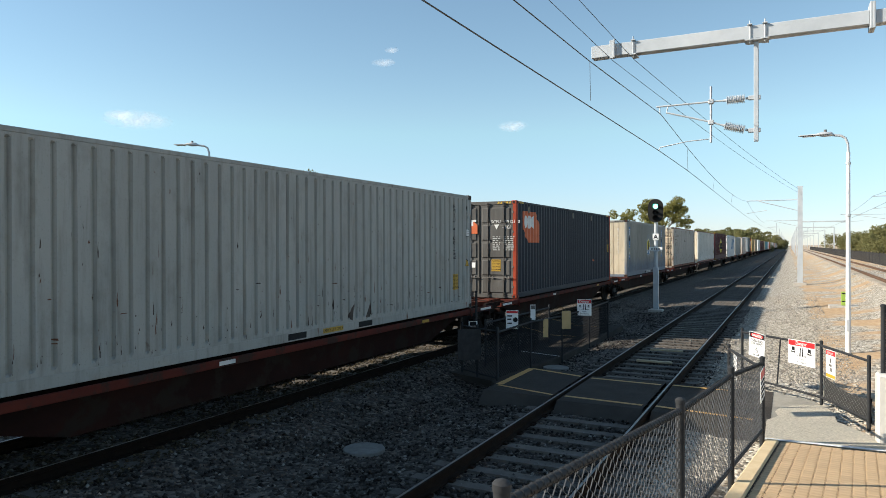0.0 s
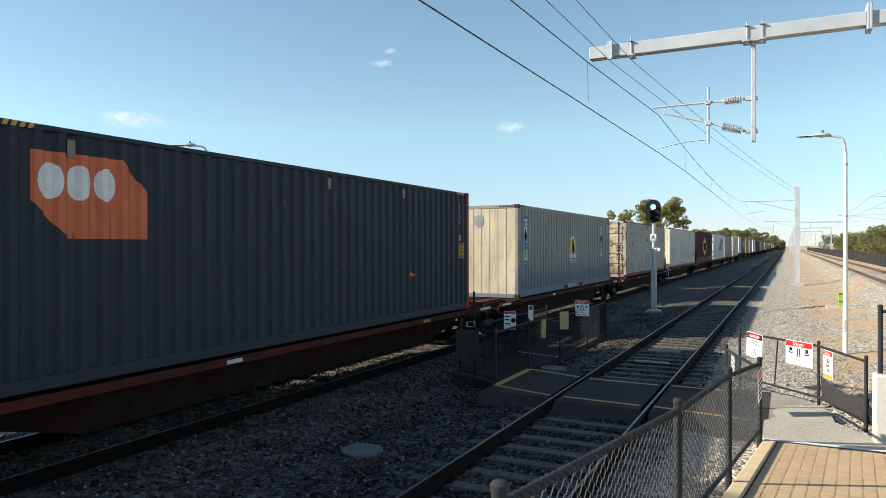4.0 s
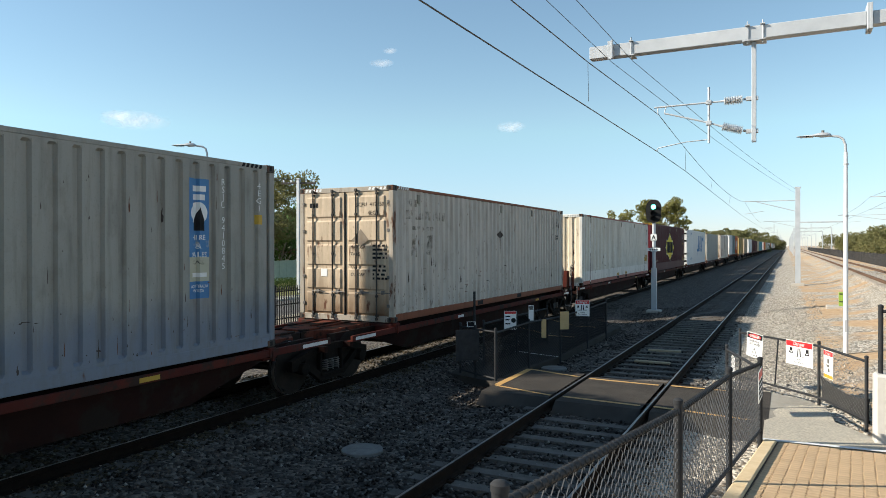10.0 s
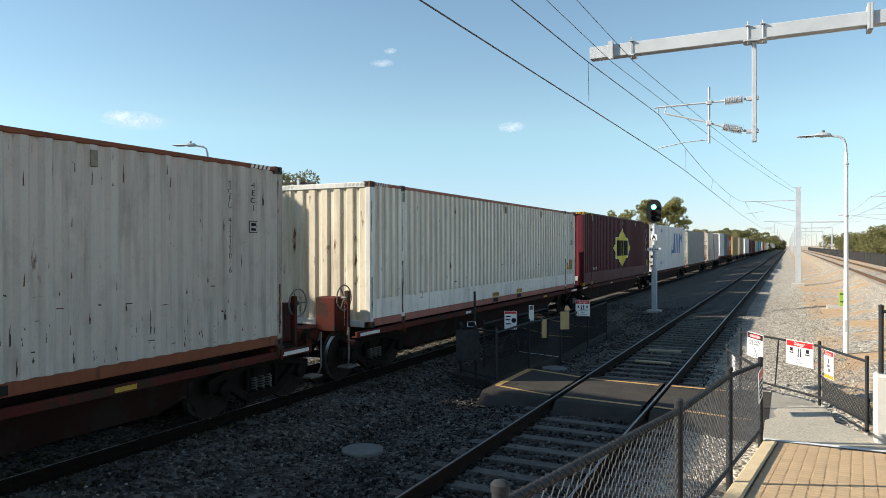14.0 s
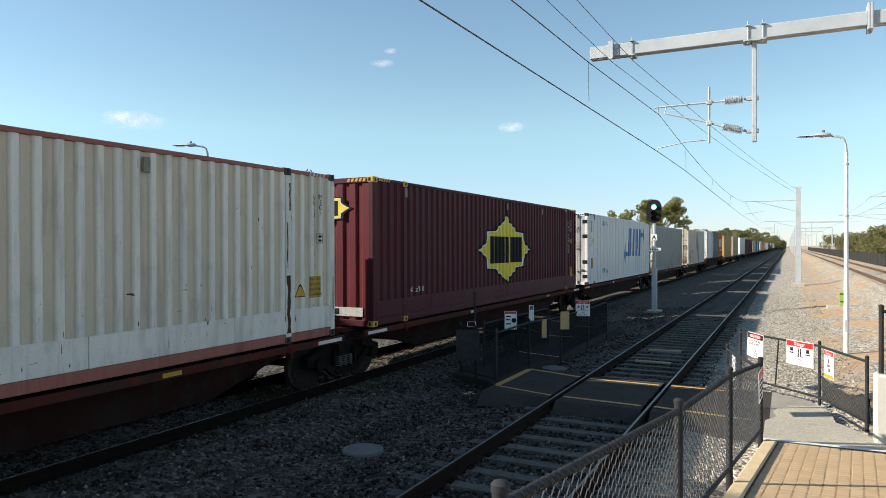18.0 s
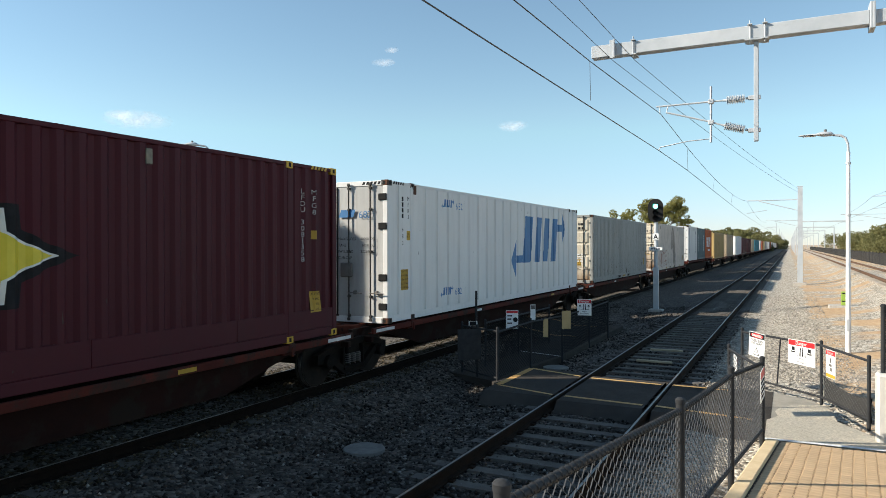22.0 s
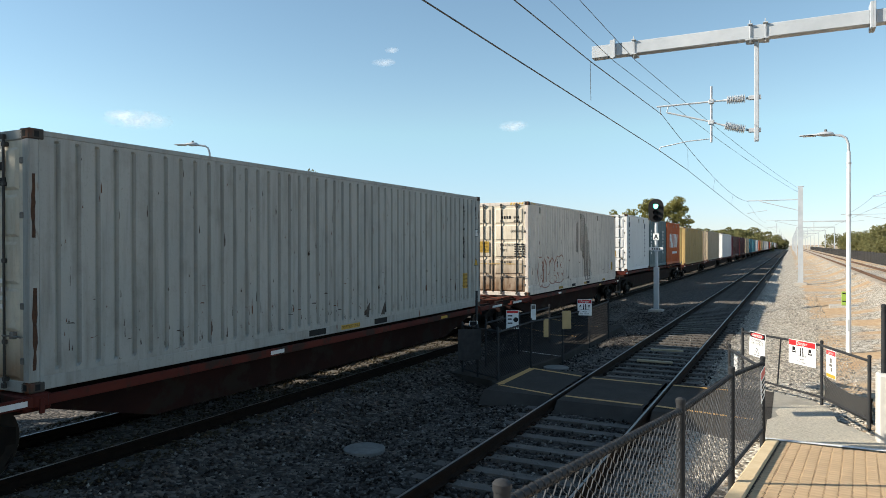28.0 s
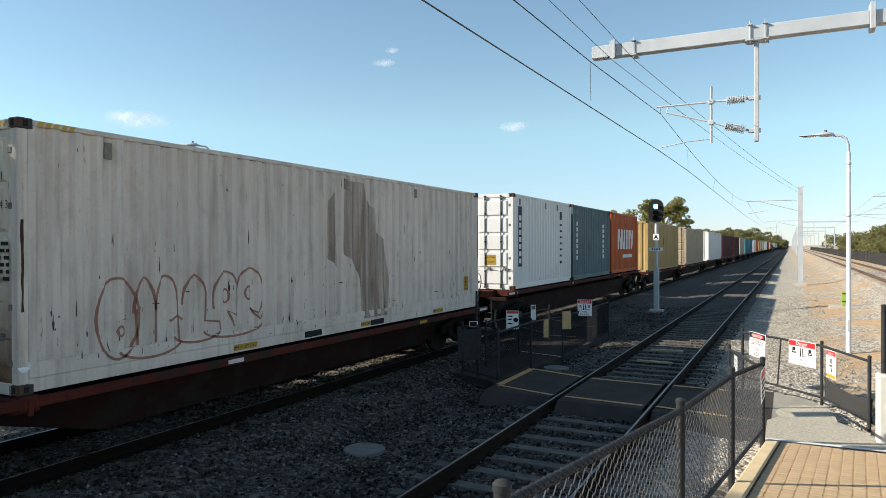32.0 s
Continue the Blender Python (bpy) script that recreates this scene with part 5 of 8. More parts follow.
s = board("white and red notice on the fence between the tracks", 0.30, 0.46, (-6.10, 15.95, 0.86), (0.5, -1, 0))
bars(s, [(-0.14, 0.14, 0.16, 0.22)], RED, name="red_band")
bars(s, [(-0.12, 0.0, 0.08, 0.11), (-0.12, -0.02, 0.0, 0.03), (-0.12, 0.0, -0.1, -0.07)], INK)
part("round_symbol", MB().lathe((0.08, -0.004, 0), (0, -1, 0), [(0, 0.06), (0.003, 0.06), (0.0031, 0.001)], 16), INK, s)
s = board("narrow white notice on the fence between the tracks", 0.13, 0.40, (-5.96, 17.1, 0.95), (0.5, -1, 0))
bars(s, [(-0.05, 0.05, 0.08, 0.18)], DOOR_STEEL)
s = board("white notice on the fence beside the path", 0.20, 0.12, (-6.55, 14.6, 0.88), (0.5, -1, 0))
bars(s, [(-0.08, 0.08, -0.05, 0.05)], INK)
TANBOARD = mat("tan_plywood", (0.42, 0.30, 0.14), (0.5, 0.36, 0.18), 6, 0.8)
for x, y, w in ((-5.19, 15.8, 0.12), (-4.89, 16.5, 0.22)):
    place(solid("marker_board", MB().box(-w / 2, w / 2, -0.004, 0.004, -0.22, 0.22, 0.002), TANBOARD, "tan board tied to the dark fence", "board"), (x, y, 0.72 if w < 0.2 else 0.86), (0.6, -1, 0))
place(solid("grey_board", MB().box(-0.25, 0.25, -0.006, 0.006, -0.32, 0.32, 0.002), FENCE, "dark sheet board on the fence panel", "board"), (-5.98, 13.14, 0.62), (0.6, -0.8, 0))

solid("marker_post", MB().tube([(0, 0, -0.2), (0, 0, 1.75)], 0.03, 8), FENCE, "slim dark post beside the train's track", "post", pose(-6.6, 14.9, -0.13), smooth=True)

# lids in the ballast
LID_GREY = mat("dirty_grey_lid", (0.13, 0.128, 0.12), (0.21, 0.205, 0.19), 8, 0.9, 0, 0.3, 60)
for x, y, z, k in ((-5.48, 8.37, -0.245, 0.30), (-4.92, 15.75, -0.20, 0.30)):
    solid("pit_lid", MB().lathe((0, 0, 0), (0, 0, 1), [(-0.2, k), (0.012, k), (0.02, k - 0.02), (0.014, k - 0.04), (0.016, 0.001)], 28), LID_GREY, "round grey concrete pit lid in the ballast", "lid", pose(x, y, z))

# concrete end wall with a fence on it, beside the path
wall = thing("end_wall", "white painted concrete end wall beside the path", "wall", kind="structure")
part("wall_block", MB().box(1.02, 3.4, 10.45, 10.75, -0.2, 1.02, 0.03).box(3.1, 3.4, 4.0, 10.45, -0.2, 1.3, 0.03), mat("white_concrete_paint", (0.50, 0.475, 0.43), (0.60, 0.575, 0.53), 2.0, 0.85, 0, 0.25, 40), wall)
chain_fence("dark chain-link fence on the white end wall", [(1.10, 10.6, 1.0, 0.92), (3.09, 10.6, 1.0, 0.92)], pitch=0.06, r_=0.0014)

# pale timbers left lying between the near rails
for x, y, a in ((-2.95, 19.3, 4), (-2.93, 17.3, -3)):
    solid("loose_timber", MB().box(-0.42, 0.42, -0.06, 0.06, 0, 0.05, 0.008), mat("pale_timber", (0.34, 0.26, 0.16), (0.44, 0.35, 0.23), 4, 0.85, 0, 0.3, 40, (1, 6, 1)), "short pale timber lying on the sleepers", "timber", pose(x, y, -0.168, 0, 0, a))
# ================= overhead line, signal, lamps =================
def straight(name, pts, r_, material, parent, label="", seg=6):
    return part(name, MB().tube(pts, r_, seg), material, parent, label, smooth=True)


def insulator(parent, a, b):
    """A ribbed porcelain insulator between two points, with metal ends."""
    a, b = Vector(a), Vector(b)
    d = b - a
    L = d.length
    prof = []
    n = 11
    for i in range(n):
        u = L * (0.18 + 0.64 * i / (n - 1))
        prof += [(u - 0.014, 0.062), (u - 0.004, 0.098), (u + 0.006, 0.094), (u + 0.012, 0.062)]
    ins = part("insulator", MB().lathe(a, d, prof, 14), PORCELAIN, parent, "grey ribbed insulator", smooth=True)
    part("end_fitting", MB().lathe(a, d, [(0, 0.022), (L * 0.14, 0.03)], 8), STEEL, ins)
    part("end_fitting", MB().lathe(a, d, [(L * 0.87, 0.03), (L, 0.022)], 8), STEEL, ins)
    return ins


BY = 16.5
boom = thing("catenary_boom", "grey galvanised steel boom over the near track", "gantry")
part("boom_beam", MB().box(-4.23, 1.46, BY - 0.13, BY + 0.13, 7.16, 7.45, 0.012), STEEL, boom)
part("boom_extension", MB().box(1.56, 3.6, BY - 0.125, BY + 0.125, 7.165, 7.445, 0.012), STEEL, boom)
part("joint_flange", MB().box(1.46, 1.51, BY - 0.2, BY + 0.2, 7.06, 7.60, 0.008), STEEL, boom)
part("joint_flange", MB().box(1.51, 1.56, BY - 0.2, BY + 0.2, 7.06, 7.60, 0.008), STEEL, boom)
part("bracket_plate", MB().box(-3.79, -3.70, BY - 0.16, BY - 0.13, 7.10, 7.53, 0.004).box(-3.70, -3.66, BY - 0.22, BY - 0.13, 7.10, 7.53, 0.004), STEEL, boom)
for x in (-3.24, -0.76, -0.46):
    part("clamp", MB().tube([(x, BY - 0.155, 7.07), (x, BY - 0.155, 7.55)], 0.014, 6).box(x - 0.05, x + 0.05, BY - 0.2, BY + 0.2, 7.452, 7.475, 0.004).box(x - 0.07, x + 0.07, BY - 0.2, BY + 0.2, 7.12, 7.148, 0.004), STEEL, boom)
part("drop_tube", MB().box(-0.685, -0.59, BY - 0.06, BY + 0.06, 4.95, 7.12, 0.01), STEEL, boom)
part("top_plate", MB().box(-0.86, -0.40, BY - 0.16, BY + 0.16, 7.122, 7.156, 0.004), STEEL, boom)
part("mast", MB().box(3.3, 3.62, BY - 0.16, BY + 0.16, 0.2, 7.62, 0.012), STEEL, boom)
arm = thing("cantilever_arm", "galvanised cantilever arm with ribbed insulators holding the wires", "catenary arm")
straight("upright_tube", [(-1.561, BY, 4.99), (-1.561, BY, 6.24)], 0.028, STEEL, arm)
insulator(arm, (-1.32, BY, 5.902), (-0.78, BY, 5.906))
insulator(arm, (-1.36, BY, 5.37), (-0.78, BY, 5.20))
for z in (5.907, 5.194):
    part("pivot_clamp", MB().box(-0.80, -0.55, BY - 0.045, BY + 0.045, z - 0.045, z + 0.045, 0.01), STEEL, arm)
straight("upper_tube", [(-2.74, BY, 5.89), (-1.32, BY, 5.902)], 0.021, STEEL, arm)
straight("lower_tube", [(-2.52, BY, 5.74), (-1.60, BY, 5.46), (-1.36, BY, 5.37)], 0.021, STEEL, arm)
straight("stay_link", [(-2.52, BY, 5.74), (-2.48, BY, 5.90)], 0.012, STEEL, arm)
straight("wire_clamp", [(-2.67, BY, 5.89), (-2.66, BY, 5.71)], 0.012, STEEL, arm)
for z in (5.90, 5.44):
    part("tube_clamp", MB().box(-1.62, -1.50, BY - 0.045, BY + 0.045, z - 0.05, z + 0.05, 0.012), STEEL, arm)
straight("registration_arm", [(-1.60, BY, 5.07), (-2.05, BY, 5.05), (-2.66, BY, 4.95), (-2.69, BY, 4.885)], 0.013, STEEL, arm)


def sag(a, b, s, n=14):
    a, b = Vector(a), Vector(b)
    return [a.lerp(b, i / n) - Vector((0, 0, s * 4 * (i / n) * (1 - i / n))) for i in range(n + 1)]


def wire(name, label, pts, r_=0.0075, material=CABLE):
    return solid(name, MB().tube(pts, r_, 5), material, label, "overhead wire", smooth=True)


MAST_Y = 54.2
wire("contact_wire", "dark contact wire over the near track", [(-3.35, -20, 4.88), (-2.92, 5.4, 4.88), (-2.69, BY, 4.88), (-2.66, 21.3, 4.885), (-2.95, MAST_Y, 4.92), (-2.8, 105, 4.92), (-2.9, 300, 4.92)], 0.0085)
mess = [(-2.75, -20, 5.75)] + [(-2.7, 7.1, 5.385), (-2.7, 10.36, 5.482), (-2.64, BY, 5.712)] + sag((-2.64, BY, 5.712), (-2.7, MAST_Y, 5.85), 0.45)[1:] + sag((-2.7, MAST_Y, 5.85), (-2.8, 105, 5.85), 0.5)[1:]
wire("catenary_wire", "dark catenary wire over the near track", mess, 0.0075)
wire("feeder_wire", "thin dark feeder wire above the tracks", sag((-4.38, -20, 7.1), (-3.73, BY, 7.07), 0.05) + sag((-3.73, BY, 7.07), (0.52, MAST_Y, 6.40), 0.18)[1:], 0.0065)
wire("feeder_wire", "thin dark feeder wire above the tracks", sag((-4.0, -20, 7.3), (-3.24, BY, 7.04), 0.05) + sag((-3.24, BY, 7.04), (0.62, MAST_Y, 6.60), 0.18)[1:], 0.0065)
for y, zt, zb in ((10.36, 5.478, 4.885), (21.6, 5.54, 4.89), (30.0, 5.38, 4.9), (40.0, 5.42, 4.91)):
    wire("dropper_wire", "thin dropper between the overhead wires", [(-2.7, y, zt), (-2.69 - (y > 25) * 0.08, y, zb)], 0.004)


def far_arm(parent, y, x0, x1, z):
    straight("cantilever_tube", [(x0, y, z), (x1, y, z)], 0.035, STEEL, parent)
    straight("cantilever_tube", [(x0, y, z - 0.75), (x1 + (x0 - x1) * 0.25, y, z - 0.05)], 0.03, STEEL, parent)
    straight("registration_arm", [(x1 + (x0 - x1) * 0.4, y, z - 0.7), (x1, y, z - 0.9)], 0.02, STEEL, parent)


def line_mast(x, y, h, w=0.20, arm_to=-2.7, z0=-0.1):
    m = thing("line_mast", "tapered white-grey steel overhead line mast on a concrete base", "mast", group="overhead line masts")
    part("mast_column", MB().prism([(x - w, z0), (x + w, z0), (x + w * 0.9, h), (x - w * 0.9, h)], "y", y - w, y + w), STEEL, m)
    part("mast_cap", MB().box(x - w * 1.15, x + w * 1.15, y - w, y + w, h, h + 0.05, 0.01), STEEL, m)
    part("mast_base", MB().box(x - 0.42, x + 0.42, y - 0.42, y + 0.42, z0 - 0.3, z0 + 0.17, 0.03), CONCRETE, m)
    far_arm(m, y, x - w, arm_to, 5.86)
    return m


line_mast(0.70, MAST_Y, 6.74, 0.17)
line_mast(1.22, 100, 7.4, 0.14)


def portal(y, x0, x1, h, z0):
    p = thing("portal_gantry", "grey steel portal gantry across the tracks", "gantry", group="portal gantries")
    for x, zb in ((x0, -0.2), (x1, z0)):
        part("column", MB().box(x - 0.13, x + 0.13, y - 0.13, y + 0.13, zb, h, 0.02), STEEL, p)
    part("beam", MB().box(x0 - 0.13, x1 + 0.13, y - 0.12, y + 0.12, h - 0.24, h, 0.02), STEEL, p)
    for x in (-2.2, 4.2):
        part("drop_tube", MB().box(x - 0.06, x + 0.06, y - 0.06, y + 0.06, h - 2.2, h - 0.35), STEEL, p)
        far_arm(p, y, x, x - 1.6, h - 1.2)
    return p


for y in (150, 200, 250, 305, 360, 420, 480, 550):
    portal(y, 1.7, 10.2, 7.3, 0.7)
for y in (58, 92):
    a = thing("cantilever_arm", "steel cantilever arm over the raised track", "catenary arm")
    part("mast_column", MB().box(11.0, 11.35, y - 0.17, y + 0.17, 0.8, 7.2, 0.02), STEEL, a)
    far_arm(a, y, 11.0, 5.34, 6.18)
wire("contact_wire", "dark contact wire over the raised track", [(5.4, 10, 5.5), (5.36, 58, 5.28), (5.36, 92, 5.28), (5.2, 300, 5.28)], 0.01)
wire("catenary_wire", "dark catenary wire over the raised track", sag((5.4, 10, 6.4), (5.38, 58, 6.19), 0.4) + sag((5.38, 58, 6.19), (5.38, 92, 6.19), 0.3)[1:], 0.009)

# ---- colour light signal ----
SX, SY = -5.30, 31.76
sig = thing("rail_signal", "black railway signal showing green on a grey post", "signal")
part("signal_post", MB().tube([(SX, SY, -0.1), (SX, SY, 3.8)], 0.075, 12), STEEL, sig, smooth=True)
part("signal_base_post", MB().box(SX - 0.11, SX + 0.11, SY - 0.10, SY + 0.10, -0.2, 1.7, 0.01), STEEL, sig)
part("signal_foot", MB().box(SX - 0.3, SX + 0.3, SY - 0.3, SY + 0.3, -0.4, -0.16, 0.03), CONCRETE, sig)


def rounded(w, h, r_, n=6):
    out = []
    for cx, cz, a0 in ((w - r_, h - r_, 0), (-w + r_, h - r_, 90), (-w + r_, -h + r_, 180), (w - r_, -h + r_, 270)):
        out += [(cx + r_ * math.cos(radians(a0 + 90 * k / n)), cz + r_ * math.sin(radians(a0 + 90 * k / n))) for k in range(n + 1)]
    return out


head = part("signal_head", MB().prism([(SX + u, 4.23 + v) for u, v in rounded(0.325, 0.52, 0.31)], "y", SY - 0.12, SY - 0.09), BLACK, sig, "rounded black background plate")
part("signal_box", MB().box(SX - 0.14, SX + 0.14, SY - 0.09, SY + 0.12, 3.85, 4.6, 0.03), BLACK, sig)
LAMPS = (("green_lens", 4.42, glow("green_signal_lamp", (0.12, 1.0, 0.62), 6.0)), ("dark_lens", 4.13, BLACK), ("dark_lens", 3.9, BLACK))
for nm, z, mt in LAMPS:
    part(nm, MB().lathe((SX, SY - 0.12, z), (0, -1, 0), [(0, 0.105), (0.012, 0.10), (0.03, 0.05), (0.034, 0.001)], 20), mt, sig, smooth=True)
    hood = MB()
    hood.sheet([[(SX + 0.118 * math.cos(a), SY - 0.12 - d * (0.5 + 0.5 * max(0, math.sin(a))), z + 0.118 * math.sin(a)) for a in np.linspace(-0.5, math.pi + 0.5, 15)] for d in (0.0, 0.20)])
    part("hood", hood, BLACK, sig)
plate = part("letter_plate", MB().box(SX - 0.13, SX + 0.13, SY - 0.10, SY - 0.085, 2.93, 3.21, 0.004), WHITE, sig)
part("lettering", text_mesh("A", 0.27, INK, align="CENTER", bold=0.006), None, sig, m=pose(SX, SY - 0.104, 2.975, 90))
part("number_plate", MB().box(SX - 0.29, SX + 0.29, SY - 0.10, SY - 0.085, 2.46, 2.60, 0.004), WHITE, sig)
for k in range(4):
    part("printed_bar", MB().box(SX - 0.18 + k * 0.10, SX - 0.13 + k * 0.10, SY - 0.104, SY - 0.1, 2.49, 2.57), INK, sig)
part("signal_bracket", MB().box(SX - 0.1, SX + 0.1, SY - 0.1, SY + 0.1, 2.41, 2.46, 0.01), STEEL, sig)


def street_lamp(label, x, y, h, reach, z0, turn):
    """A swan-necked lamp; the arm reaches along -x of its own before the turn."""
    t = thing("street_lamp", label, "street lamp", pose(x, y, z0, 0, 0, turn), group="lamp posts")
    H_ = h - z0
    part("lamp_post", MB().tube([(0, 0, -0.1), (0, 0, H_ * 0.45), (0, 0, H_ - 0.45)], [0.062, 0.052, 0.045], 12), POLE, t, smooth=True)
    part("bent_arm", MB().tube([(0, 0, H_ - 0.46), (-0.01, 0, H_ - 0.25), (-0.06, 0, H_ - 0.10), (-0.16, 0, H_ - 0.03), (-0.35, 0, H_), (-reach + 0.55, 0, H_ + 0.02)], 0.032, 10), STEEL, t, smooth=True)
    hd = MB()
    rows = []
    for u, w, a, b in ((0.0, 0.03, 0.03, 0.03), (0.06, 0.09, 0.05, 0.07), (0.22, 0.13, 0.05, 0.08), (0.34, 0.12, 0.02, 0.06), (0.40, 0.10, 0.0, 0.04), (0.75, 0.11, 0.0, 0.02), (0.80, 0.02, 0.0, 0.005)):
        rows.append([(-reach + 0.6 - u, w * math.cos(k), H_ + 0.02 + (b if math.sin(k) > 0 else a) * math.sin(k)) for k in np.linspace(0, 2 * math.pi, 13)])
    hd.sheet(rows)
    part("lamp_head", hd, STEEL, t, "flat grey lantern", smooth=True)
    part("lamp_glass", MB().box(-reach - 0.1, -reach + 0.2, -0.08, 0.08, H_ - 0.008, H_ + 0.002, 0.004), PORCELAIN, t)
    part("photo_cell", MB().tube([(-reach + 0.42, 0, H_ + 0.09), (-reach + 0.42, 0, H_ + 0.15)], 0.035, 8), DOOR_STEEL, t)
    part("access_door", MB().box(-0.03, 0.03, -0.066, -0.05, 0.5, 0.8, 0.004), STEEL, t)
    for z in (0.62, 0.86):
        part("collar", MB().lathe((0, 0, H_ * z), (0, 0, 1), [(0, 0.05), (0.01, 0.062), (0.05, 0.062), (0.06, 0.05)], 12), STEEL, t)
    return t


street_lamp("white swan-necked lamp post standing in sandy gravel", 1.345, 20.24, 5.50, 0.93, 0.0, 0)
street_lamp("white swan-necked lamp post behind the train", -17.25, 17.05, 6.05, 1.0, -0.4, 24)
solid("cable_pit", MB().box(0, 1.5, 0, 0.9, -0.2, 0.09, 0.02), CONCRETE, "pale concrete cable pit in the sandy gravel", "pit", pose(1.55, 34.0, -0.02))
box_m = mat("lime_plastic", (0.24, 0.36, 0.05), (0.30, 0.43, 0.08), 5, 0.5)
cab = thing("marker_box", "lime green marker box with dark dashes on the pit", "marker")
part("box_body", MB().box(0, 0.30, 0, 0.12, 0, 0.75, 0.02), box_m, cab)
for z in (0.2, 0.62):
    part("dash_band", MB().box(0.03, 0.27, -0.004, 0.0, z, z + 0.06), INK, cab)
cab.matrix_basis = pose(2.02, 34.35, 0.07) @ Matrix.Scale(0.8, 4)
# ================= planting =================
def leaf_material(name, a, b):
    m = mat(name, a, b, 1.2, 0.7, vary=0.35)
    n, l = m.node_tree.nodes, m.node_tree.links
    bs = n["Principled BSDF"]
    bs.inputs["Subsurface Weight"].default_value = 0.0
    bs.inputs["Specular IOR Level"].default_value = 0.25
    tr = n.new("ShaderNodeBsdfTranslucent")
    tr.inputs["Color"].default_value = (*[min(1, v * 1.6) for v in b], 1)
    mx = n.new("ShaderNodeMixShader")
    mx.inputs[0].default_value = 0.25
    out = n["Material Output"]
    l.new(bs.outputs[0], mx.inputs[1])
    l.new(tr.outputs[0], mx.inputs[2])
    l.new(mx.outputs[0], out.inputs["Surface"])
    return m


GUM = leaf_material("gum_leaves", (0.06, 0.08, 0.035), (0.14, 0.155, 0.075))
GREEN = leaf_material("green_leaves", (0.045, 0.085, 0.022), (0.11, 0.17, 0.045))
OLIVE = leaf_material("olive_leaves", (0.085, 0.088, 0.033), (0.19, 0.175, 0.07))
YELLOWISH = leaf_material("yellow_green_gum_leaves", (0.10, 0.10, 0.03), (0.26, 0.235, 0.075))
PLUM = leaf_material("purple_brown_leaves", (0.05, 0.04, 0.026), (0.10, 0.078, 0.05))
HEDGE = leaf_material("hedge_leaves", (0.022, 0.042, 0.008), (0.065, 0.105, 0.02))
BARK = mat("pale_bark", (0.16, 0.13, 0.105), (0.28, 0.24, 0.20), 4, 0.9, 0, 0.6, 30, (1, 1, 0.3))
TWIG = mat("bare_twigs", (0.10, 0.08, 0.065), (0.16, 0.13, 0.11), 4, 0.9)


def leaf_cloud(clumps, per, size, seed, flat=0.7):
    """Many small leaf cards in uneven clumps: rows of (x, y, z, radius)."""
    g = np.random.default_rng(seed)
    vs, fs = [], []
    for cx, cy, cz, rr in clumps:
        n = int(per * rr ** 2 * 2.6)
        d = g.normal(size=(n, 3))
        d /= np.linalg.norm(d, axis=1)[:, None]
        rad = rr * g.uniform(0.55, 1.05, n) ** 0.6
        c = d * rad[:, None] * np.array([1, 1, flat]) + np.array([cx, cy, cz])
        a = g.normal(size=(n, 3))
        a /= np.linalg.norm(a, axis=1)[:, None]
        b = np.cross(a, d + g.normal(size=(n, 3)) * 0.7)
        b /= np.linalg.norm(b, axis=1)[:, None] + 1e-9
        s = (size * 1.15 * g.uniform(0.6, 1.5, n))[:, None]
        quad = np.stack([c - a * s, c + b * s * 0.45, c + a * s, c - b * s * 0.45], 1).reshape(-1, 3)
        o = len(vs)
        vs += quad.tolist()
        fs += [(o + 4 * i, o + 4 * i + 1, o + 4 * i + 2, o + 4 * i + 3) for i in range(n)]
    mb = MB()
    mb.v, mb.f = [tuple(v) for v in vs], fs
    return mb


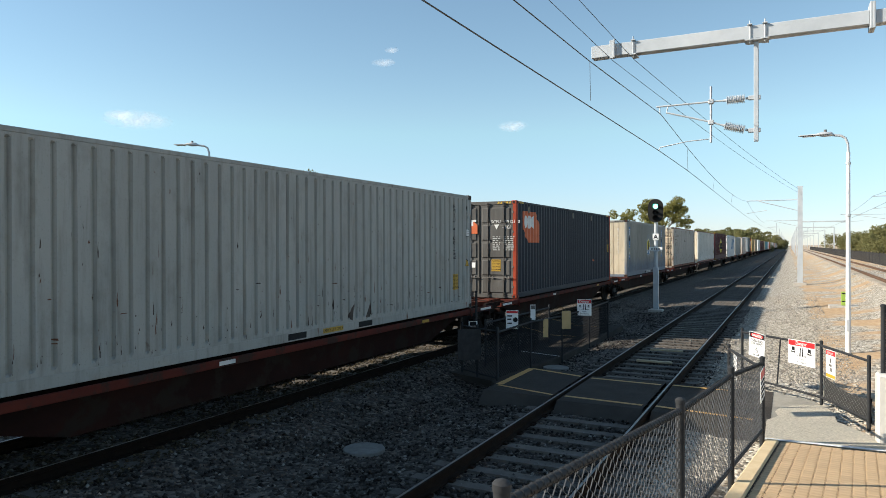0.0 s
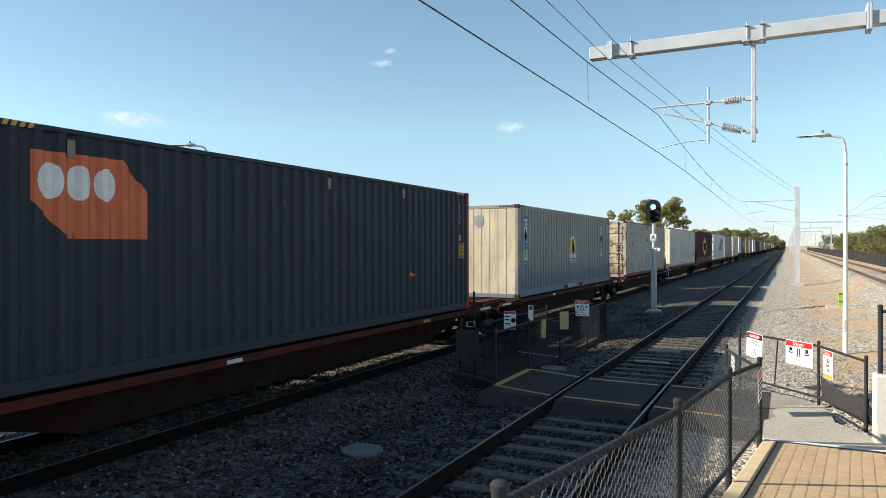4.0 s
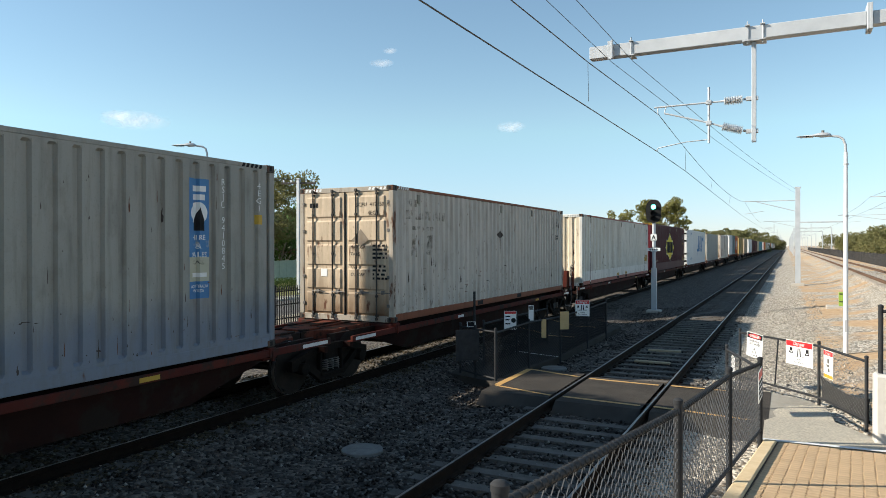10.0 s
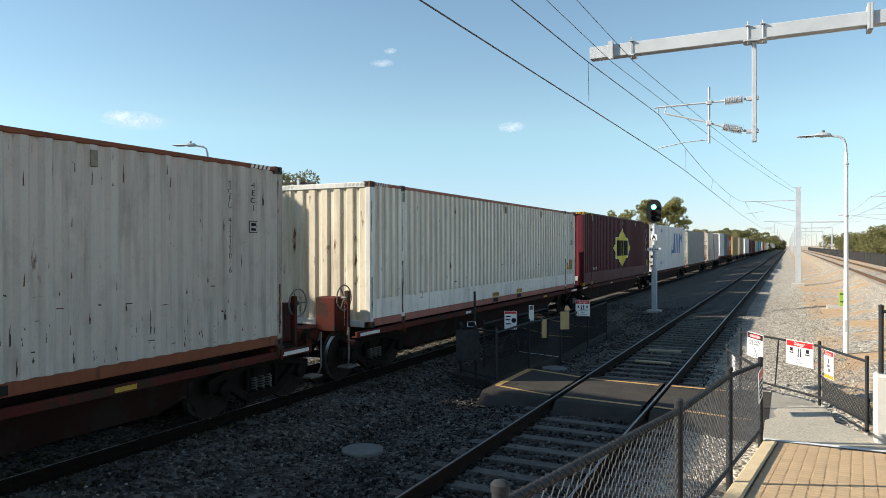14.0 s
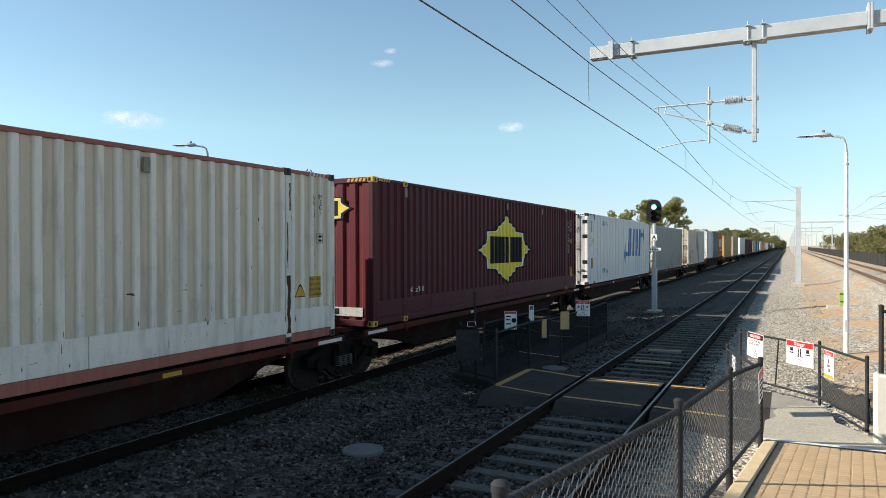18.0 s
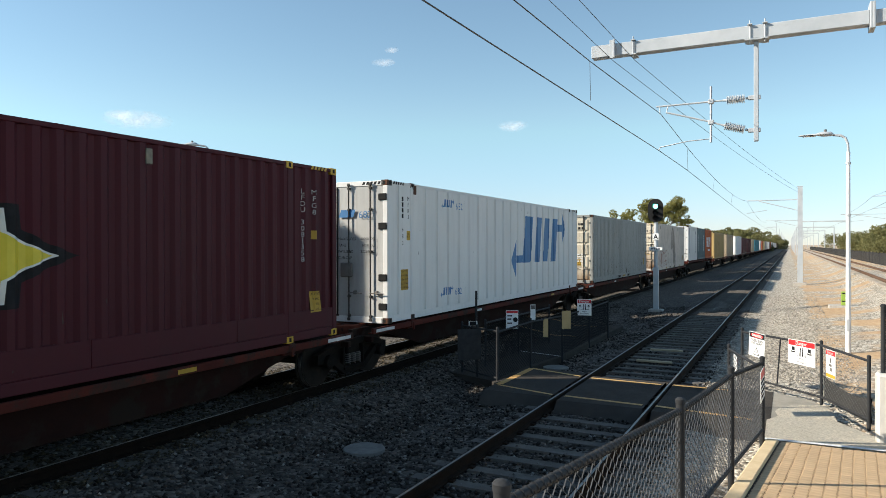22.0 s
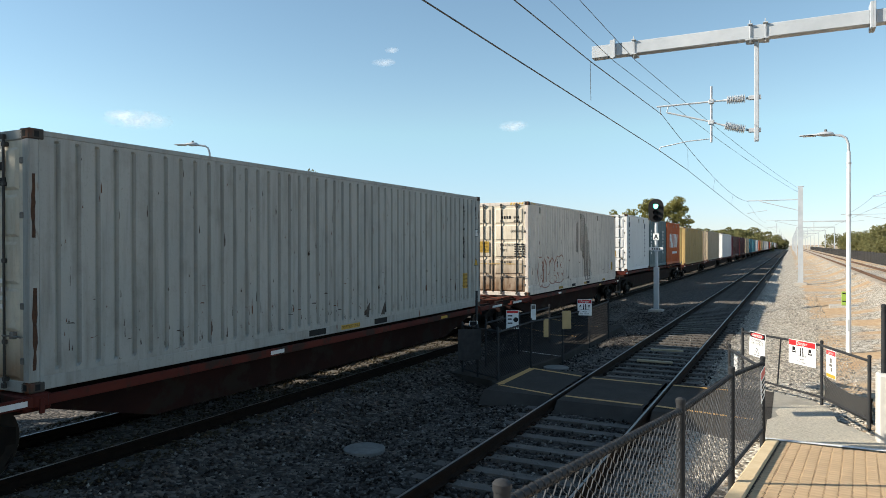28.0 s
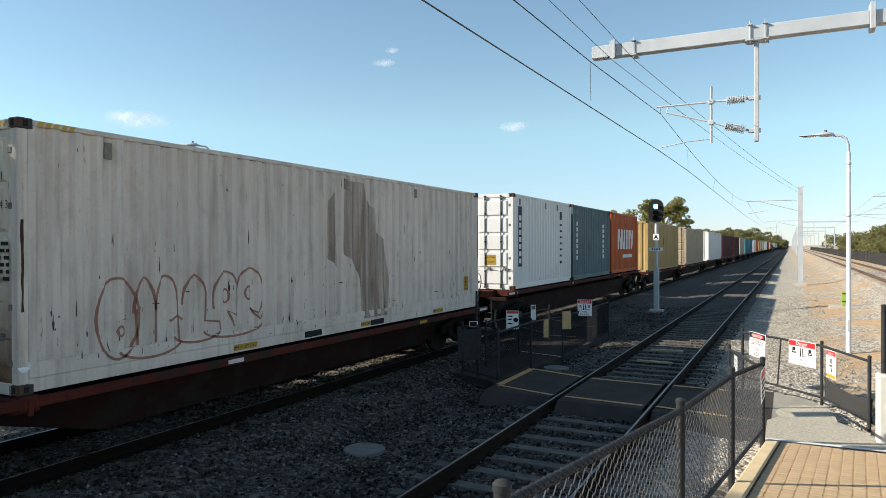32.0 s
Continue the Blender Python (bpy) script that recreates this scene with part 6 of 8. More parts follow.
def tree(label, x, y, z, h, spread, leaves, seed, trunk_r=0.14, fork=0.4, lean=(0.0, 0.0), clumps=26, per=75, size=0.13, low=0.42, bare=False, kinds="tree"):
    """A tapered trunk with limbs, and a crown of many leaves in clumps with gaps."""
    g = random.Random(seed)
    t = thing("tree", label, "tree", pose(x, y, z), group="trees")
    fk = Vector((lean[0] * h * fork, lean[1] * h * fork, h * fork))
    mid = fk * 0.5 + Vector((g.uniform(-.1, .1), g.uniform(-.1, .1), 0)) * h * 0.08
    part("trunk", MB().tube([(0, 0, -0.2), tuple(mid), tuple(fk)], [trunk_r * 1.25, trunk_r, trunk_r * 0.75], 9), BARK, t, smooth=True)
    tips = []
    limbs = MB()
    for i in range(7):
        a = i * 2 * math.pi / 7 + g.uniform(-.3, .3)
        out = spread * g.uniform(0.45, 0.95)
        end = Vector((fk.x + math.cos(a) * out, fk.y + math.sin(a) * out, h * g.uniform(low + 0.15, 0.93)))
        kn = fk.lerp(end, 0.5) + Vector((0, 0, h * 0.06))
        limbs.tube([tuple(fk), tuple(kn), tuple(end)], [trunk_r * 0.55, trunk_r * 0.33, trunk_r * 0.10], 6)
        tips += [kn, end]
        for q in range(3 if bare else 2):
            e2 = kn.lerp(end, g.uniform(0.2, 0.9)) + Vector((g.uniform(-1, 1), g.uniform(-1, 1), g.uniform(0, 1))) * spread * 0.35
            limbs.tube([tuple(kn), tuple(kn.lerp(e2, 0.5)), tuple(e2)], [trunk_r * 0.22, trunk_r * 0.14, trunk_r * 0.05], 5)
            tips.append(e2)
            if bare:
                for _ in range(4):
                    e3 = e2 + Vector((g.uniform(-1, 1), g.uniform(-1, 1), g.uniform(-0.1, 1))) * spread * 0.3
                    limbs.tube([tuple(kn.lerp(e2, 0.6)), tuple(e2.lerp(e3, 0.4)), tuple(e3)], [trunk_r * 0.10, trunk_r * 0.07, trunk_r * 0.03], 4)
    part("limbs", limbs.mesh("limbs", TWIG if bare else BARK, fix=False), None, t)
    if not bare:
        cl = []
        for i in range(clumps):
            tp = g.choice(tips)
            c = tp + Vector((g.gauss(0, 1), g.gauss(0, 1), g.gauss(0, 0.7))) * spread * 0.26
            c.z = min(max(c.z, h * low), h * 0.96)
            cl.append((c.x, c.y, c.z, spread * g.uniform(0.16, 0.36)))
        part("crown", leaf_cloud(cl, per, size, seed).mesh("crown", leaves, fix=False), None, t)
    return t


def tree_line(name, label, pts, leaves, seed, per=9, size=0.5):
    """Far woods as one mass of leaf clumps: rows of (x, y, foot, top, width)."""
    g = random.Random(seed)
    cl = []
    for x, y, z0, z1, w in pts:
        for _ in range(14):
            rr = (z1 - z0) * g.uniform(0.14, 0.28)
            cl.append((x + g.uniform(-w, w), y + g.uniform(-w, w), g.uniform(z0 + rr * 0.5, z1 - rr), rr))
    return solid(name, leaf_cloud(cl, per, size, seed, 0.8).mesh(name, leaves, fix=False), None, label, "trees", kind="stuff")


# ================= beyond the train: fence, road, houses =================
FX = -17.6
pal = thing("palisade_fence", "black steel palisade fence behind the train", "fence")
picket = MB().prism([(-0.021, -0.06), (0.021, -0.06), (0.021, 1.46), (0.0, 1.52), (-0.021, 1.46)], "x", -0.016, 0.016).mesh("picket", PALISADE)
y = 4.0
i = 0
rest = MB()
while y < 60:
    if i % 20 == 0:
        part("fence_post", MB().box(-0.04, 0.04, -0.04, 0.04, -0.2, 1.60, 0.008), PALISADE, pal, m=pose(FX, y, -0.4))
    elif y < 34:
        part("picket", picket, None, pal, m=pose(FX, y, -0.38))
    else:
        rest.box(FX - 0.012, FX + 0.012, y - 0.016, y + 0.016, -0.44, 1.12)
    y += 0.14
    i += 1
tagged(part("picket_row", rest, PALISADE, pal), kind="stuff")
for z in (-0.12, 0.42, 0.95):
    part("fence_rail", MB().box(FX + 0.013, FX + 0.05, 4.0, 60, z - 0.02, z + 0.02, 0.004), PALISADE, pal)
ROAD = mat("grey_road_asphalt", (0.085, 0.084, 0.08), (0.13, 0.128, 0.12), 0.8, 0.9, 0, 0.4, 90)
GRASS = mat("dry_grass", (0.10, 0.115, 0.03), (0.22, 0.21, 0.07), 0.9, 0.95, 0, 0.8, 60, wear=(0.30, 0.24, 0.12), wear_at=0.6, wear_scale=0.5)
DIRT = mat("pale_verge_dirt", (0.22, 0.19, 0.15), (0.34, 0.29, 0.22), 1.0, 0.95, 0, 0.4, 40)


def strip(name, label, category, x0, x1, z, material, thick=0.06):
    return solid(name, MB().box(x0, x1, -60, 260, z - thick, z), material, label, category, kind="structure")


strip("verge", "pale dirt verge behind the black fence", "verge", -20.2, -17.8, -0.392, DIRT)
strip("road", "grey asphalt suburban road", "road", -25.6, -20.2, -0.385, ROAD)
strip("footpath", "pale concrete footpath beyond the road", "footpath", -27.2, -25.9, -0.30, CONCRETE, 0.12)
solid("kerb", MB().box(-25.9, -25.6, -60, 260, -0.5, -0.29, 0.03), CONCRETE, "pale concrete road kerb", "kerb", kind="structure")
strip("lawn", "patchy dry grass in front of the hedge", "lawn", -60, -27.2, -0.33, GRASS, 0.1)
hr = random.Random(2)
hedge = solid("hedge", leaf_cloud([(-31.85 + qx + hr.uniform(-.06, .06), yy_, -0.33 + qz + hr.uniform(-.05, .05), 0.23) for yy_ in np.arange(14, 46, 0.24) for qx in (-0.25, 0.2) for qz in (0.1, 0.36, 0.62)], 330, 0.04, 3, 0.9).mesh("hedge", HEDGE, fix=False), None, "low clipped green hedge along the road", "hedge", kind="stuff")

# truck
TW = coat("white_truck_paint", (0.74, 0.75, 0.76), dirt=0.05, rust=0.85)
NAVY = mat("navy_stripe", (0.02, 0.03, 0.06), (0.03, 0.045, 0.08), 4, 0.4)
GLASS_D = mat("dark_window_glass", (0.03, 0.04, 0.045), (0.05, 0.06, 0.065), 3, 0.08)
truck = thing("box_truck", "white box truck parked beyond the hedge", "truck", pose(-42.5, 28.35, -0.36, 0, 0, 17))
part("cargo_box", MB().box(-2.35, 0, 0, 6.1, 0.72, 3.2, 0.03), TW, truck)
for sx in (-1.1, -0.0):
    part("rear_door", MB().box(sx - 1.08, sx - 0.04, -0.03, -0.001, 0.80, 3.05, 0.01), TW, truck)
for sx in (-1.22, -1.02):
    part("door_bar", MB().tube([(sx, -0.05, 0.8), (sx, -0.05, 3.05)], 0.02, 6), DOOR_STEEL, truck)
for z in (1.1, 1.6, 2.2, 2.8):
    part("door_hinge", MB().box(-0.14, 0.01, -0.05, 0.0, z, z + 0.08, 0.01), DOOR_STEEL, truck)
part("side_stripe", MB().box(-0.001, 0.004, 0.3, 1.0, 1.02, 1.16).box(-0.001, 0.004, 1.6, 5.85, 1.02, 1.18), NAVY, truck)
part("side_logo", MB().box(-0.001, 0.004, 1.7, 2.3, 1.5, 1.62).box(-0.001, 0.004, 2.3, 2.4, 1.5, 1.75), mat("teal_print", (0.1, 0.3, 0.35)), truck)
# black boxes added to stand in for the dark shade beneath the cargo box
part("side_skirt", MB().box(-2.05, -0.12, 1.75, 6.05, 0.3, 0.70, 0.03).box(-2.05, -0.12, 0.15, 0.6, 0.34, 0.70, 0.02), BLACK, truck)
part("wheel_arch", MB().prism([(6.4, 0.5), (6.47, 0.82), (6.75, 0.97), (7.15, 0.97), (7.43, 0.82), (7.5, 0.5)], "x", -0.099, -0.09), BLACK, truck)
part("side_mirror", MB().box(0.0, 0.16, 7.6, 7.75, 1.45, 1.95, 0.03), BLACK, truck)
part("stripe_hook", MB().box(-0.001, 0.004, 5.7, 5.85, 1.18, 1.75).box(-0.001, 0.004, 5.85, 6.07, 1.62, 1.80), NAVY, truck)
part("chassis", MB().box(-1.9, -0.3, 0.1, 7.4, 0.45, 0.72, 0.02), IRON, truck)
part("cab", MB().prism([(6.2, 0.55), (7.85, 0.55), (7.9, 1.25), (7.65, 2.1), (7.25, 2.22), (6.25, 2.22)], "x", -2.1, -0.1), TW, truck)
part("cab_window", MB().prism([(6.6, 1.35), (7.55, 1.35), (7.4, 1.98), (6.6, 1.98)], "x", -0.099, -0.094), GLASS_D, truck)
part("bumper", MB().box(-2.1, -0.1, 7.75, 7.95, 0.4, 0.62, 0.03), IRON, truck)
part("rear_bumper", MB().box(-2.1, -0.1, -0.05, 0.1, 0.42, 0.6, 0.02), IRON, truck)
for yy_ in (1.1, 6.95):
    for xx in (-2.1, -0.3):
        w = part("wheel", MB().lathe((xx - 0.12, yy_, 0.42), (1, 0, 0), [(0, 0.3), (0.02, 0.40), (0.22, 0.40), (0.24, 0.3)], 18), BLACK, truck, smooth=True)
        part("rim", MB().lathe((xx - 0.13, yy_, 0.42), (1, 0, 0), [(0, 0.2), (0.27, 0.2)], 14), DOOR_STEEL, w)

# houses
ROOF = mat("red_brown_roof_sheet", (0.17, 0.045, 0.04), (0.24, 0.075, 0.065), 1.0, 0.6, 0, 0.2, 30)
ROOF2 = mat("faded_pink_roof_sheet", (0.30, 0.10, 0.085), (0.38, 0.14, 0.12), 1.0, 0.6, 0, 0.2, 30)
WALLC = mat("cream_house_wall", (0.58, 0.54, 0.46), (0.66, 0.62, 0.54), 2.0, 0.85, 0, 0.2, 30)


def hip_roof(parent, x0, x1, y0, y1, ze, zr, material, hip=3.0, over=0.5):
    x0, x1, y0, y1 = x0 - over, x1 + over, y0 - over, y1 + over
    xm = (x0 + x1) / 2
    mb = MB().add([(x0, y0, ze), (x1, y0, ze), (x1, y1, ze), (x0, y1, ze), (xm, y0 + hip, zr), (xm, y1 - hip, zr)],
                  [(0, 1, 4), (1, 2, 5, 4), (2, 3, 5), (3, 0, 4, 5), (0, 3, 2, 1)])
    part("roof", mb, material, parent)
    part("gutter", MB().box(x1 - 0.02, x1 + 0.1, y0, y1, ze - 0.12, ze + 0.02, 0.02), material, parent)
    part("ridge_cap", MB().tube([(xm, y0 + hip, zr + 0.02), (xm, y1 - hip, zr + 0.02)], 0.09, 6), material, parent)


def window(parent, x, y0, y1, z0, z1):
    w = part("window", MB().box(x - 0.05, x + 0.03, y0, y1, z0, z1, 0.01), WHITE, parent)
    part("pane", MB().box(x + 0.03, x + 0.036, y0 + 0.06, (y0 + y1) / 2 - 0.03, z0 + 0.06, z1 - 0.06), GLASS_D, w)
    part("pane", MB().box(x + 0.03, x + 0.036, (y0 + y1) / 2 + 0.03, y1 - 0.06, z0 + 0.06, z1 - 0.06), GLASS_D, w)


house = thing("house", "cream house with a red-brown sheet roof behind the hedge", "house")
part("wall", MB().box(-62, -52, 18, 43.0, -0.4, 2.72), WALLC, house)
hip_roof(house, -62, -52, 18, 43.0, 2.72, 4.5, ROOF, 3.4)
part("wing_wall", MB().box(-58, -50, 35.5, 43.7, -0.4, 2.70), WALLC, house)
hip_roof(house, -58, -50, 35.5, 43.7, 2.70, 3.9, ROOF2, 4.0, 0.4)
for y0 in (22, 27):
    window(house, -52, y0, y0 + 1.7, 0.7, 1.9)
window(house, -50, 42.35, 43.35, 0.85, 1.9)
part("carport_roof", MB().box(-50.0, -47.0, 36.0, 40.2, 1.75, 2.30, 0.05), ROOF, house)
for y0 in (36.2, 40.0):
    part("carport_post", MB().box(-47.25, -47.1, y0 - 0.06, y0 + 0.06, -0.4, 1.75), WHITE, house)
house2 = thing("house", "pale green weatherboard house with a red fascia beyond the road", "house")
MINT = mat("pale_green_sheet", (0.46, 0.53, 0.41), (0.56, 0.63, 0.50), 3.0, 0.7)
part("wall", MB().box(-52, -44, 50, 66, -0.4, 2.5), WALLC, house2)
part("fascia", MB().box(-43.7, -43.4, 49.5, 66.5, 1.95, 2.55, 0.03), ROOF2, house2)
part("roof", MB().prism([(-43.4, 2.5), (-48, 3.6), (-52.5, 2.5)], "y", 49.5, 66.5), coat("pale_roof_sheet", (0.45, 0.45, 0.40)), house2)
yard = thing("sheet_fence", "pale green ribbed sheet fence in front of the house", "fence")
for k in range(44):
    part("fence_sheet", MB().box(-40.06 + 0.02 * (k % 2), -40.0 + 0.02 * (k % 2), 34.0 + k * 0.45, 34.0 + (k + 1) * 0.45, -0.4, 1.45, 0.004), MINT, yard)

# what stands in the yard beside the house
TARP = mat("dark_grey_tarpaulin", (0.035, 0.038, 0.038), (0.06, 0.064, 0.062), 2.0, 0.8, 0, 0.3, 12)
trailer = thing("covered_trailer", "trailer under a dark grey tarpaulin in the yard", "trailer", pose(-39.2, 33.4, -0.36))
part("tarpaulin", MB().prism([(0.0, 0.25), (0.0, 1.5), (0.55, 1.86), (1.2, 1.82), (2.3, 0.95), (2.3, 0.25)], "x", -1.7, 0.0), TARP, trailer)
part("trailer_bed", MB().box(-1.65, -0.05, 0.1, 2.2, 0.3, 0.42, 0.02), IRON, trailer)
for yy_ in (0.6, 1.6):
    part("wheel", MB().lathe((-0.22, yy_, 0.30), (1, 0, 0), [(0, 0.2), (0.02, 0.30), (0.18, 0.30), (0.2, 0.2)], 16), BLACK, trailer, smooth=True)
wbin = thing("wheelie_bin", "dark green wheelie bin with a yellow lid", "bin", pose(-37.4, 32.7, -0.36))
part("bin_body", MB().prism([(0.06, 0.0), (0.54, 0.0), (0.6, 0.95), (0.0, 0.95)], "x", -0.6, 0.0), coat("dark_green_plastic", (0.02, 0.04, 0.03), rust=0.9), wbin)
part("bin_lid", MB().prism([(-0.04, 0.95), (0.64, 0.95), (0.62, 1.03), (0.3, 1.08), (-0.02, 1.03)], "x", -0.64, 0.04), coat("yellow_plastic", (0.55, 0.38, 0.03), rust=0.9), wbin)
psign = thing("street_sign", "small white street sign on a grey post before the hedge", "sign", pose(-30.9, 25.35, -0.34))
part("sign_post", MB().tube([(0, 0, -0.1), (0, 0, 2.35)], 0.03, 8), STEEL, psign, smooth=True)
part("sign_plate", MB().box(-0.14, 0.14, -0.045, -0.033, 1.80, 2.32, 0.004), WHITE, psign, m=pose(0, 0, 0, 0, 0, 50))
part("sign_bars", MB().box(-0.09, 0.09, -0.049, -0.046, 2.18, 2.25).box(-0.09, 0.09, -0.049, -0.046, 2.04, 2.09).box(-0.09, 0.09, -0.049, -0.046, 1.94, 1.99), coat("faded_green_print", (0.2, 0.28, 0.22)), psign, m=pose(0, 0, 0, 0, 0, 50))

# pole and wires
ppole = thing("power_pole", "steel and concrete power pole with a crossarm beyond the road", "power pole", pose(-28.6, 36.2, -0.35))
part("pole", MB().box(-0.12, 0.12, -0.1, 0.1, -0.2, 7.5, 0.02), STEEL, ppole)
part("crossarm", MB().box(-1.15, 1.15, -0.06, 0.06, 7.12, 7.24, 0.01), TWIG, ppole, m=pose(0, 0, 0, 0, 0, 22))
for k in (-1.0, -0.5, 0.5, 1.0):
    part("insulator", MB().lathe((k * 0.927, k * 0.375, 7.24), (0, 0, 1), [(0, 0.03), (0.05, 0.06), (0.12, 0.05), (0.16, 0.02)], 8), PORCELAIN, ppole)
for k in (-1.0, 0.5, 1.0):
    wire("power_line", "thin power line beyond the road", sag((-28.6 + k * 0.927, 36.2 + k * 0.375, 7.0), (-34 + k, -6, 7.6), 0.55), 0.012)

# trees that the gaps in the train show
tree("leaning gum tree with a pale trunk beyond the fence", -28.8, 30.2, -0.35, 7.6, 2.7, GUM, 3, 0.13, 0.46, (-0.38, -0.1), 70, 150, 0.065, 0.40)
for k, (x, y, h, s) in enumerate(((-41, 45.5, 6.2, 2.8), (-42, 50.5, 6.8, 3.0), (-43, 56, 6.4, 3.0), (-44, 61, 6.8, 3.0))):
    tree("dense dark tree in the garden beyond the road", x, y, -0.35, h, s, GREEN if k % 2 else OLIVE, 70 + k, 0.2, 0.3, clumps=75, per=48, size=0.15, low=0.12)
tree("grey-green gum tree beyond the road", -36, 41, -0.35, 8.6, 3.4, OLIVE, 4, 0.2, 0.35, clumps=70, per=90, size=0.10, low=0.25)
tree("bare leafless tree beyond the road", -38, 53, -0.35, 9.0, 3.6, TWIG, 6, 0.2, 0.35, bare=True)
tree("dark green tree beyond the road", -34, 50, -0.35, 6.0, 2.6, GREEN, 9, 0.18, 0.3, clumps=26, per=70, size=0.14, low=0.2)
for k, (x, y, h, s, mt) in enumerate([(-70, 37, 9.2, 4.4, GREEN), (-71, 44, 9.6, 4.2, GREEN), (-72, 50, 9.4, 3.6, GREEN), (-66, 53, 7.6, 2.6, PLUM), (-62, 55.5, 8.6, 3.4, OLIVE), (-80, 38, 9.5, 5, GREEN), (-68, 28, 8.0, 4.0, GREEN)]):
    tree("leafy tree behind the red-roofed house" if mt is GREEN else "brown-leaved tree behind the house", x, y, -0.35, h, s, mt, 20 + k, 0.25, 0.3, clumps=84, per=90, size=0.13, low=0.14)
# trees to the left of the view, whose shade falls on the train
tree("tall gum tree standing by the fence", -19.6, -0.5, -0.4, 12.6, 2.9, GUM, 41, 0.2, 0.4, clumps=92, per=200, size=0.11, low=0.42)
tree("tall gum tree standing by the fence", -20.8, -3.2, -0.4, 13.8, 3.1, GUM, 42, 0.22, 0.4, clumps=125, per=190, size=0.11, low=0.34)
tree("tall gum tree standing by the fence", -21.4, -9.2, -0.4, 12.8, 3.8, GUM, 43, 0.22, 0.4, clumps=110, per=110, size=0.13, low=0.24)
tree("small gum tree standing by the fence", -19.4, 3.3, -0.4, 11.2, 1.9, GUM, 45, 0.16, 0.45, clumps=30, per=230, size=0.10, low=0.55)
tree("broad shade tree beside the road", -35.2, 13.4, -0.35, 7.4, 2.7, GREEN, 44, 0.2, 0.35, clumps=40, per=70, size=0.13, low=0.35)
tree("broad shade tree beside the road", -29.8, 8.2, -0.35, 7.6, 3.2, GREEN, 46, 0.2, 0.35, clumps=60, per=70, size=0.13, low=0.35)
stob = thing("power_pole", "broad steel and concrete power pole by the fence", "power pole", pose(-18.2, 6.4, -0.4))
part("pole", MB().prism([(-0.22, -0.2), (0.22, -0.2), (0.16, 10.0), (-0.16, 10.0)], "x", -0.08, 0.08), CONCRETE, stob)
for sx in (-0.09, 0.08):
    part("pole_channel", MB().prism([(-0.24, -0.2), (0.24, -0.2), (0.18, 10.05), (-0.18, 10.05)], "x", sx, sx + 0.012), STEEL, stob)
# the tall gum far down the line
gum = thing("tree", "tall gum tree with separate leafy heads beyond the train", "tree", pose(-24.9, 148, -0.4), group="trees")
part("trunk", MB().tube([(0, 0, -0.2), (0.3, 0, 4.0), (0.0, 0, 7.0)], [0.5, 0.4, 0.3], 9), BARK, gum, smooth=True)
heads = ((-4.6, 8.4, 1.7), (-4.3, 7.0, 1.2), (-0.9, 9.2, 1.9), (0.2, 10.4, 1.6), (0.9, 8.2, 1.8), (-0.4, 7.0, 1.6), (4.4, 10.3, 1.9), (5.4, 9.3, 1.6), (3.4, 9.0, 1.3), (4.8, 7.3, 1.5), (6.3, 6.8, 1.2), (2.6, 6.6, 1.2))
heads = [(hx * 1.28 - (2.2 if hx > 2 else 0.6), hz + 0.7, hr_ * 1.12) for hx, hz, hr_ in heads]
limbs = MB()
for hx, hz, hr_ in heads:
    limbs.tube([(0, 0, 5.5), (hx * 0.5, 0.2, 6.2), (hx, 0, hz)], [0.22, 0.15, 0.05], 6)
part("limbs", limbs, BARK, gum)
gh = random.Random(77)
clump_list = []
for hx, hz, hr_ in heads:
    for _ in range(14):
        clump_list.append((hx + gh.gauss(0, 0.5) * hr_, gh.gauss(0, 0.5) * hr_, hz + gh.gauss(0.1, 0.38) * hr_, hr_ * gh.uniform(0.28, 0.5)))
part("crown", leaf_cloud(clump_list, 75, 0.16, 51, 0.8).mesh("crown", YELLOWISH, fix=False), None, gum)
tree_line("trees_far_left", "dark green trees far down the line", [(-14 - k * 3.2, 330 + k * 5 + (k % 3) * 20, -0.5, 9 + (k * 37 % 5), 6) for k in range(12)] + [(-10 - k * 4, 520 + 20 * k, -0.5, 11, 8) for k in range(8)], OLIVE, 61, 14, 0.42)
tree_line("trees_far_right", "dense green scrub behind the dark mesh fence", [(14 + (k * 29 % 17), 50 + k * 4.2, 0.8, 5.0 + (k * 13 % 7) * 0.33, 3.4) for k in range(54)], OLIVE, 62, 46, 0.17)
tree_line("trees_far_right_back", "dense green scrub behind the dark mesh fence", [(30 + (k * 31 % 40), 90 + k * 9, 0.8, 8 + (k * 11 % 5) * 0.6, 6) for k in range(34)], GREEN, 63, 16, 0.34)

# dark fence along the raised track
rf = thing("mesh_fence", "dark mesh fence along the raised track", "fence")
DARKMESH = mat("dark_fence_cloth", (0.03, 0.028, 0.026), (0.055, 0.05, 0.046), 4, 0.9)
panel = MB().box(-0.015, 0.015, 0.05, 2.95, 1.80, 1.86).box(-0.015, 0.015, 0.05, 2.95, 0.70, 0.76)
for q in range(20):
    panel.box(-0.022, 0.008, 0.08 + q * 0.145, 0.155 + q * 0.145, 0.6, 1.92)
panel_mesh = panel.mesh("fence_panel", DARKMESH)
k = 20.0
while k < 320:
    part("fence_post", MB().box(7.66, 7.74, k - 0.04, k + 0.04, 0.4, 2.02), FENCE, rf)
    part("fence_panel", panel_mesh, None, rf, m=pose(7.7, k, 0))
    k += 3.0
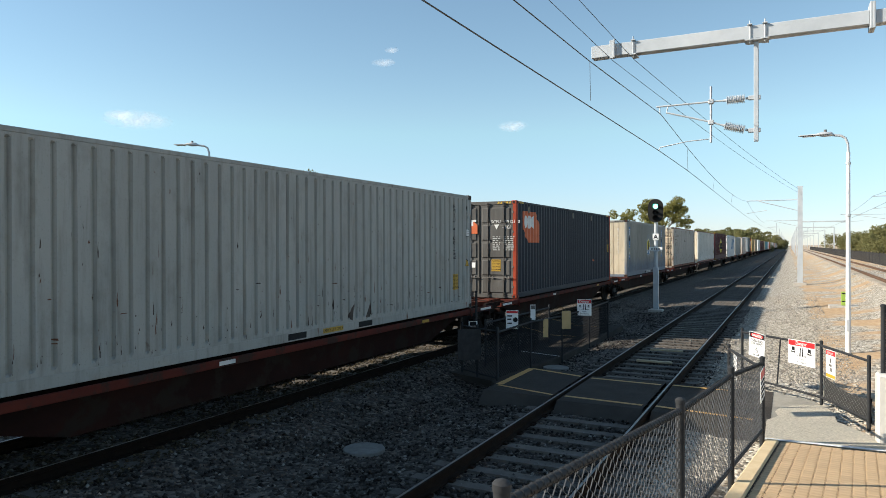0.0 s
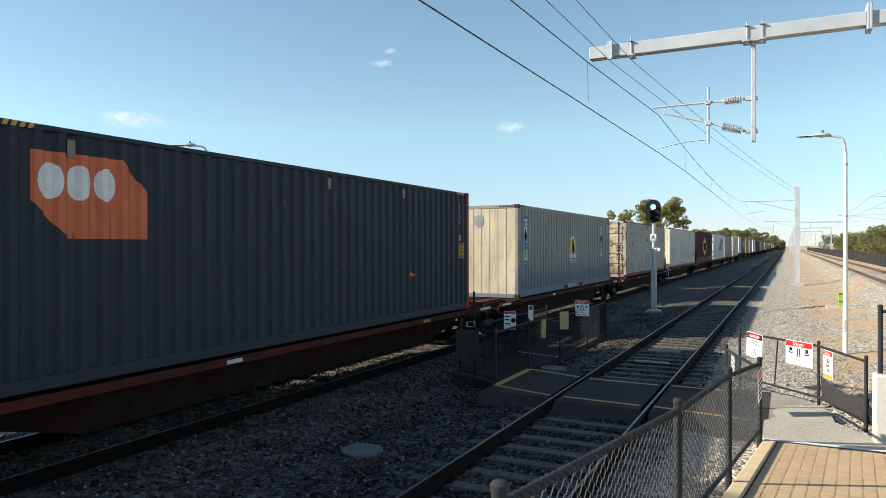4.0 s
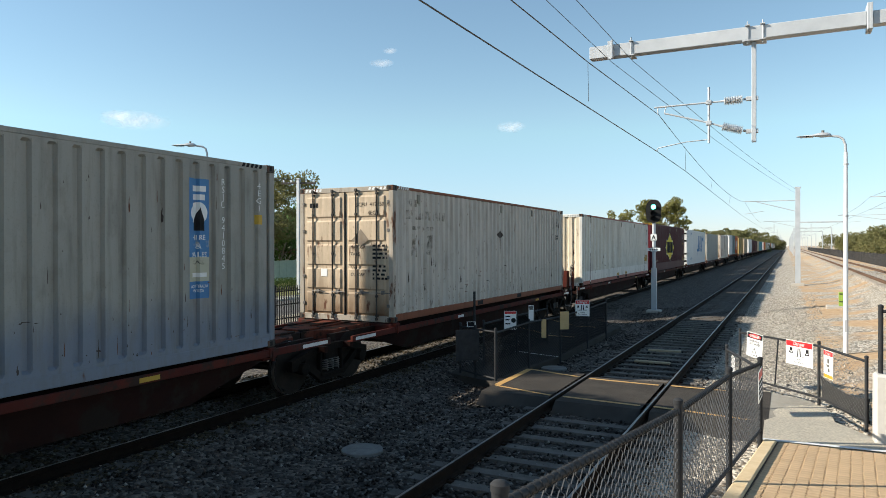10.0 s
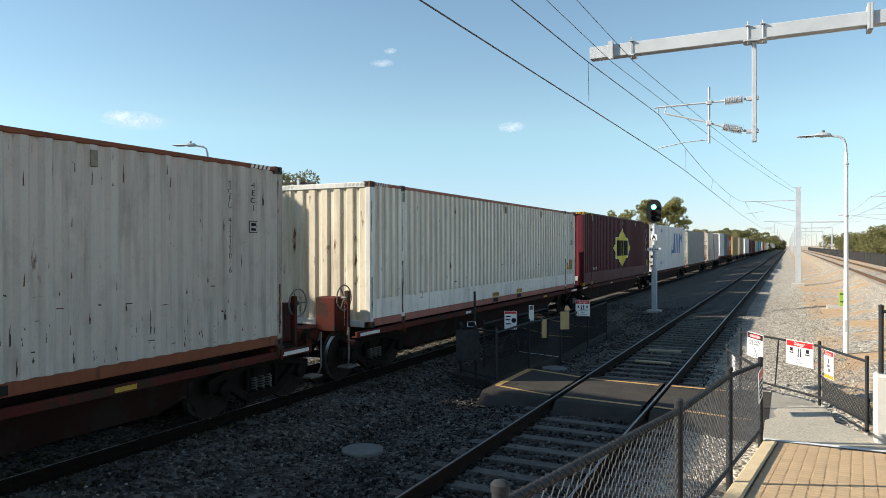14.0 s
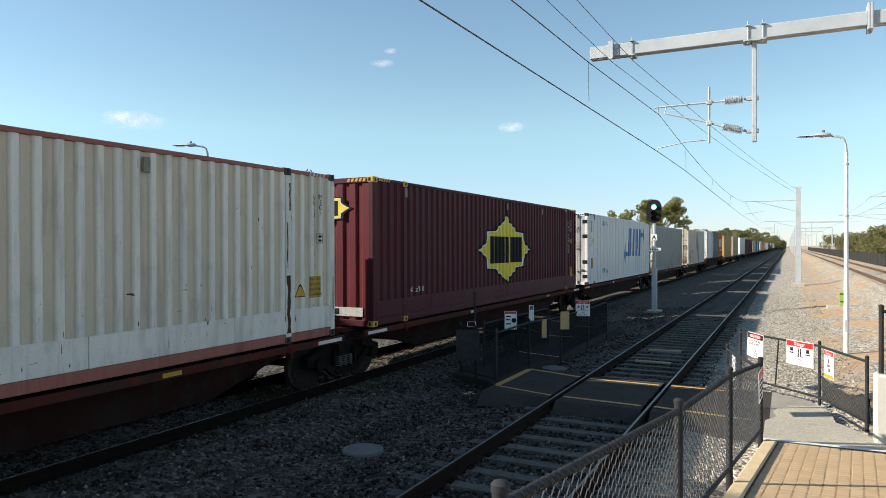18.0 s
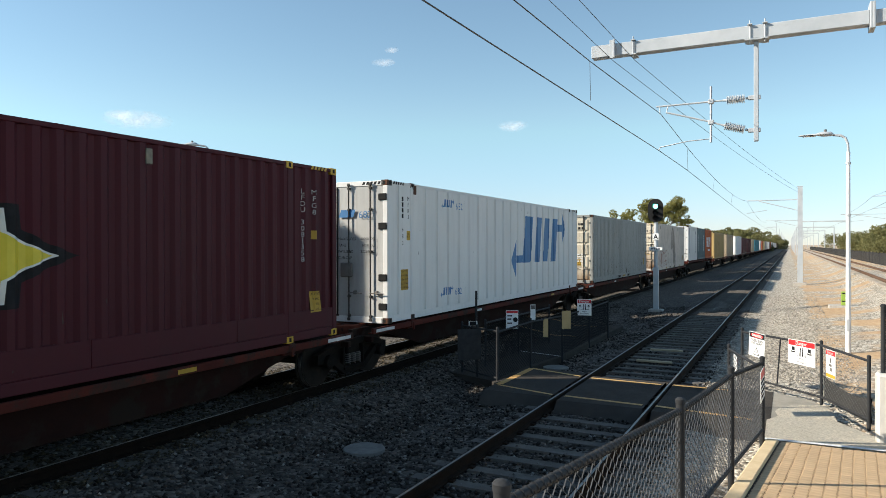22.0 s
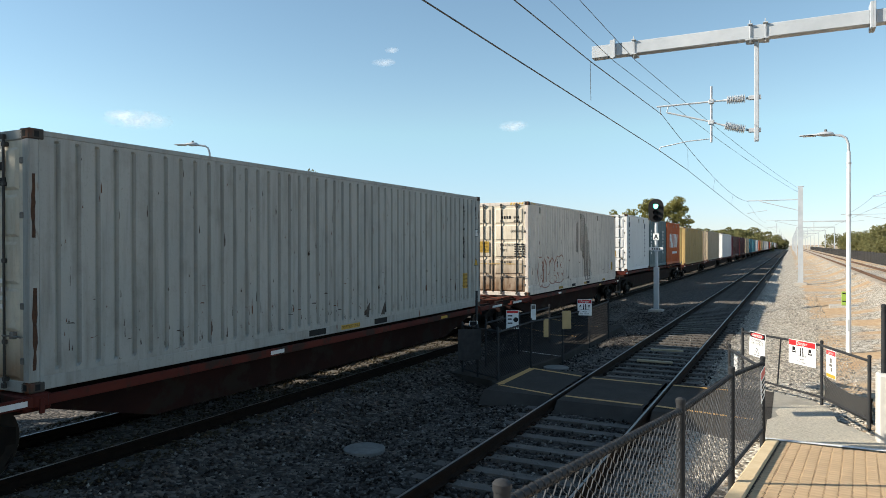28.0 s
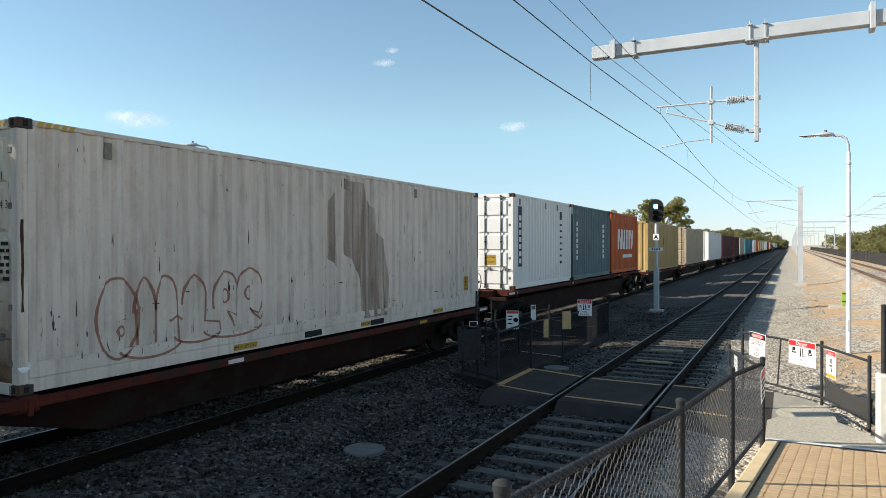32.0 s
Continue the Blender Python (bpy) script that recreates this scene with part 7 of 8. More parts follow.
# ================= lettering, badges, stains and scrapes on the containers =================
CON_SIZE = {"first": (L40, HC, 2.438), "slate": (L40, 2.975, 2.438), "beige": (L40, HC, 2.438), "offwhite": (L40, HC, 2.438), "cream": (L48, HC, 2.5), "maroon": (L48, 2.997, 2.5),
            "reefer": (14.1, 2.96, 2.5), "grey2": (L40, HC, 2.438), "graffiti": (L40, 2.997, 2.438), "white20": (L20, HC, 2.438), "teal20": (L20, HC, 2.438), "orange20": (L20, HC, 2.438),
            "tan": (L40, 2.997, 2.438), "sandy": (L40, 2.997, 2.438), "white48": (L48, 2.997, 2.5)}


def flat(polys):
    """Flat outlines in the xy plane."""
    mb = MB()
    for p in polys:
        mb.add([(x, y, 0) for x, y in p], [tuple(range(len(p)))])
    return mb


def on_side(key, name, shape, material, u, v, lift=0.0025, label=""):
    """Lay a flat shape on a container's side at u along and v up, following the corrugation."""
    L, H, W = CON_SIZE[key]
    con = CON[key]
    style = con["steel"]
    me = shape if isinstance(shape, bpy.types.Mesh) else shape.mesh(name, material)
    bm = bmesh.new()
    bm.from_mesh(me)
    bmesh.ops.triangulate(bm, faces=bm.faces)
    for q in bm.verts:
        q.co = Vector((0, u + q.co.x, v + q.co.y))
    ys_ = [q.co.y for q in bm.verts]
    lo, hi = min(ys_), max(ys_)
    if style in STYLES:
        for f in folds(0.12, L - 0.12, style):
            if lo < f < hi:
                bmesh.ops.bisect_plane(bm, geom=bm.verts[:] + bm.edges[:] + bm.faces[:], plane_co=(0, f, 0), plane_no=(0, 1, 0))
    rail = con["skirt"] + 0.006
    for q in bm.verts:
        d = rib_depth(q.co.y - 0.12, style) if style in STYLES and q.co.z > rail else 0.0
        q.co.x = W / 2 - (0.008 if q.co.z > rail else 0.003) - d + lift
    out = bpy.data.meshes.new(name)
    bm.to_mesh(out)
    bm.free()
    out.materials.append(material)
    return part(name, out, None, con, label)


def on_end(key, name, shape, material, u, v, lift=0.02, label=""):
    """Lay a flat shape on the near end of a container, u to the right of its middle."""
    me = shape if isinstance(shape, bpy.types.Mesh) else shape.mesh(name, material)
    return part(name, me, None, CON[key], label, m=pose(u, -lift, v, 90))


def column(word):
    return "\n".join(word)


def upright(key, word, u, v_top, v_low, size, material=INK):
    """Lettering that reads downwards."""
    line = (v_top - v_low - size * 0.7) / max(1, len(word) - 1) / size
    on_side(key, "lettering", text_mesh(column(word), size, material, line=line, align="CENTER"), material, u, v_top - size * 0.72)


def rect(x0, x1, y0, y1):
    return [(x0, y0), (x1, y0), (x1, y1), (x0, y1)]


def notice(key, u, v, w, h, text, size, end=False, ink=INK):
    """A yellow caution panel with black print."""
    put = on_end if end else on_side
    put(key, "caution_panel", flat([rect(0, w, 0, h)]), CAUTION, u, v, 0.021 if end else 0.0025)
    put(key, "lettering", text_mesh(text, size, ink, align="CENTER", line=h / size / (text.count("\n") + 1) * 0.97), ink, u + w / 2, v + h - (h / (text.count("\n") + 1) + size * 0.7) / 2, 0.023 if end else 0.0045)


def triangle(key, u, v, k, end=False):
    put = on_end if end else on_side
    put(key, "warning_triangle", flat([[(-k, 0), (k, 0), (0, k * 1.8)]]), INK, u, v, 0.021 if end else 0.0025)
    put(key, "triangle_face", flat([[(-k * .82, k * .12), (k * .82, k * .12), (0, k * 1.55)]]), YELLOW, u, v, 0.023 if end else 0.0045)


def print_rows(key, u, v, w, n, h, material, end=True, seed=1):
    """Small unreadable print as rows of bars."""
    g = random.Random(seed)
    polys = []
    for i in range(n):
        y = v - i * h * 1.9
        x = 0.0
        while x < w:
            q = g.uniform(0.04, 0.14)
            polys.append(rect(u + x, u + min(w, x + q), y, y + h))
            x += q + g.uniform(0.02, 0.06)
    tagged((on_end if end else on_side)(key, "fine_print", flat(polys), material, 0, 0, 0.022 if end else 0.003), kind="stuff")


def scrapes(key, n, seed, material, low=0.65):
    """Scuffs and rust chips on the proud ribs, most of them near the bottom."""
    L, H, W = CON_SIZE[key]
    style = CON[key]["steel"]
    pitch = STYLES[style][0] if style in STYLES else 0.5
    g = random.Random(seed)
    mb = MB()
    for _ in range(n):
        k = g.randrange(1, int((L - 0.4) / pitch))
        u = 0.12 + k * pitch + g.uniform(-0.02, 0.10)
        v = 0.18 + abs(g.gauss(0, 0.30)) if g.random() < low else g.uniform(0.3, H - 0.2)
        v = min(v, H - 0.3)
        h, w = g.uniform(0.012, 0.10) * (0.4 + g.random() ** 3 * 2.2), g.uniform(0.005, 0.020)
        x = W / 2 - 0.008 - max(rib_depth(u - 0.12, style), rib_depth(u + w - 0.12, style)) * (style in STYLES) + 0.0022
        if style in STYLES and abs(rib_depth(u - 0.12, style) - rib_depth(u + w - 0.12, style)) > 0.003:
            continue
        a, b = g.uniform(-.006, .006), g.uniform(-.006, .006)
        mb.add([(x, u, v), (x, u + w, v + 0.01), (x, u + w * 0.8 + a, v + h * 0.6), (x, u + w * 0.5 + b, v + h), (x, u + a, v + h * 0.5)], [(0, 1, 2, 3, 4)])
    tagged(part("scraping", mb.mesh("scraping", material, fix=False), None, CON[key]), kind="stuff")


def stain_material(name, c, at, sharp, stretch):
    m = mat(name, c, tuple(v * 1.3 for v in c), 3, 0.85)
    n, l = m.node_tree.nodes, m.node_tree.links
    tc = n.new("ShaderNodeTexCoord")
    mp = n.new("ShaderNodeMapping")
    mp.inputs["Scale"].default_value = stretch
    l.new(tc.outputs["Object"], mp.inputs[0])
    t = n.new("ShaderNodeTexNoise")
    t.inputs["Scale"].default_value, t.inputs["Detail"].default_value = 1.0, 6.0
    l.new(mp.outputs[0], t.inputs["Vector"])
    r_ = n.new("ShaderNodeMapRange")
    r_.inputs["From Min"].default_value, r_.inputs["From Max"].default_value = at, at + sharp
    r_.inputs["To Max"].default_value = 0.6
    l.new(t.outputs["Fac"], r_.inputs["Value"])
    l.new(r_.outputs[0], n["Principled BSDF"].inputs["Alpha"])
    return m


def scuffs(key, n, seed, material, low=0.5):
    """Larger torn scuffs where ribs were struck, mostly low on the side."""
    L, H, W = CON_SIZE[key]
    g = random.Random(seed)
    polys = []
    for _ in range(n):
        u = g.uniform(0.3, L - 0.4)
        v = 0.2 + abs(g.gauss(0, 0.35)) if g.random() < low else g.uniform(0.4, H - 0.4)
        v = min(v, H - 0.5)
        w, h = g.uniform(0.006, 0.022), g.uniform(0.04, 0.26)
        polys.append([(u, v), (u + w * g.uniform(0.6, 1), v + h * 0.1), (u + w, v + h * 0.45), (u + w * 0.4, v + h * 0.6), (u + w * 0.7, v + h), (u + w * 0.1, v + h * 0.8), (u - w * 0.3, v + h * 0.4)])
    for _ in range(n // 2):
        u, v = g.uniform(0.3, L - 0.6), g.uniform(0.2, 1.1)
        w, h = g.uniform(0.04, 0.13), g.uniform(0.005, 0.012)
        polys.append([(u, v), (u + w, v + g.uniform(-.02, .02)), (u + w * 0.9, v + h), (u + w * 0.2, v + h * 1.3)])
    tagged(on_side(key, "scuffing", flat(polys), material, 0, 0, 0.0028), kind="stuff")


SCUFF = mat("dark_scuff", (0.03, 0.024, 0.02), (0.07, 0.05, 0.04), 8, 0.8)
RUSTY = mat("rust_chip", (0.075, 0.03, 0.015), (0.13, 0.055, 0.03), 8, 0.9)
ORANGE_MARK = mat("orange_badge_paint", (0.50, 0.10, 0.03), (0.58, 0.14, 0.05), 3, 0.5)
BLUE_MARK = mat("blue_badge_paint", (0.03, 0.13, 0.30), (0.05, 0.18, 0.38), 3, 0.5, wear=(0.3, 0.32, 0.33), wear_at=0.64)
SUN_YELLOW = mat("bright_yellow_badge_paint", (0.60, 0.48, 0.03), (0.70, 0.56, 0.05), 3, 0.5)
GREY_INK = mat("faded_brown_lettering", (0.19, 0.145, 0.10), (0.25, 0.20, 0.15), 6, 0.7)

# pale grey-green pair
for key, word, digit in (("first", "RWTU 410013", "2"), ("grey2", "RWTU 410039", "0")):
    upright(key, word + digit, 11.2, 2.62, 1.30, 0.135)
    on_side(key, "digit_frame", flat([rect(-0.055, 0.055, -0.01, 0.0), rect(-0.055, 0.055, 0.12, 0.13), rect(-0.055, -0.045, 0, 0.12), rect(0.045, 0.055, 0, 0.12)]), INK, 11.2, 1.295)
    upright(key, "4EG1", 11.93, 2.62, 2.20, 0.13)
    on_side(key, "height_tag", flat([rect(0, 0.13, 0, 0.17)]), WHITE, 11.90, 1.85)
    on_side(key, "height_frame", flat([rect(0, 0.13, -0.012, 0.0), rect(0, 0.13, 0.17, 0.182), rect(-0.012, 0.0, -0.012, 0.182), rect(0.13, 0.142, -0.012, 0.182)]), INK, 11.90, 1.85, 0.0035)
    on_side(key, "lettering", text_mesh("2.9m\n9' 6\"", 0.065, INK, align="CENTER", line=1.05), INK, 11.965, 1.955, 0.0045)
    triangle(key, 11.93, 1.08, 0.12)
    notice(key, 11.10, 0.52, 0.30, 0.38, "CAUTION\n9'6 HIGH\n2.5m WIDE\nCONTAINER", 0.068)
    notice(key, 5.82, 0.055, 0.62, 0.085, "EMPTY LIFT ONLY", 0.075)
    on_side(key, "scuff_patch", flat([[(6.6, 0.24), (6.75, 0.2), (6.8, 0.5), (6.7, 0.42)], [(7.2, 0.22), (7.42, 0.2), (7.4, 0.55), (7.3, 0.38)]]), SCUFF, 0, 0, 0.003)
    scrapes(key, 150, 3 if key == "first" else 4, SCUFF)
    scrapes(key, 60, 5 if key == "first" else 6, RUSTY, 0.35)
print_rows("grey2", 0.15, 2.45, 0.7, 2, 0.09, INK, seed=3)
print_rows("grey2", 0.25, 1.2, 0.6, 4, 0.05, PALE_INK, seed=4)
notice("grey2", 0.45, 0.75, 0.26, 0.32, "CAUTION\n9'6 HIGH\n2.5m WIDE\nCONTAINER", 0.055, True)

def disc(r_, n=36, cx=0.0, cy=0.0, ky=1.0):
    return [(cx + r_ * math.cos(2 * math.pi * k / n), cy + r_ * ky * math.sin(2 * math.pi * k / n)) for k in range(n)]


# dark slate with an orange block
on_side("slate", "badge_block", flat([[(0.64, 2.68), (1.80, 2.68), (2.18, 2.28), (2.18, 1.70), (1.08, 1.70), (0.64, 2.12)]]), ORANGE_MARK, 0, 0, label="orange cut-cornered badge")
on_side("slate", "badge_shape", flat([disc(0.16, 14, 0.86, 2.35, 1.3), disc(0.16, 14, 1.22, 2.35, 1.3), disc(0.15, 14, 1.57, 2.35, 1.35)]), PALE_INK, 0, 0, 0.0045)
on_end("slate", "badge_block", flat([[(-0.75, 2.44), (-0.3, 2.44), (-0.06, 2.25), (-0.06, 1.97), (-0.5, 1.97), (-0.75, 2.2)]]), ORANGE_MARK, 0, 0)
on_end("slate", "badge_shape", flat([rect(-0.72, -0.56, 2.22, 2.40), rect(-0.5, -0.34, 2.22, 2.40), rect(-0.28, -0.2, 2.22, 2.40), rect(-0.2, -0.1, 2.34, 2.40)]), PALE_INK, 0, 0, 0.022)
on_end("slate", "lettering", text_mesh("SCFU  419121  0", 0.135, PALE_INK), PALE_INK, 0.40, 2.29)
on_end("slate", "lettering", text_mesh("4FG1", 0.135, PALE_INK), PALE_INK, 0.78, 2.12)
on_end("slate", "white_triangle", flat([[(0.50, 2.25), (0.66, 2.25), (0.58, 2.09)]]), PALE_INK, 0, 0)
print_rows("slate", 0.45, 1.86, 0.25, 8, 0.030, FADED_INK, seed=8)
print_rows("slate", 0.80, 1.86, 0.36, 8, 0.030, FADED_INK, seed=9)
notice("slate", 0.41, 0.82, 0.30, 0.36, "CAUTION\n9'10 HIGH\n2.5m WIDE\nCONTAINER", 0.055, True)
on_end("slate", "label_plate", flat([rect(-0.25, -0.13, 0.92, 1.08)]), WHITE, 0, 0)
upright("slate", "SCFU 4191210", 11.37, 2.68, 1.26, 0.14, FADED_INK)
upright("slate", "4FG1", 11.72, 2.68, 2.18, 0.14, FADED_INK)
notice("slate", 11.58, 1.30, 0.32, 0.38, "CAUTION\n9'10 HIGH\n2.5m WIDE\nCONTAINER", 0.062)
on_side("slate", "height_tag", flat([rect(0, 0.13, 0, 0.16)]), YELLOW, 11.63, 1.73)
on_side("slate", "scuff_patch", flat([[(9.0, 0.98), (9.18, 1.06), (9.32, 0.97), (9.22, 0.93), (9.15, 0.99)]]), ORANGE_MARK, 0, 0)
scrapes("slate", 40, 12, RUSTY)
scrapes("slate", 30, 13, GREY_INK)

# grey-beige with the round badge
for u in (6.08,):
    on_side("beige", "blue_patch", flat([disc(0.72, 30, 0, 0.02, 0.95)]), mat("faded_blue_patch", (0.24, 0.255, 0.26), (0.29, 0.285, 0.265), 2, 0.6), u, 1.55, 0.0018)
    on_side("beige", "badge_ring", flat([disc(0.41)]), WHITE, u, 1.57, 0.0025)
    on_side("beige", "badge_disc", flat([disc(0.385)]), SUN_YELLOW, u, 1.57, 0.004, "round yellow badge")
    on_side("beige", "badge_animal", flat([[(-0.16, -0.3), (-0.14, 0.05), (-0.06, 0.18), (-0.12, 0.27), (0.0, 0.33), (0.08, 0.20), (0.16, 0.02), (0.28, -0.12), (0.24, -0.3)]]), INK, u, 1.57, 0.0055)
    on_side("beige", "badge_chest", flat([[(-0.16, -0.3), (-0.15, 0.0), (-0.08, 0.15), (-0.03, -0.05), (-0.02, -0.3)]]), GREY_INK, u, 1.57, 0.007)
    on_side("beige", "banner_edge", flat([[(-0.46, -0.47), (0.0, -0.53), (0.46, -0.47), (0.46, -0.21), (0.0, -0.26), (-0.46, -0.21)]]), WHITE, u, 1.57, 0.0085)
    on_side("beige", "banner", flat([[(-0.44, -0.45), (0.0, -0.51), (0.44, -0.45), (0.44, -0.23), (0.0, -0.28), (-0.44, -0.23)]]), BLUE_MARK, u, 1.57, 0.010)
    for k in range(9):
        if k != 4:
            x0_ = -0.40 + 0.085 * k if k < 4 else -0.40 + 0.0895 * k
            on_side("beige", "banner_bar", flat([rect(x0_, x0_ + 0.06, -0.43, -0.28)]), WHITE, u, 1.57, 0.0115)
for u in (0.51, 10.43):
    on_side("beige", "poster", flat([rect(0, 0.36, 0, 1.68)]), BLUE_MARK, u, 0.88, 0.0025, "faded blue upright poster")
    on_side("beige", "poster_band", flat([rect(0.0, 0.36, 0.24, 0.58)]), mat("faded_cream_print", (0.36, 0.35, 0.26), (0.42, 0.40, 0.3), 5, 0.6), u, 0.88, 0.004)
    on_side("beige", "poster_disc", flat([disc(0.15, 20, 0.18, 1.20)]), PALE_INK, u, 0.88, 0.004)
    on_side("beige", "poster_animal", flat([[(0.12, 0.95), (0.12, 1.1), (0.2, 1.28), (0.27, 1.1), (0.27, 0.95)]]), INK, u, 0.88, 0.0055)
    on_side("beige", "poster_bars", flat([rect(0.06, 0.30, 1.50, 1.58), rect(0.09, 0.28, 1.38, 1.46), rect(0.05, 0.31, 0.30, 0.36)]), PALE_INK, u, 0.88, 0.0055)
    on_side("beige", "lettering", text_mesh("HIRE\n&\nSALES", 0.105, PALE_INK, align="CENTER", line=1.15), PALE_INK, u + 0.18, 0.88 + 0.82, 0.0055)
    on_side("beige", "lettering", text_mesh("CALL", 0.075, INK, align="CENTER"), INK, u + 0.18, 0.88 + 0.48, 0.0055)
    on_side("beige", "lettering", text_mesh("AUSTRALIA\nWIDE", 0.062, PALE_INK, align="CENTER"), PALE_INK, u + 0.18, 0.88 + 0.15, 0.0055)
on_side("beige", "lettering", text_mesh("EMPTY LIFT ONLY", 0.15, PALE_INK), PALE_INK, 5.35, 0.045)
upright("beige", "RSJU 9410845", 11.07, 2.60, 1.28, 0.135, PALE_INK)
upright("beige", "4EG1", 11.84, 2.60, 2.16, 0.13, PALE_INK)
on_side("beige", "height_tag", flat([rect(0, 0.12, 0, 0.15)]), YELLOW, 11.78, 1.95)
on_end("beige", "lettering", text_mesh(column("RSJU 9410845"), 0.13, PALE_INK, line=0.86, align="CENTER"), PALE_INK, 0.78, 2.40, 0.0)
on_end("beige", "poster_bars", flat([rect(-0.30, -0.22, 2.25, 2.55), rect(-0.2, -0.08, 2.2, 2.58), rect(-0.06, 0.0, 2.25, 2.55)]), mat("faded_blue_print", (0.22, 0.25, 0.27), (0.3, 0.32, 0.33), 5, 0.6), 0.05, 0, 0.0)
scrapes("beige", 130, 21, SCUFF, 0.4)
scrapes("beige", 40, 22, RUSTY, 0.3)

GHOST = stain_material("ghost_of_lettering", (0.19, 0.145, 0.10), 0.42, 0.22, (1, 9, 7))
# chalky off-white
g = random.Random(31)
for pc in [rect(0.62 + 0.17 * k, 0.74 + 0.17 * k, 2.20, 2.40) for k in range(11)] + [rect(0.62 + 0.16 * k, 0.73 + 0.16 * k, 2.48, 2.64) for k in range(4)] + [rect(0.9 + 0.12 * k, 0.98 + 0.12 * k, 1.97, 2.05) for k in range(9)]:
    on_side("offwhite", "ghost_letter", flat([pc]), GHOST, 0, 0)
for pc in ([(0.86, 1.40), (1.05, 1.36), (1.08, 1.85), (0.9, 1.88)], [(1.5, 1.42), (1.78, 1.4), (1.8, 1.86), (1.52, 1.84)]):
    on_side("offwhite", "torn_patch", flat([pc]), GHOST, 0, 0)
on_side("offwhite", "diamond_patch", flat([[(5.88, 1.93), (6.07, 1.72), (6.26, 1.93), (6.07, 2.13)]]), SCUFF, 0, 0, label="dark scorched diamond mark")
on_side("offwhite", "scorch_streak", flat([[(5.98, 1.80), (6.02, 1.80), (6.01, 1.45)], [(6.12, 1.78), (6.17, 1.80), (6.15, 1.35)]]), RUSTY, 0, 0)
on_end("offwhite", "lettering", text_mesh("SCFU  412150  6", 0.12, INK), INK, 0.30, 2.46)
on_end("offwhite", "lettering", text_mesh("4EG1", 0.12, INK), INK, 0.60, 2.28)
on_end("offwhite", "badge_shape", flat([rect(-0.92, -0.86, 2.46, 2.56), rect(-0.84, -0.78, 2.46, 2.56), rect(-0.76, -0.7, 2.46, 2.56)]), INK, 0, 0)
on_end("offwhite", "scorch_mark", flat([[(0.2, 1.75), (0.42, 1.98), (0.62, 1.75), (0.42, 1.60)]]), GREY_INK, 0, 0)
on_end("offwhite", "lettering", text_mesh("MAX GR\nTARE", 0.10, INK, line=1.5), INK, 0.16, 1.56)
on_end("offwhite", "lettering", text_mesh("NET\nCU CAP", 0.10, INK, line=1.5), INK, 0.16, 1.12)
print_rows("offwhite", 0.72, 1.60, 0.36, 4, 0.045, INK, seed=76)
print_rows("offwhite", 0.72, 1.16, 0.36, 4, 0.045, INK, seed=77)
upright("offwhite", "SCFU 412150 6", 11.02, 2.58, 1.22, 0.125)
upright("offwhite", "4EG1", 11.52, 2.60, 2.16, 0.125)
on_side("offwhite", "height_frame", flat([rect(0, 0.14, 0, 0.012), rect(0, 0.14, 0.17, 0.182), rect(0, 0.012, 0, 0.18), rect(0.128, 0.14, 0, 0.18)]), INK, 11.46, 1.82)
on_side("offwhite", "height_print", flat([rect(0.03, 0.11, 0.03, 0.07), rect(0.03, 0.11, 0.10, 0.15)]), INK, 11.46, 1.82)
on_end("offwhite", "sticker", flat([rect(-0.62, -0.45, 0.95, 1.12)]), WHITE, 0, 0)
scrapes("offwhite", 260, 32, SCUFF, 0.6)
scrapes("offwhite", 120, 33, RUSTY, 0.6)
for u in (4.4, 7.4):
    on_side("offwhite", "fork_pocket", flat([rect(0, 0.36, 0.0, 0.11)]), BLACK, u, 0.04)

# long cream-white
upright("cream", "WWAN 724620 0", 14.06, 2.50, 1.22, 0.125)
upright("cream", "MEG1", 14.22, 2.52, 2.16, 0.12)
on_side("cream", "height_frame", flat([rect(0, 0.12, 0, 0.012), rect(0, 0.12, 0.16, 0.172), rect(0, 0.012, 0, 0.17), rect(0.108, 0.12, 0, 0.17), rect(0.03, 0.09, 0.03, 0.07), rect(0.03, 0.09, 0.10, 0.14)]), INK, 14.15, 1.66)
triangle("cream", 13.67, 0.75, 0.125)
notice("cream", 13.92, 0.72, 0.29, 0.37, "CAUTION\n2.9m HIGH\n2.5m WIDE\nCONTAINER", 0.062)
for u in (6.3, 8.2):
    notice("cream", u, 0.19, 0.46, 0.12, "EMPTY ONLY", 0.09)
    on_side("cream", "fork_pocket", flat([rect(0, 0.36, 0.0, 0.11)]), BLACK, u + 0.03, 0.045)
scrapes("cream", 110, 41, SCUFF, 0.3)
scrapes("cream", 60, 42, RUSTY, 0.4)

# long maroon with the star badge
def star(k, cx=0.0, cy=0.0, kx=1.0):
    half = [(-1.0, 0.0), (-0.84, 0.13), (-0.71, 0.27), (-0.70, 0.52), (-0.42, 0.54), (-0.32, 0.66), (-0.14, 0.80), (0.0, 1.0)]
    pts = half + [(-x, y) for x, y in reversed(half[:-1])]
    pts += [(x, -y) for x, y in reversed(pts[1:-1])]
    return [(cx + x * k * kx, cy + y * k) for x, y in pts]


def word_shape(w, h, n, cut=0.22):
    """A row of heavy block shapes in place of a brand's letters."""
    share = [(0.80, 0.45, 0.95, 0.80, 0.90, 1.0)[i % 6] for i in range(n)]
    unit = w / sum(share)
    x, polys = -w / 2, []
    for q in share:
        polys.append(rect(x, x + unit * q * (1 - cut), -h / 2, h / 2))
        x += unit * q
    return polys


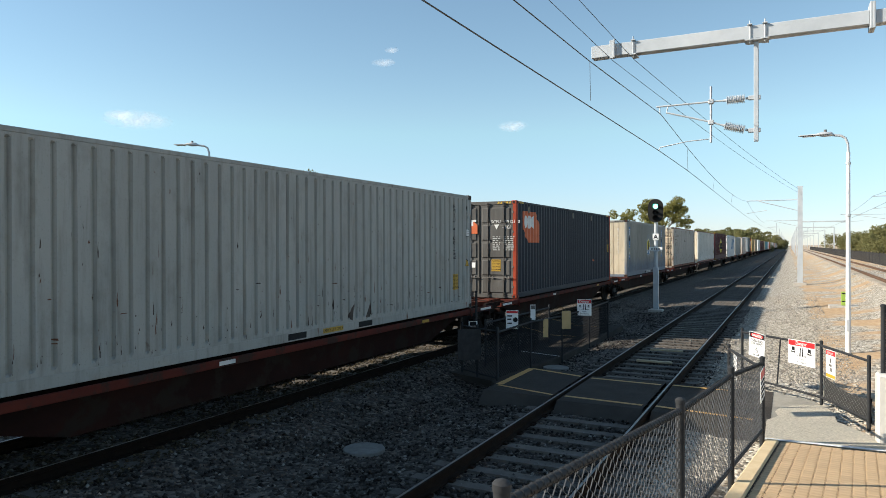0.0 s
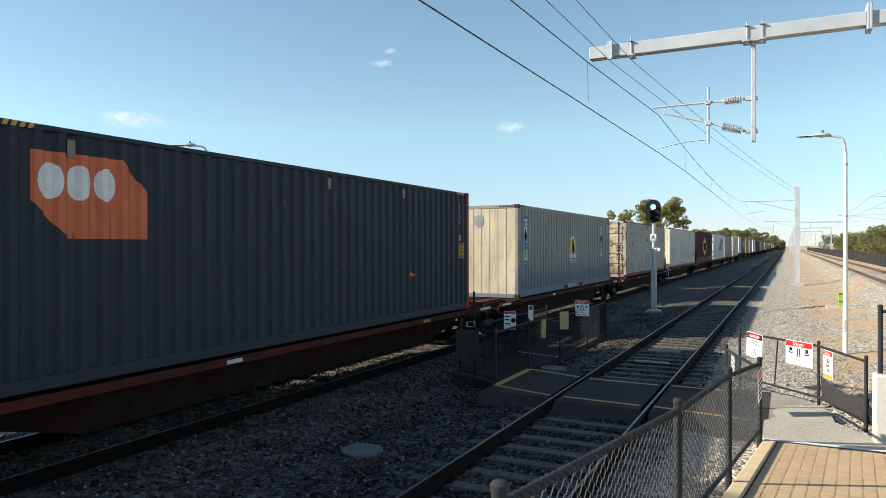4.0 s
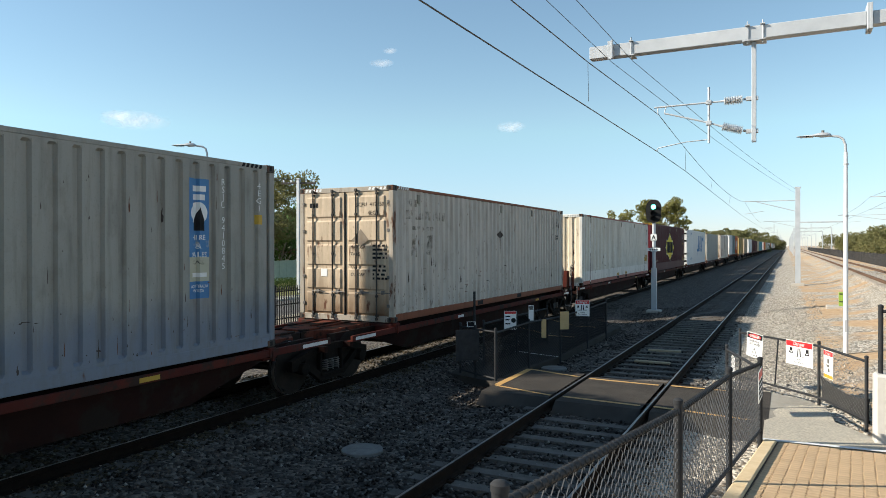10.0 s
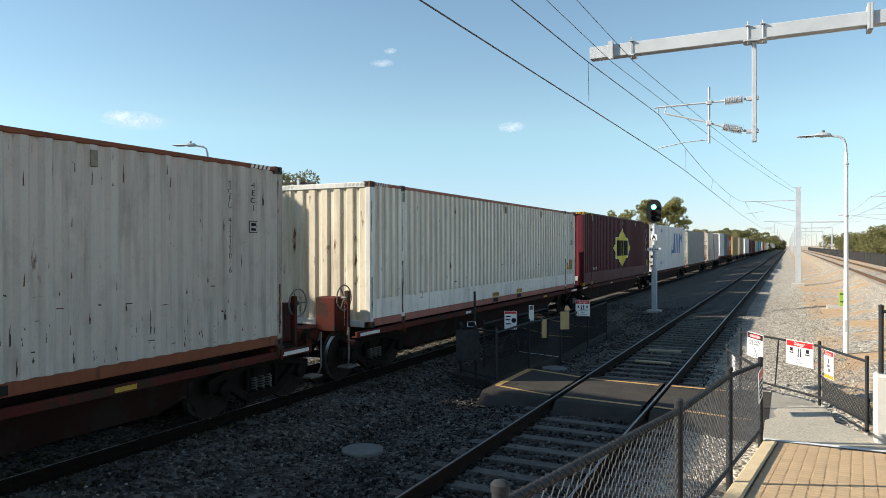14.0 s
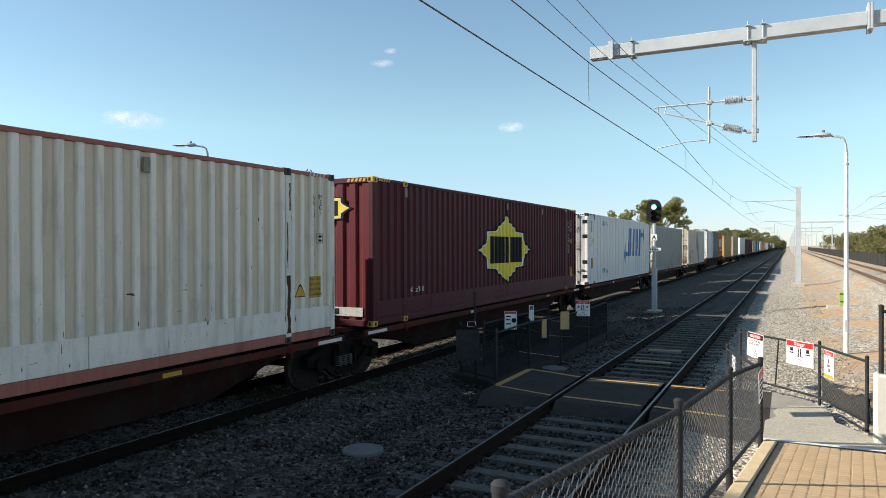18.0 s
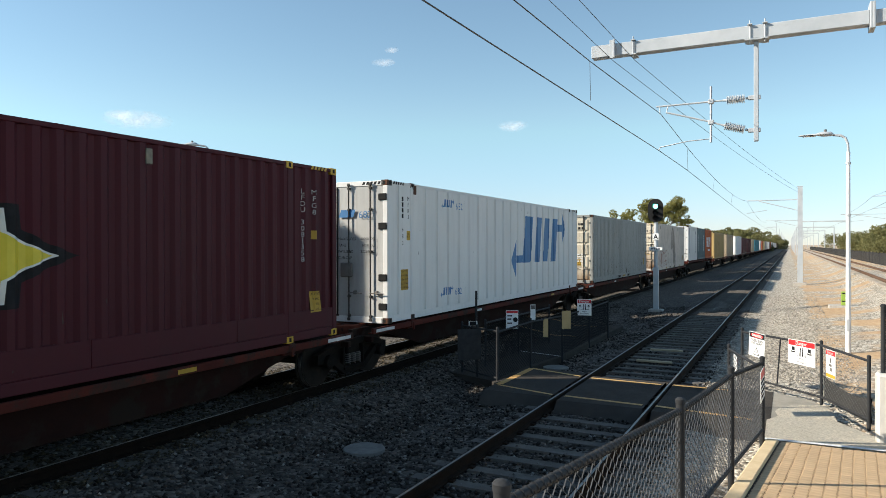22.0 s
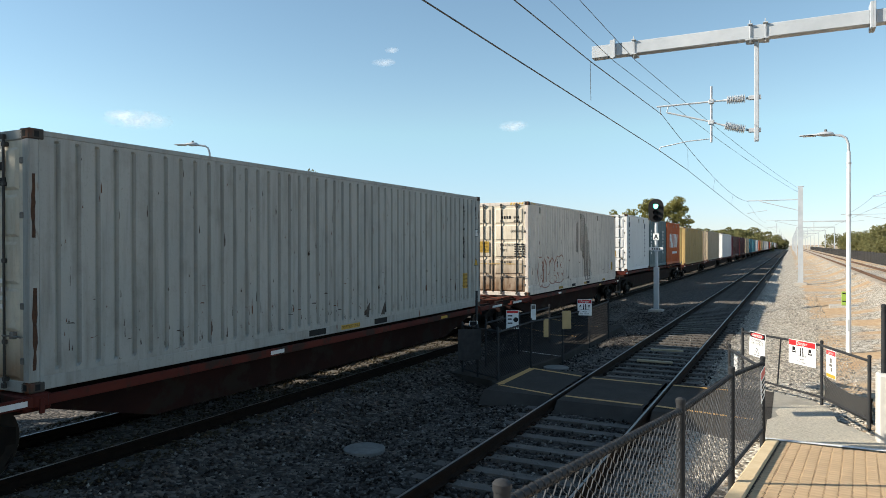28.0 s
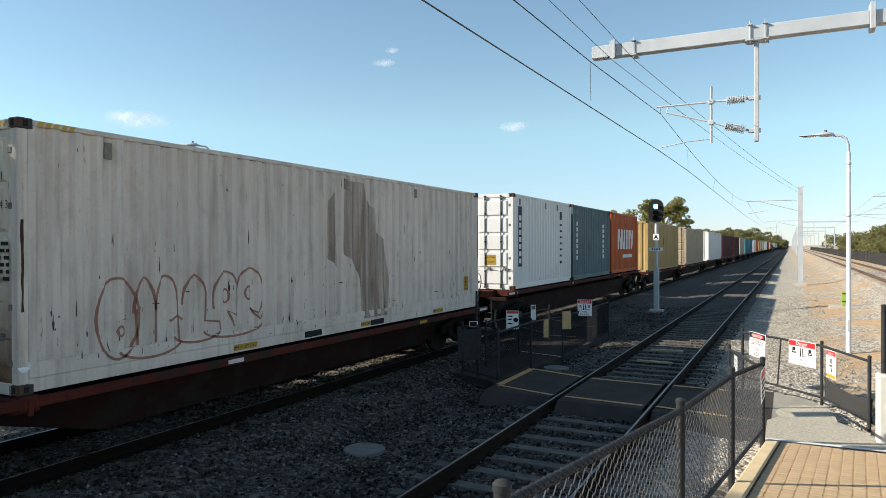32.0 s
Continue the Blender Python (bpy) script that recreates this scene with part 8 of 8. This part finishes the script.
for k, (fn, key, cu, cv, kk, kx) in enumerate(((on_side, "maroon", 7.31, 1.50, 1.0, 2.05), (on_end, "maroon", -0.02, 2.38, 0.40, 1.80))):
    base = 0.0025 if fn is on_side else 0.0
    fn(key, "badge_shadow", flat([star(kk * 1.07, 0, 0, kx * 1.03)]), INK, cu, cv, base)
    fn(key, "badge_edge", flat([star(kk * 0.98, 0, 0, kx)]), PALE_INK, cu, cv, base + 0.0015)
    fn(key, "badge_star", flat([star(kk * 0.95, 0, 0, kx)]), SUN_YELLOW, cu, cv, base + 0.003, "large yellow star badge" if fn is on_side else "")
    for pc in word_shape(2.6 * kk * kx / 2.05, 0.76 * kk, 6, 0.12):
        fn(key, "badge_bar", flat([pc]), INK, cu, cv, base + 0.0045)
on_side("maroon", "lettering", text_mesh("48' x9'10\"", 0.17, PALE_INK), PALE_INK, 1.52, 0.60)
upright("maroon", "LFDU 3081358", 13.70, 2.58, 1.34, 0.12, FADED_INK)
upright("maroon", "MFG8", 14.0, 2.58, 2.15, 0.12, FADED_INK)
notice("maroon", 13.87, 0.46, 0.30, 0.36, "CAUTION\n9'10 HIGH\n2.5m WIDE\nCONTAINER", 0.058)
on_side("maroon", "height_tag", flat([rect(0, 0.11, 0, 0.15)]), CAUTION, 13.94, 1.72)
on_end("maroon", "lettering", text_mesh(column("3081358"), 0.12, PALE_INK, line=0.9, align="CENTER"), PALE_INK, 0.18, 1.55, 0.0)
on_end("maroon", "lettering", text_mesh("2 66 53 2", 0.12, PALE_INK), PALE_INK, -0.2, 1.78, 0.0)
on_end("maroon", "slogan_board", flat([rect(-1.0, 1.0, 0.20, 0.38)]), FADED_INK, 0, 0, 0.0)
on_end("maroon", "slogan_bars", flat([rect(-0.9 + 0.2 * k, -0.76 + 0.2 * k, 0.23, 0.35) for k in range(7)]), INK, 0, 0, 0.002)
for v in (0.5, 2.4):
    on_side("maroon", "edge_marks", flat([[(0, 0.1 * k), (0.06, 0.1 * k + 0.04), (0.06, 0.1 * k + 0.08), (0, 0.1 * k + 0.04)] for k in range(3)]), YELLOW, 0.04, v)
scrapes("maroon", 60, 51, SCUFF)

# white smooth-sided with blue arrows
BIG = [[(7.02, 1.15), (7.41, 0.64), (7.45, 1.78)], [(7.44, 1.08), (7.98, 1.08), (8.02, 1.30), (7.44, 1.30)],
       [(7.98, 1.07), (8.70, 1.07), (8.98, 2.52), (8.24, 2.52)], [(9.10, 1.07), (9.60, 1.06), (9.86, 2.52), (9.36, 2.52)],
       [(9.90, 1.07), (10.42, 1.06), (10.68, 2.52), (10.16, 2.52)], [(10.76, 1.05), (11.32, 1.05), (11.58, 2.53), (11.02, 2.53)],
       [(11.55, 2.09), (12.12, 2.09), (12.12, 2.34), (11.55, 2.34)], [(12.10, 1.65), (12.47, 2.19), (12.11, 2.79)]]
for i_, pc in enumerate(BIG):
    on_side("reefer", "arrow_shape", flat([pc]), BLUE_MARK, 0, 0, 0.003 + 0.0011 * (i_ % 3))
for u, v in ((2.45, 2.46), (2.40, 0.36)):
    for pc in BIG:
        on_side("reefer", "arrow_shape", flat([[((x - 7.0) * 0.125, (y - 0.55) * 0.125) for x, y in pc]]), BLUE_MARK, u, v, 0.003 + 0.0011 * (BIG.index(pc) % 3))
    on_side("reefer", "lettering", text_mesh("682", 0.24, BLUE_MARK, spacing=1.15), BLUE_MARK, u + 0.78, v + 0.03, 0.003)
upright("reefer", "MFR3", 0.86, 2.66, 2.18, 0.13)
upright("reefer", "682", 0.62, 2.0, 1.62, 0.13)
on_side("reefer", "printed_bars", flat([rect(-0.035, 0.035, 0.12 * k, 0.12 * k + 0.095) for k in range(4)]), INK, 0.62, 2.19)
on_side("reefer", "lettering", text_mesh("3.0m\n9'10\"", 0.062, INK, align="CENTER", line=1.1), INK, 0.865, 1.83, 0.0045)
on_side("reefer", "height_tag", flat([rect(0, 0.15, 0, 0.20)]), YELLOW, 0.79, 1.72, 0.003)
notice("reefer", 0.54, 0.66, 0.31, 0.44, "CAUTION\n9'10\" HIGH\n2.5m WIDE\n46'6\" LONG\nCONTAINER", 0.058)
on_side("reefer", "rusty_casting", flat([rect(0, 0.17, 0, 0.2)]), RUSTY, 1.05, 2.72, 0.006)
on_end("reefer", "lettering", text_mesh("682", 0.22, BLUE_MARK), BLUE_MARK, 0.55, 2.18, 0.021)
on_end("reefer", "lettering", text_mesh("882", 0.20, BLUE_MARK), BLUE_MARK, -0.75, 2.18, 0.021)
on_end("reefer", "arrow_shape", flat([[(0.05, 2.20), (0.42, 2.2), (0.48, 2.36), (0.12, 2.36)]]), BLUE_MARK, 0, 0, 0.021)
on_end("reefer", "lettering", text_mesh("MAXGROSS\nTARE\nPAYLOAD\nCUB.CAP", 0.085, INK, line=1.55), INK, 0.04, 1.72, 0.021)
on_end("reefer", "lettering", text_mesh("40000 KG\n6950 KG\n33050 KG", 0.085, INK, line=1.55, align="RIGHT"), INK, 0.95, 1.72, 0.021)
part("vent_hatch", MB().box(0.10, 0.40, -0.05, 0.0, 0.95, 1.25, 0.02), DOOR_STEEL, CON["reefer"])
scrapes("reefer", 26, 61, SCUFF, 0.2)

# warm grey-white with stains and a scrawl
STAIN = stain_material("brown_run_stain", (0.24, 0.165, 0.115), 0.24, 0.40, (1, 9, 0.5))
on_side("graffiti", "run_stain", flat([[(6.0, 1.5), (6.06, 2.2), (6.15, 2.83), (6.75, 2.83), (6.8, 2.5), (7.1, 2.35), (7.2, 1.9), (7.5, 1.7), (7.65, 0.9), (7.6, 0.2), (6.7, 0.2), (6.55, 1.0), (6.4, 1.3)]]), STAIN, 0, 0, 0.003, "brown run-down stain")
on_side("graffiti", "run_stain", flat([[(5.55, 1.4), (5.6, 2.4), (5.75, 2.6), (5.9, 1.2)]]), STAIN, 0, 0, 0.003)
SCRAWL = mat("red_brown_spray", (0.26, 0.11, 0.08), (0.35, 0.18, 0.13), 8, 0.7)


def stroke(pts, w):
    """A sprayed stroke of width w along points, as one ribbon."""
    left, right = [], []
    for i, (x, y) in enumerate(pts):
        xa, ya = pts[max(0, i - 1)]
        xb, yb = pts[min(len(pts) - 1, i + 1)]
        d = Vector((xb - xa, yb - ya))
        d = d.normalized() if d.length > 1e-6 else Vector((1, 0))
        left.append((x - d.y * w / 2, y + d.x * w / 2, 0))
        right.append((x + d.y * w / 2, y - d.x * w / 2, 0))
    return MB().sheet([left, right])


def arch(cx, cy, rx, ry, a0, a1, n=14):
    return [(cx + rx * math.cos(radians(a0 + (a1 - a0) * k / n)), cy + ry * math.sin(radians(a0 + (a1 - a0) * k / n))) for k in range(n + 1)]


strokes = [arch(1.22, 0.66, 0.30, 0.50, 0, 360, 24), arch(1.26, 0.50, 0.05, 0.06, 0, 360, 8), arch(1.62, 0.70, 0.16, 0.45, 180, 0) + [(1.78, 0.3)], arch(1.96, 0.72, 0.18, 0.44, 180, 0) + [(2.16, 0.28)], arch(1.7, 0.3, 0.5, 0.18, 200, 350),
           [(1.5, 0.3), (1.48, 0.75)], arch(2.45, 0.75, 0.20, 0.40, 180, 20) + [(2.62, 0.5), (2.9, 0.46), (2.92, 0.34)], arch(2.5, 0.34, 0.42, 0.12, 180, 350), arch(3.05, 0.78, 0.24, 0.40, 200, -40) + [(3.1, 0.6), (3.2, 0.36)],
           arch(3.05, 0.82, 0.07, 0.1, 0, 360, 10), arch(3.55, 0.82, 0.27, 0.40, 190, -50) + [(3.55, 0.62), (3.75, 0.42), (3.85, 0.5)], arch(3.5, 0.84, 0.07, 0.1, 0, 360, 10), arch(3.2, 0.36, 0.6, 0.14, 185, 350), [(2.02, 0.55), (2.14, 0.62), (2.26, 0.55)]]
for st in strokes:
    on_side("graffiti", "spray_stroke", stroke(st, 0.034), SCRAWL, 0.02, 0.06, 0.004)
on_end("graffiti", "green_poster", flat([rect(-0.95, -0.50, 2.14, 2.66)]), mat("green_poster_print", (0.04, 0.13, 0.07), (0.08, 0.18, 0.1), 4, 0.6, wear=(0.45, 0.46, 0.42), wear_at=0.58), 0, 0)
on_end("graffiti", "lettering", text_mesh("804\n4FG1", 0.13, INK, line=1.0), INK, 0.72, 2.46)
on_end("graffiti", "printed_bars", flat([rect(0.30 + 0.09 * k, 0.36 + 0.09 * k, 2.46, 2.55) for k in range(4)]), INK, 0, 0)
on_end("graffiti", "lettering", text_mesh("000804 3", 0.125, INK), INK, 0.62, 2.02)
on_end("graffiti", "lettering", text_mesh("MAXGROSS\nTARE", 0.10, INK, line=1.6), INK, 0.26, 1.58)
on_end("graffiti", "lettering", text_mesh("PAYLOAD\nCUB CAP", 0.10, INK, line=1.6), INK, 0.26, 1.20)
print_rows("graffiti", 0.75, 1.62, 0.36, 6, 0.04, INK, seed=91)
triangle("graffiti", -0.74, 1.42, 0.14, True)
notice("graffiti", -0.46, 1.38, 0.34, 0.36, "9'10 HIGH\n2.5m WIDE\nCONTAINER", 0.06, True)
on_end("graffiti", "yellow_stripe", flat([rect(-1.0, 1.0, 1.0, 1.03)]), mat("faded_yellow_stripe", (0.40, 0.24, 0.07), (0.46, 0.30, 0.10), 4, 0.7, wear=(0.3, 0.27, 0.22), wear_at=0.5), 0, 0)
notice("graffiti", 11.28, 0.47, 0.27, 0.36, "CAUTION\n9'10 HIGH\n2.5m WIDE\nCONTAINER", 0.05)
for u in (3.2, 6.6, 9.6):
    notice("graffiti", u, 0.05, 0.5, 0.09, "EMPTY LIFT ONLY", 0.065)
on_side("graffiti", "door_patch", flat([disc(0.07, 12)]), WHITE, 0.06, 0.32, 0.014)
scrapes("graffiti", 150, 71, SCUFF, 0.45)
scrapes("graffiti", 90, 72, RUSTY, 0.4)

# short ones and those further on
for key, mt in (("white20", INK), ("teal20", PALE_INK)):
    for u in (0.45, 4.7):
        if key == "white20":
            on_side(key, "upright_panel", flat([rect(-0.05, 0.31, -0.1, 1.75)]), mat("dark_blue_panel", (0.02, 0.035, 0.07), (0.03, 0.05, 0.09), 4, 0.5), u, 0.78, 0.0025)
        on_side(key, "upright_bars", flat([rect(0.03, 0.23, 0.22 * k, 0.22 * k + 0.15) for k in range(7)]), PALE_INK, u, 0.78, 0.0045)
    scrapes(key, 40, 81, RUSTY)
notice("white20", 0.3, 0.75, 0.36, 0.30, "CAUTION\n9'6 HIGH", 0.07, True)
for k in range(6):
    on_side("orange20", "brand_shape", flat([[(1.3 + 0.62 * k, 1.15), (1.7 + 0.62 * k, 1.15), (1.86 + 0.62 * k, 2.12), (1.5 + 0.62 * k, 2.12)]]), PALE_INK, 0, 0, label="white slanted block shape")
on_side("orange20", "brand_line", flat([rect(2.4, 4.8, 0.72, 0.88)]), PALE_INK, 0, 0)
on_side("tan", "dark_patch", flat([[(5.4, 1.5), (5.75, 1.62), (5.7, 2.1), (5.5, 2.0)]]), SCUFF, 0, 0)
for k, key in enumerate(("tan", "sandy", "white48", "orange20")):
    scrapes(key, 60, 90 + k, RUSTY)

# openings for the fork of a lifting truck
for key in ("first", "beige", "grey2", "graffiti"):
    for u in (4.87, 6.95):
        on_side(key, "fork_pocket", flat([rect(0, 0.48, 0.0, 0.105)]), BLACK, u, 0.045, 0.0032)

# heavier knocks
for k, (key, n) in enumerate((("first", 34), ("grey2", 40), ("beige", 26), ("offwhite", 60), ("cream", 16), ("graffiti", 30), ("slate", 10))):
    scuffs(key, n, 300 + k, SCUFF, 0.7)
    scuffs(key, n // 2, 320 + k, RUSTY, 0.35)


def rust_patch(key, u, v, w, h, seed, x_off=0.0045, material=None):
    """A ragged patch of bare rusted steel on a post."""
    g = random.Random(seed)
    W = CON_SIZE[key][2]
    n = 9
    left = [(u - w / 2 + g.uniform(-0.3, 0.3) * w, v + h * i / n) for i in range(n + 1)]
    right = [(u + w / 2 + g.uniform(-0.35, 0.35) * w * (1 - i / n), v + h * i / n) for i in range(n + 1)]
    mb = MB().sheet([[(W / 2 + x_off, max(a[0], 0.004), a[1]) for a in left], [(W / 2 + x_off, max(b[0], a[0] + 0.004), b[1]) for a, b in zip(left, right)]])
    part("rust_patch", mb, material or DEEP_RUST, CON[key], "bare rusted steel")


DEEP_RUST = mat("deep_brown_rust", (0.028, 0.015, 0.010), (0.085, 0.036, 0.018), 14, 0.95, 0, 0.5, 60)
rust_patch("cream", 13.34, 0.18, 0.08, 0.95, 1)
rust_patch("cream", 13.31, 1.25, 0.025, 0.75, 2)
rust_patch("cream", 13.37, 2.2, 0.03, 0.45, 3)
rust_patch("cream", 1.27, 0.2, 0.05, 1.1, 4)
rust_patch("cream", 1.25, 1.5, 0.02, 0.9, 5)
rust_patch("cream", 14.57, 0.45, 0.022, 0.62, 6, 0.0015)
rust_patch("cream", 0.06, 0.2, 0.03, 0.8, 7, 0.0015)
rust_patch("cream", 0.05, 1.9, 0.02, 0.6, 8, 0.0015)
rust_patch("grey2", 12.13, 0.5, 0.035, 1.2, 9, 0.0015)
rust_patch("grey2", 12.10, 1.9, 0.03, 0.6, 10, 0.0015)
rust_patch("grey2", 0.06, 0.25, 0.05, 0.9, 11, 0.0015)
rust_patch("grey2", 0.05, 1.7, 0.04, 0.7, 12, 0.0015)
rust_patch("first", 12.12, 0.3, 0.03, 0.9, 13, 0.0015)
rust_patch("first", 12.14, 1.8, 0.025, 0.6, 14, 0.0015)
rust_patch("offwhite", 0.06, 0.3, 0.04, 0.7, 15, 0.0015)
rust_patch("offwhite", 12.12, 0.2, 0.035, 0.8, 16, 0.0015)
rust_patch("graffiti", 0.05, 0.9, 0.03, 1.0, 17, 0.0015)
rust_patch("graffiti", 12.13, 1.3, 0.03, 1.1, 18, 0.0015)
rust_patch("beige", 0.06, 0.4, 0.03, 1.4, 19, 0.0015)
# ================= small fair-weather clouds =================
CLOUD = mat("white_cloud", (0.75, 0.76, 0.78), (0.85, 0.85, 0.86), 0.004, 1.0)
cn, cl_ = CLOUD.node_tree.nodes, CLOUD.node_tree.links
cb = cn["Principled BSDF"]
# emission stands in for the sunlight that the flat cloud cards miss
cb.inputs["Emission Color"].default_value, cb.inputs["Emission Strength"].default_value = (0.93, 0.96, 1.0, 1), 0.45
lw = cn.new("ShaderNodeTexNoise")
lw.inputs["Scale"].default_value, lw.inputs["Detail"].default_value = 0.035, 7.0
ctc = cn.new("ShaderNodeTexCoord")
cl_.new(ctc.outputs["Object"], lw.inputs["Vector"])
grad = cn.new("ShaderNodeTexGradient")
grad.gradient_type = "SPHERICAL"
cmap = cn.new("ShaderNodeMapping")
cl_.new(ctc.outputs["Generated"], cmap.inputs[0])
cmap.inputs["Location"].default_value, cmap.inputs["Scale"].default_value = (-1, -1, -1), (2, 2, 2)
cl_.new(cmap.outputs[0], grad.inputs[0])
mul = cn.new("ShaderNodeMath")
mul.operation = "MULTIPLY"
cl_.new(grad.outputs["Fac"], mul.inputs[0])
cl_.new(lw.outputs["Fac"], mul.inputs[1])
rng_ = cn.new("ShaderNodeMapRange")
rng_.inputs["From Min"].default_value, rng_.inputs["From Max"].default_value, rng_.inputs["To Max"].default_value = 0.12, 0.62, 0.8
cl_.new(mul.outputs[0], rng_.inputs["Value"])
cl_.new(rng_.outputs[0], cb.inputs["Alpha"])


def cloud(px, py, w, h, far=2600.0):
    """A small flat cloud of width w and height h, far off along a bearing and a rise."""
    eye = Vector(EYE)
    d = Vector((px, 1.0, py)).normalized()
    m = look(eye + d * far, eye)
    c = solid("cloud", MB().add([(-w, -h, 0), (w, -h, 0), (w, h, 0), (-w, h, 0)], [(0, 1, 2, 3)]), CLOUD, "small white cloud in the blue sky", "cloud", m, kind="backdrop")
    c.visible_shadow = False
    return c


cloud(-1.2120, 0.2635, 152, 46)
cloud(-0.6128, 0.3102, 60, 20)
cloud(-0.3798, 0.1839, 74, 28)
cloud(-0.5972, 0.3292, 36, 15)
cloud(-1.2668, 0.2788, 64, 23)
# ================= what moves =================
def motions():
    times = [i * 2.0 for i in range(17)]
    for ob, yref, z in MOVING:
        walk(ob, [(t, pose(TRAIN_X, yref - gone(t), z)) for t in times])
    steps = [i * 0.1333333 for i in range(241)]
    for ws, q in WHEELS:
        walk(ws, [(t, Matrix.Translation((0, q, WHEEL_R)) @ Matrix.Rotation(gone(t) / WHEEL_R, 4, "X")) for t in steps])


motions()
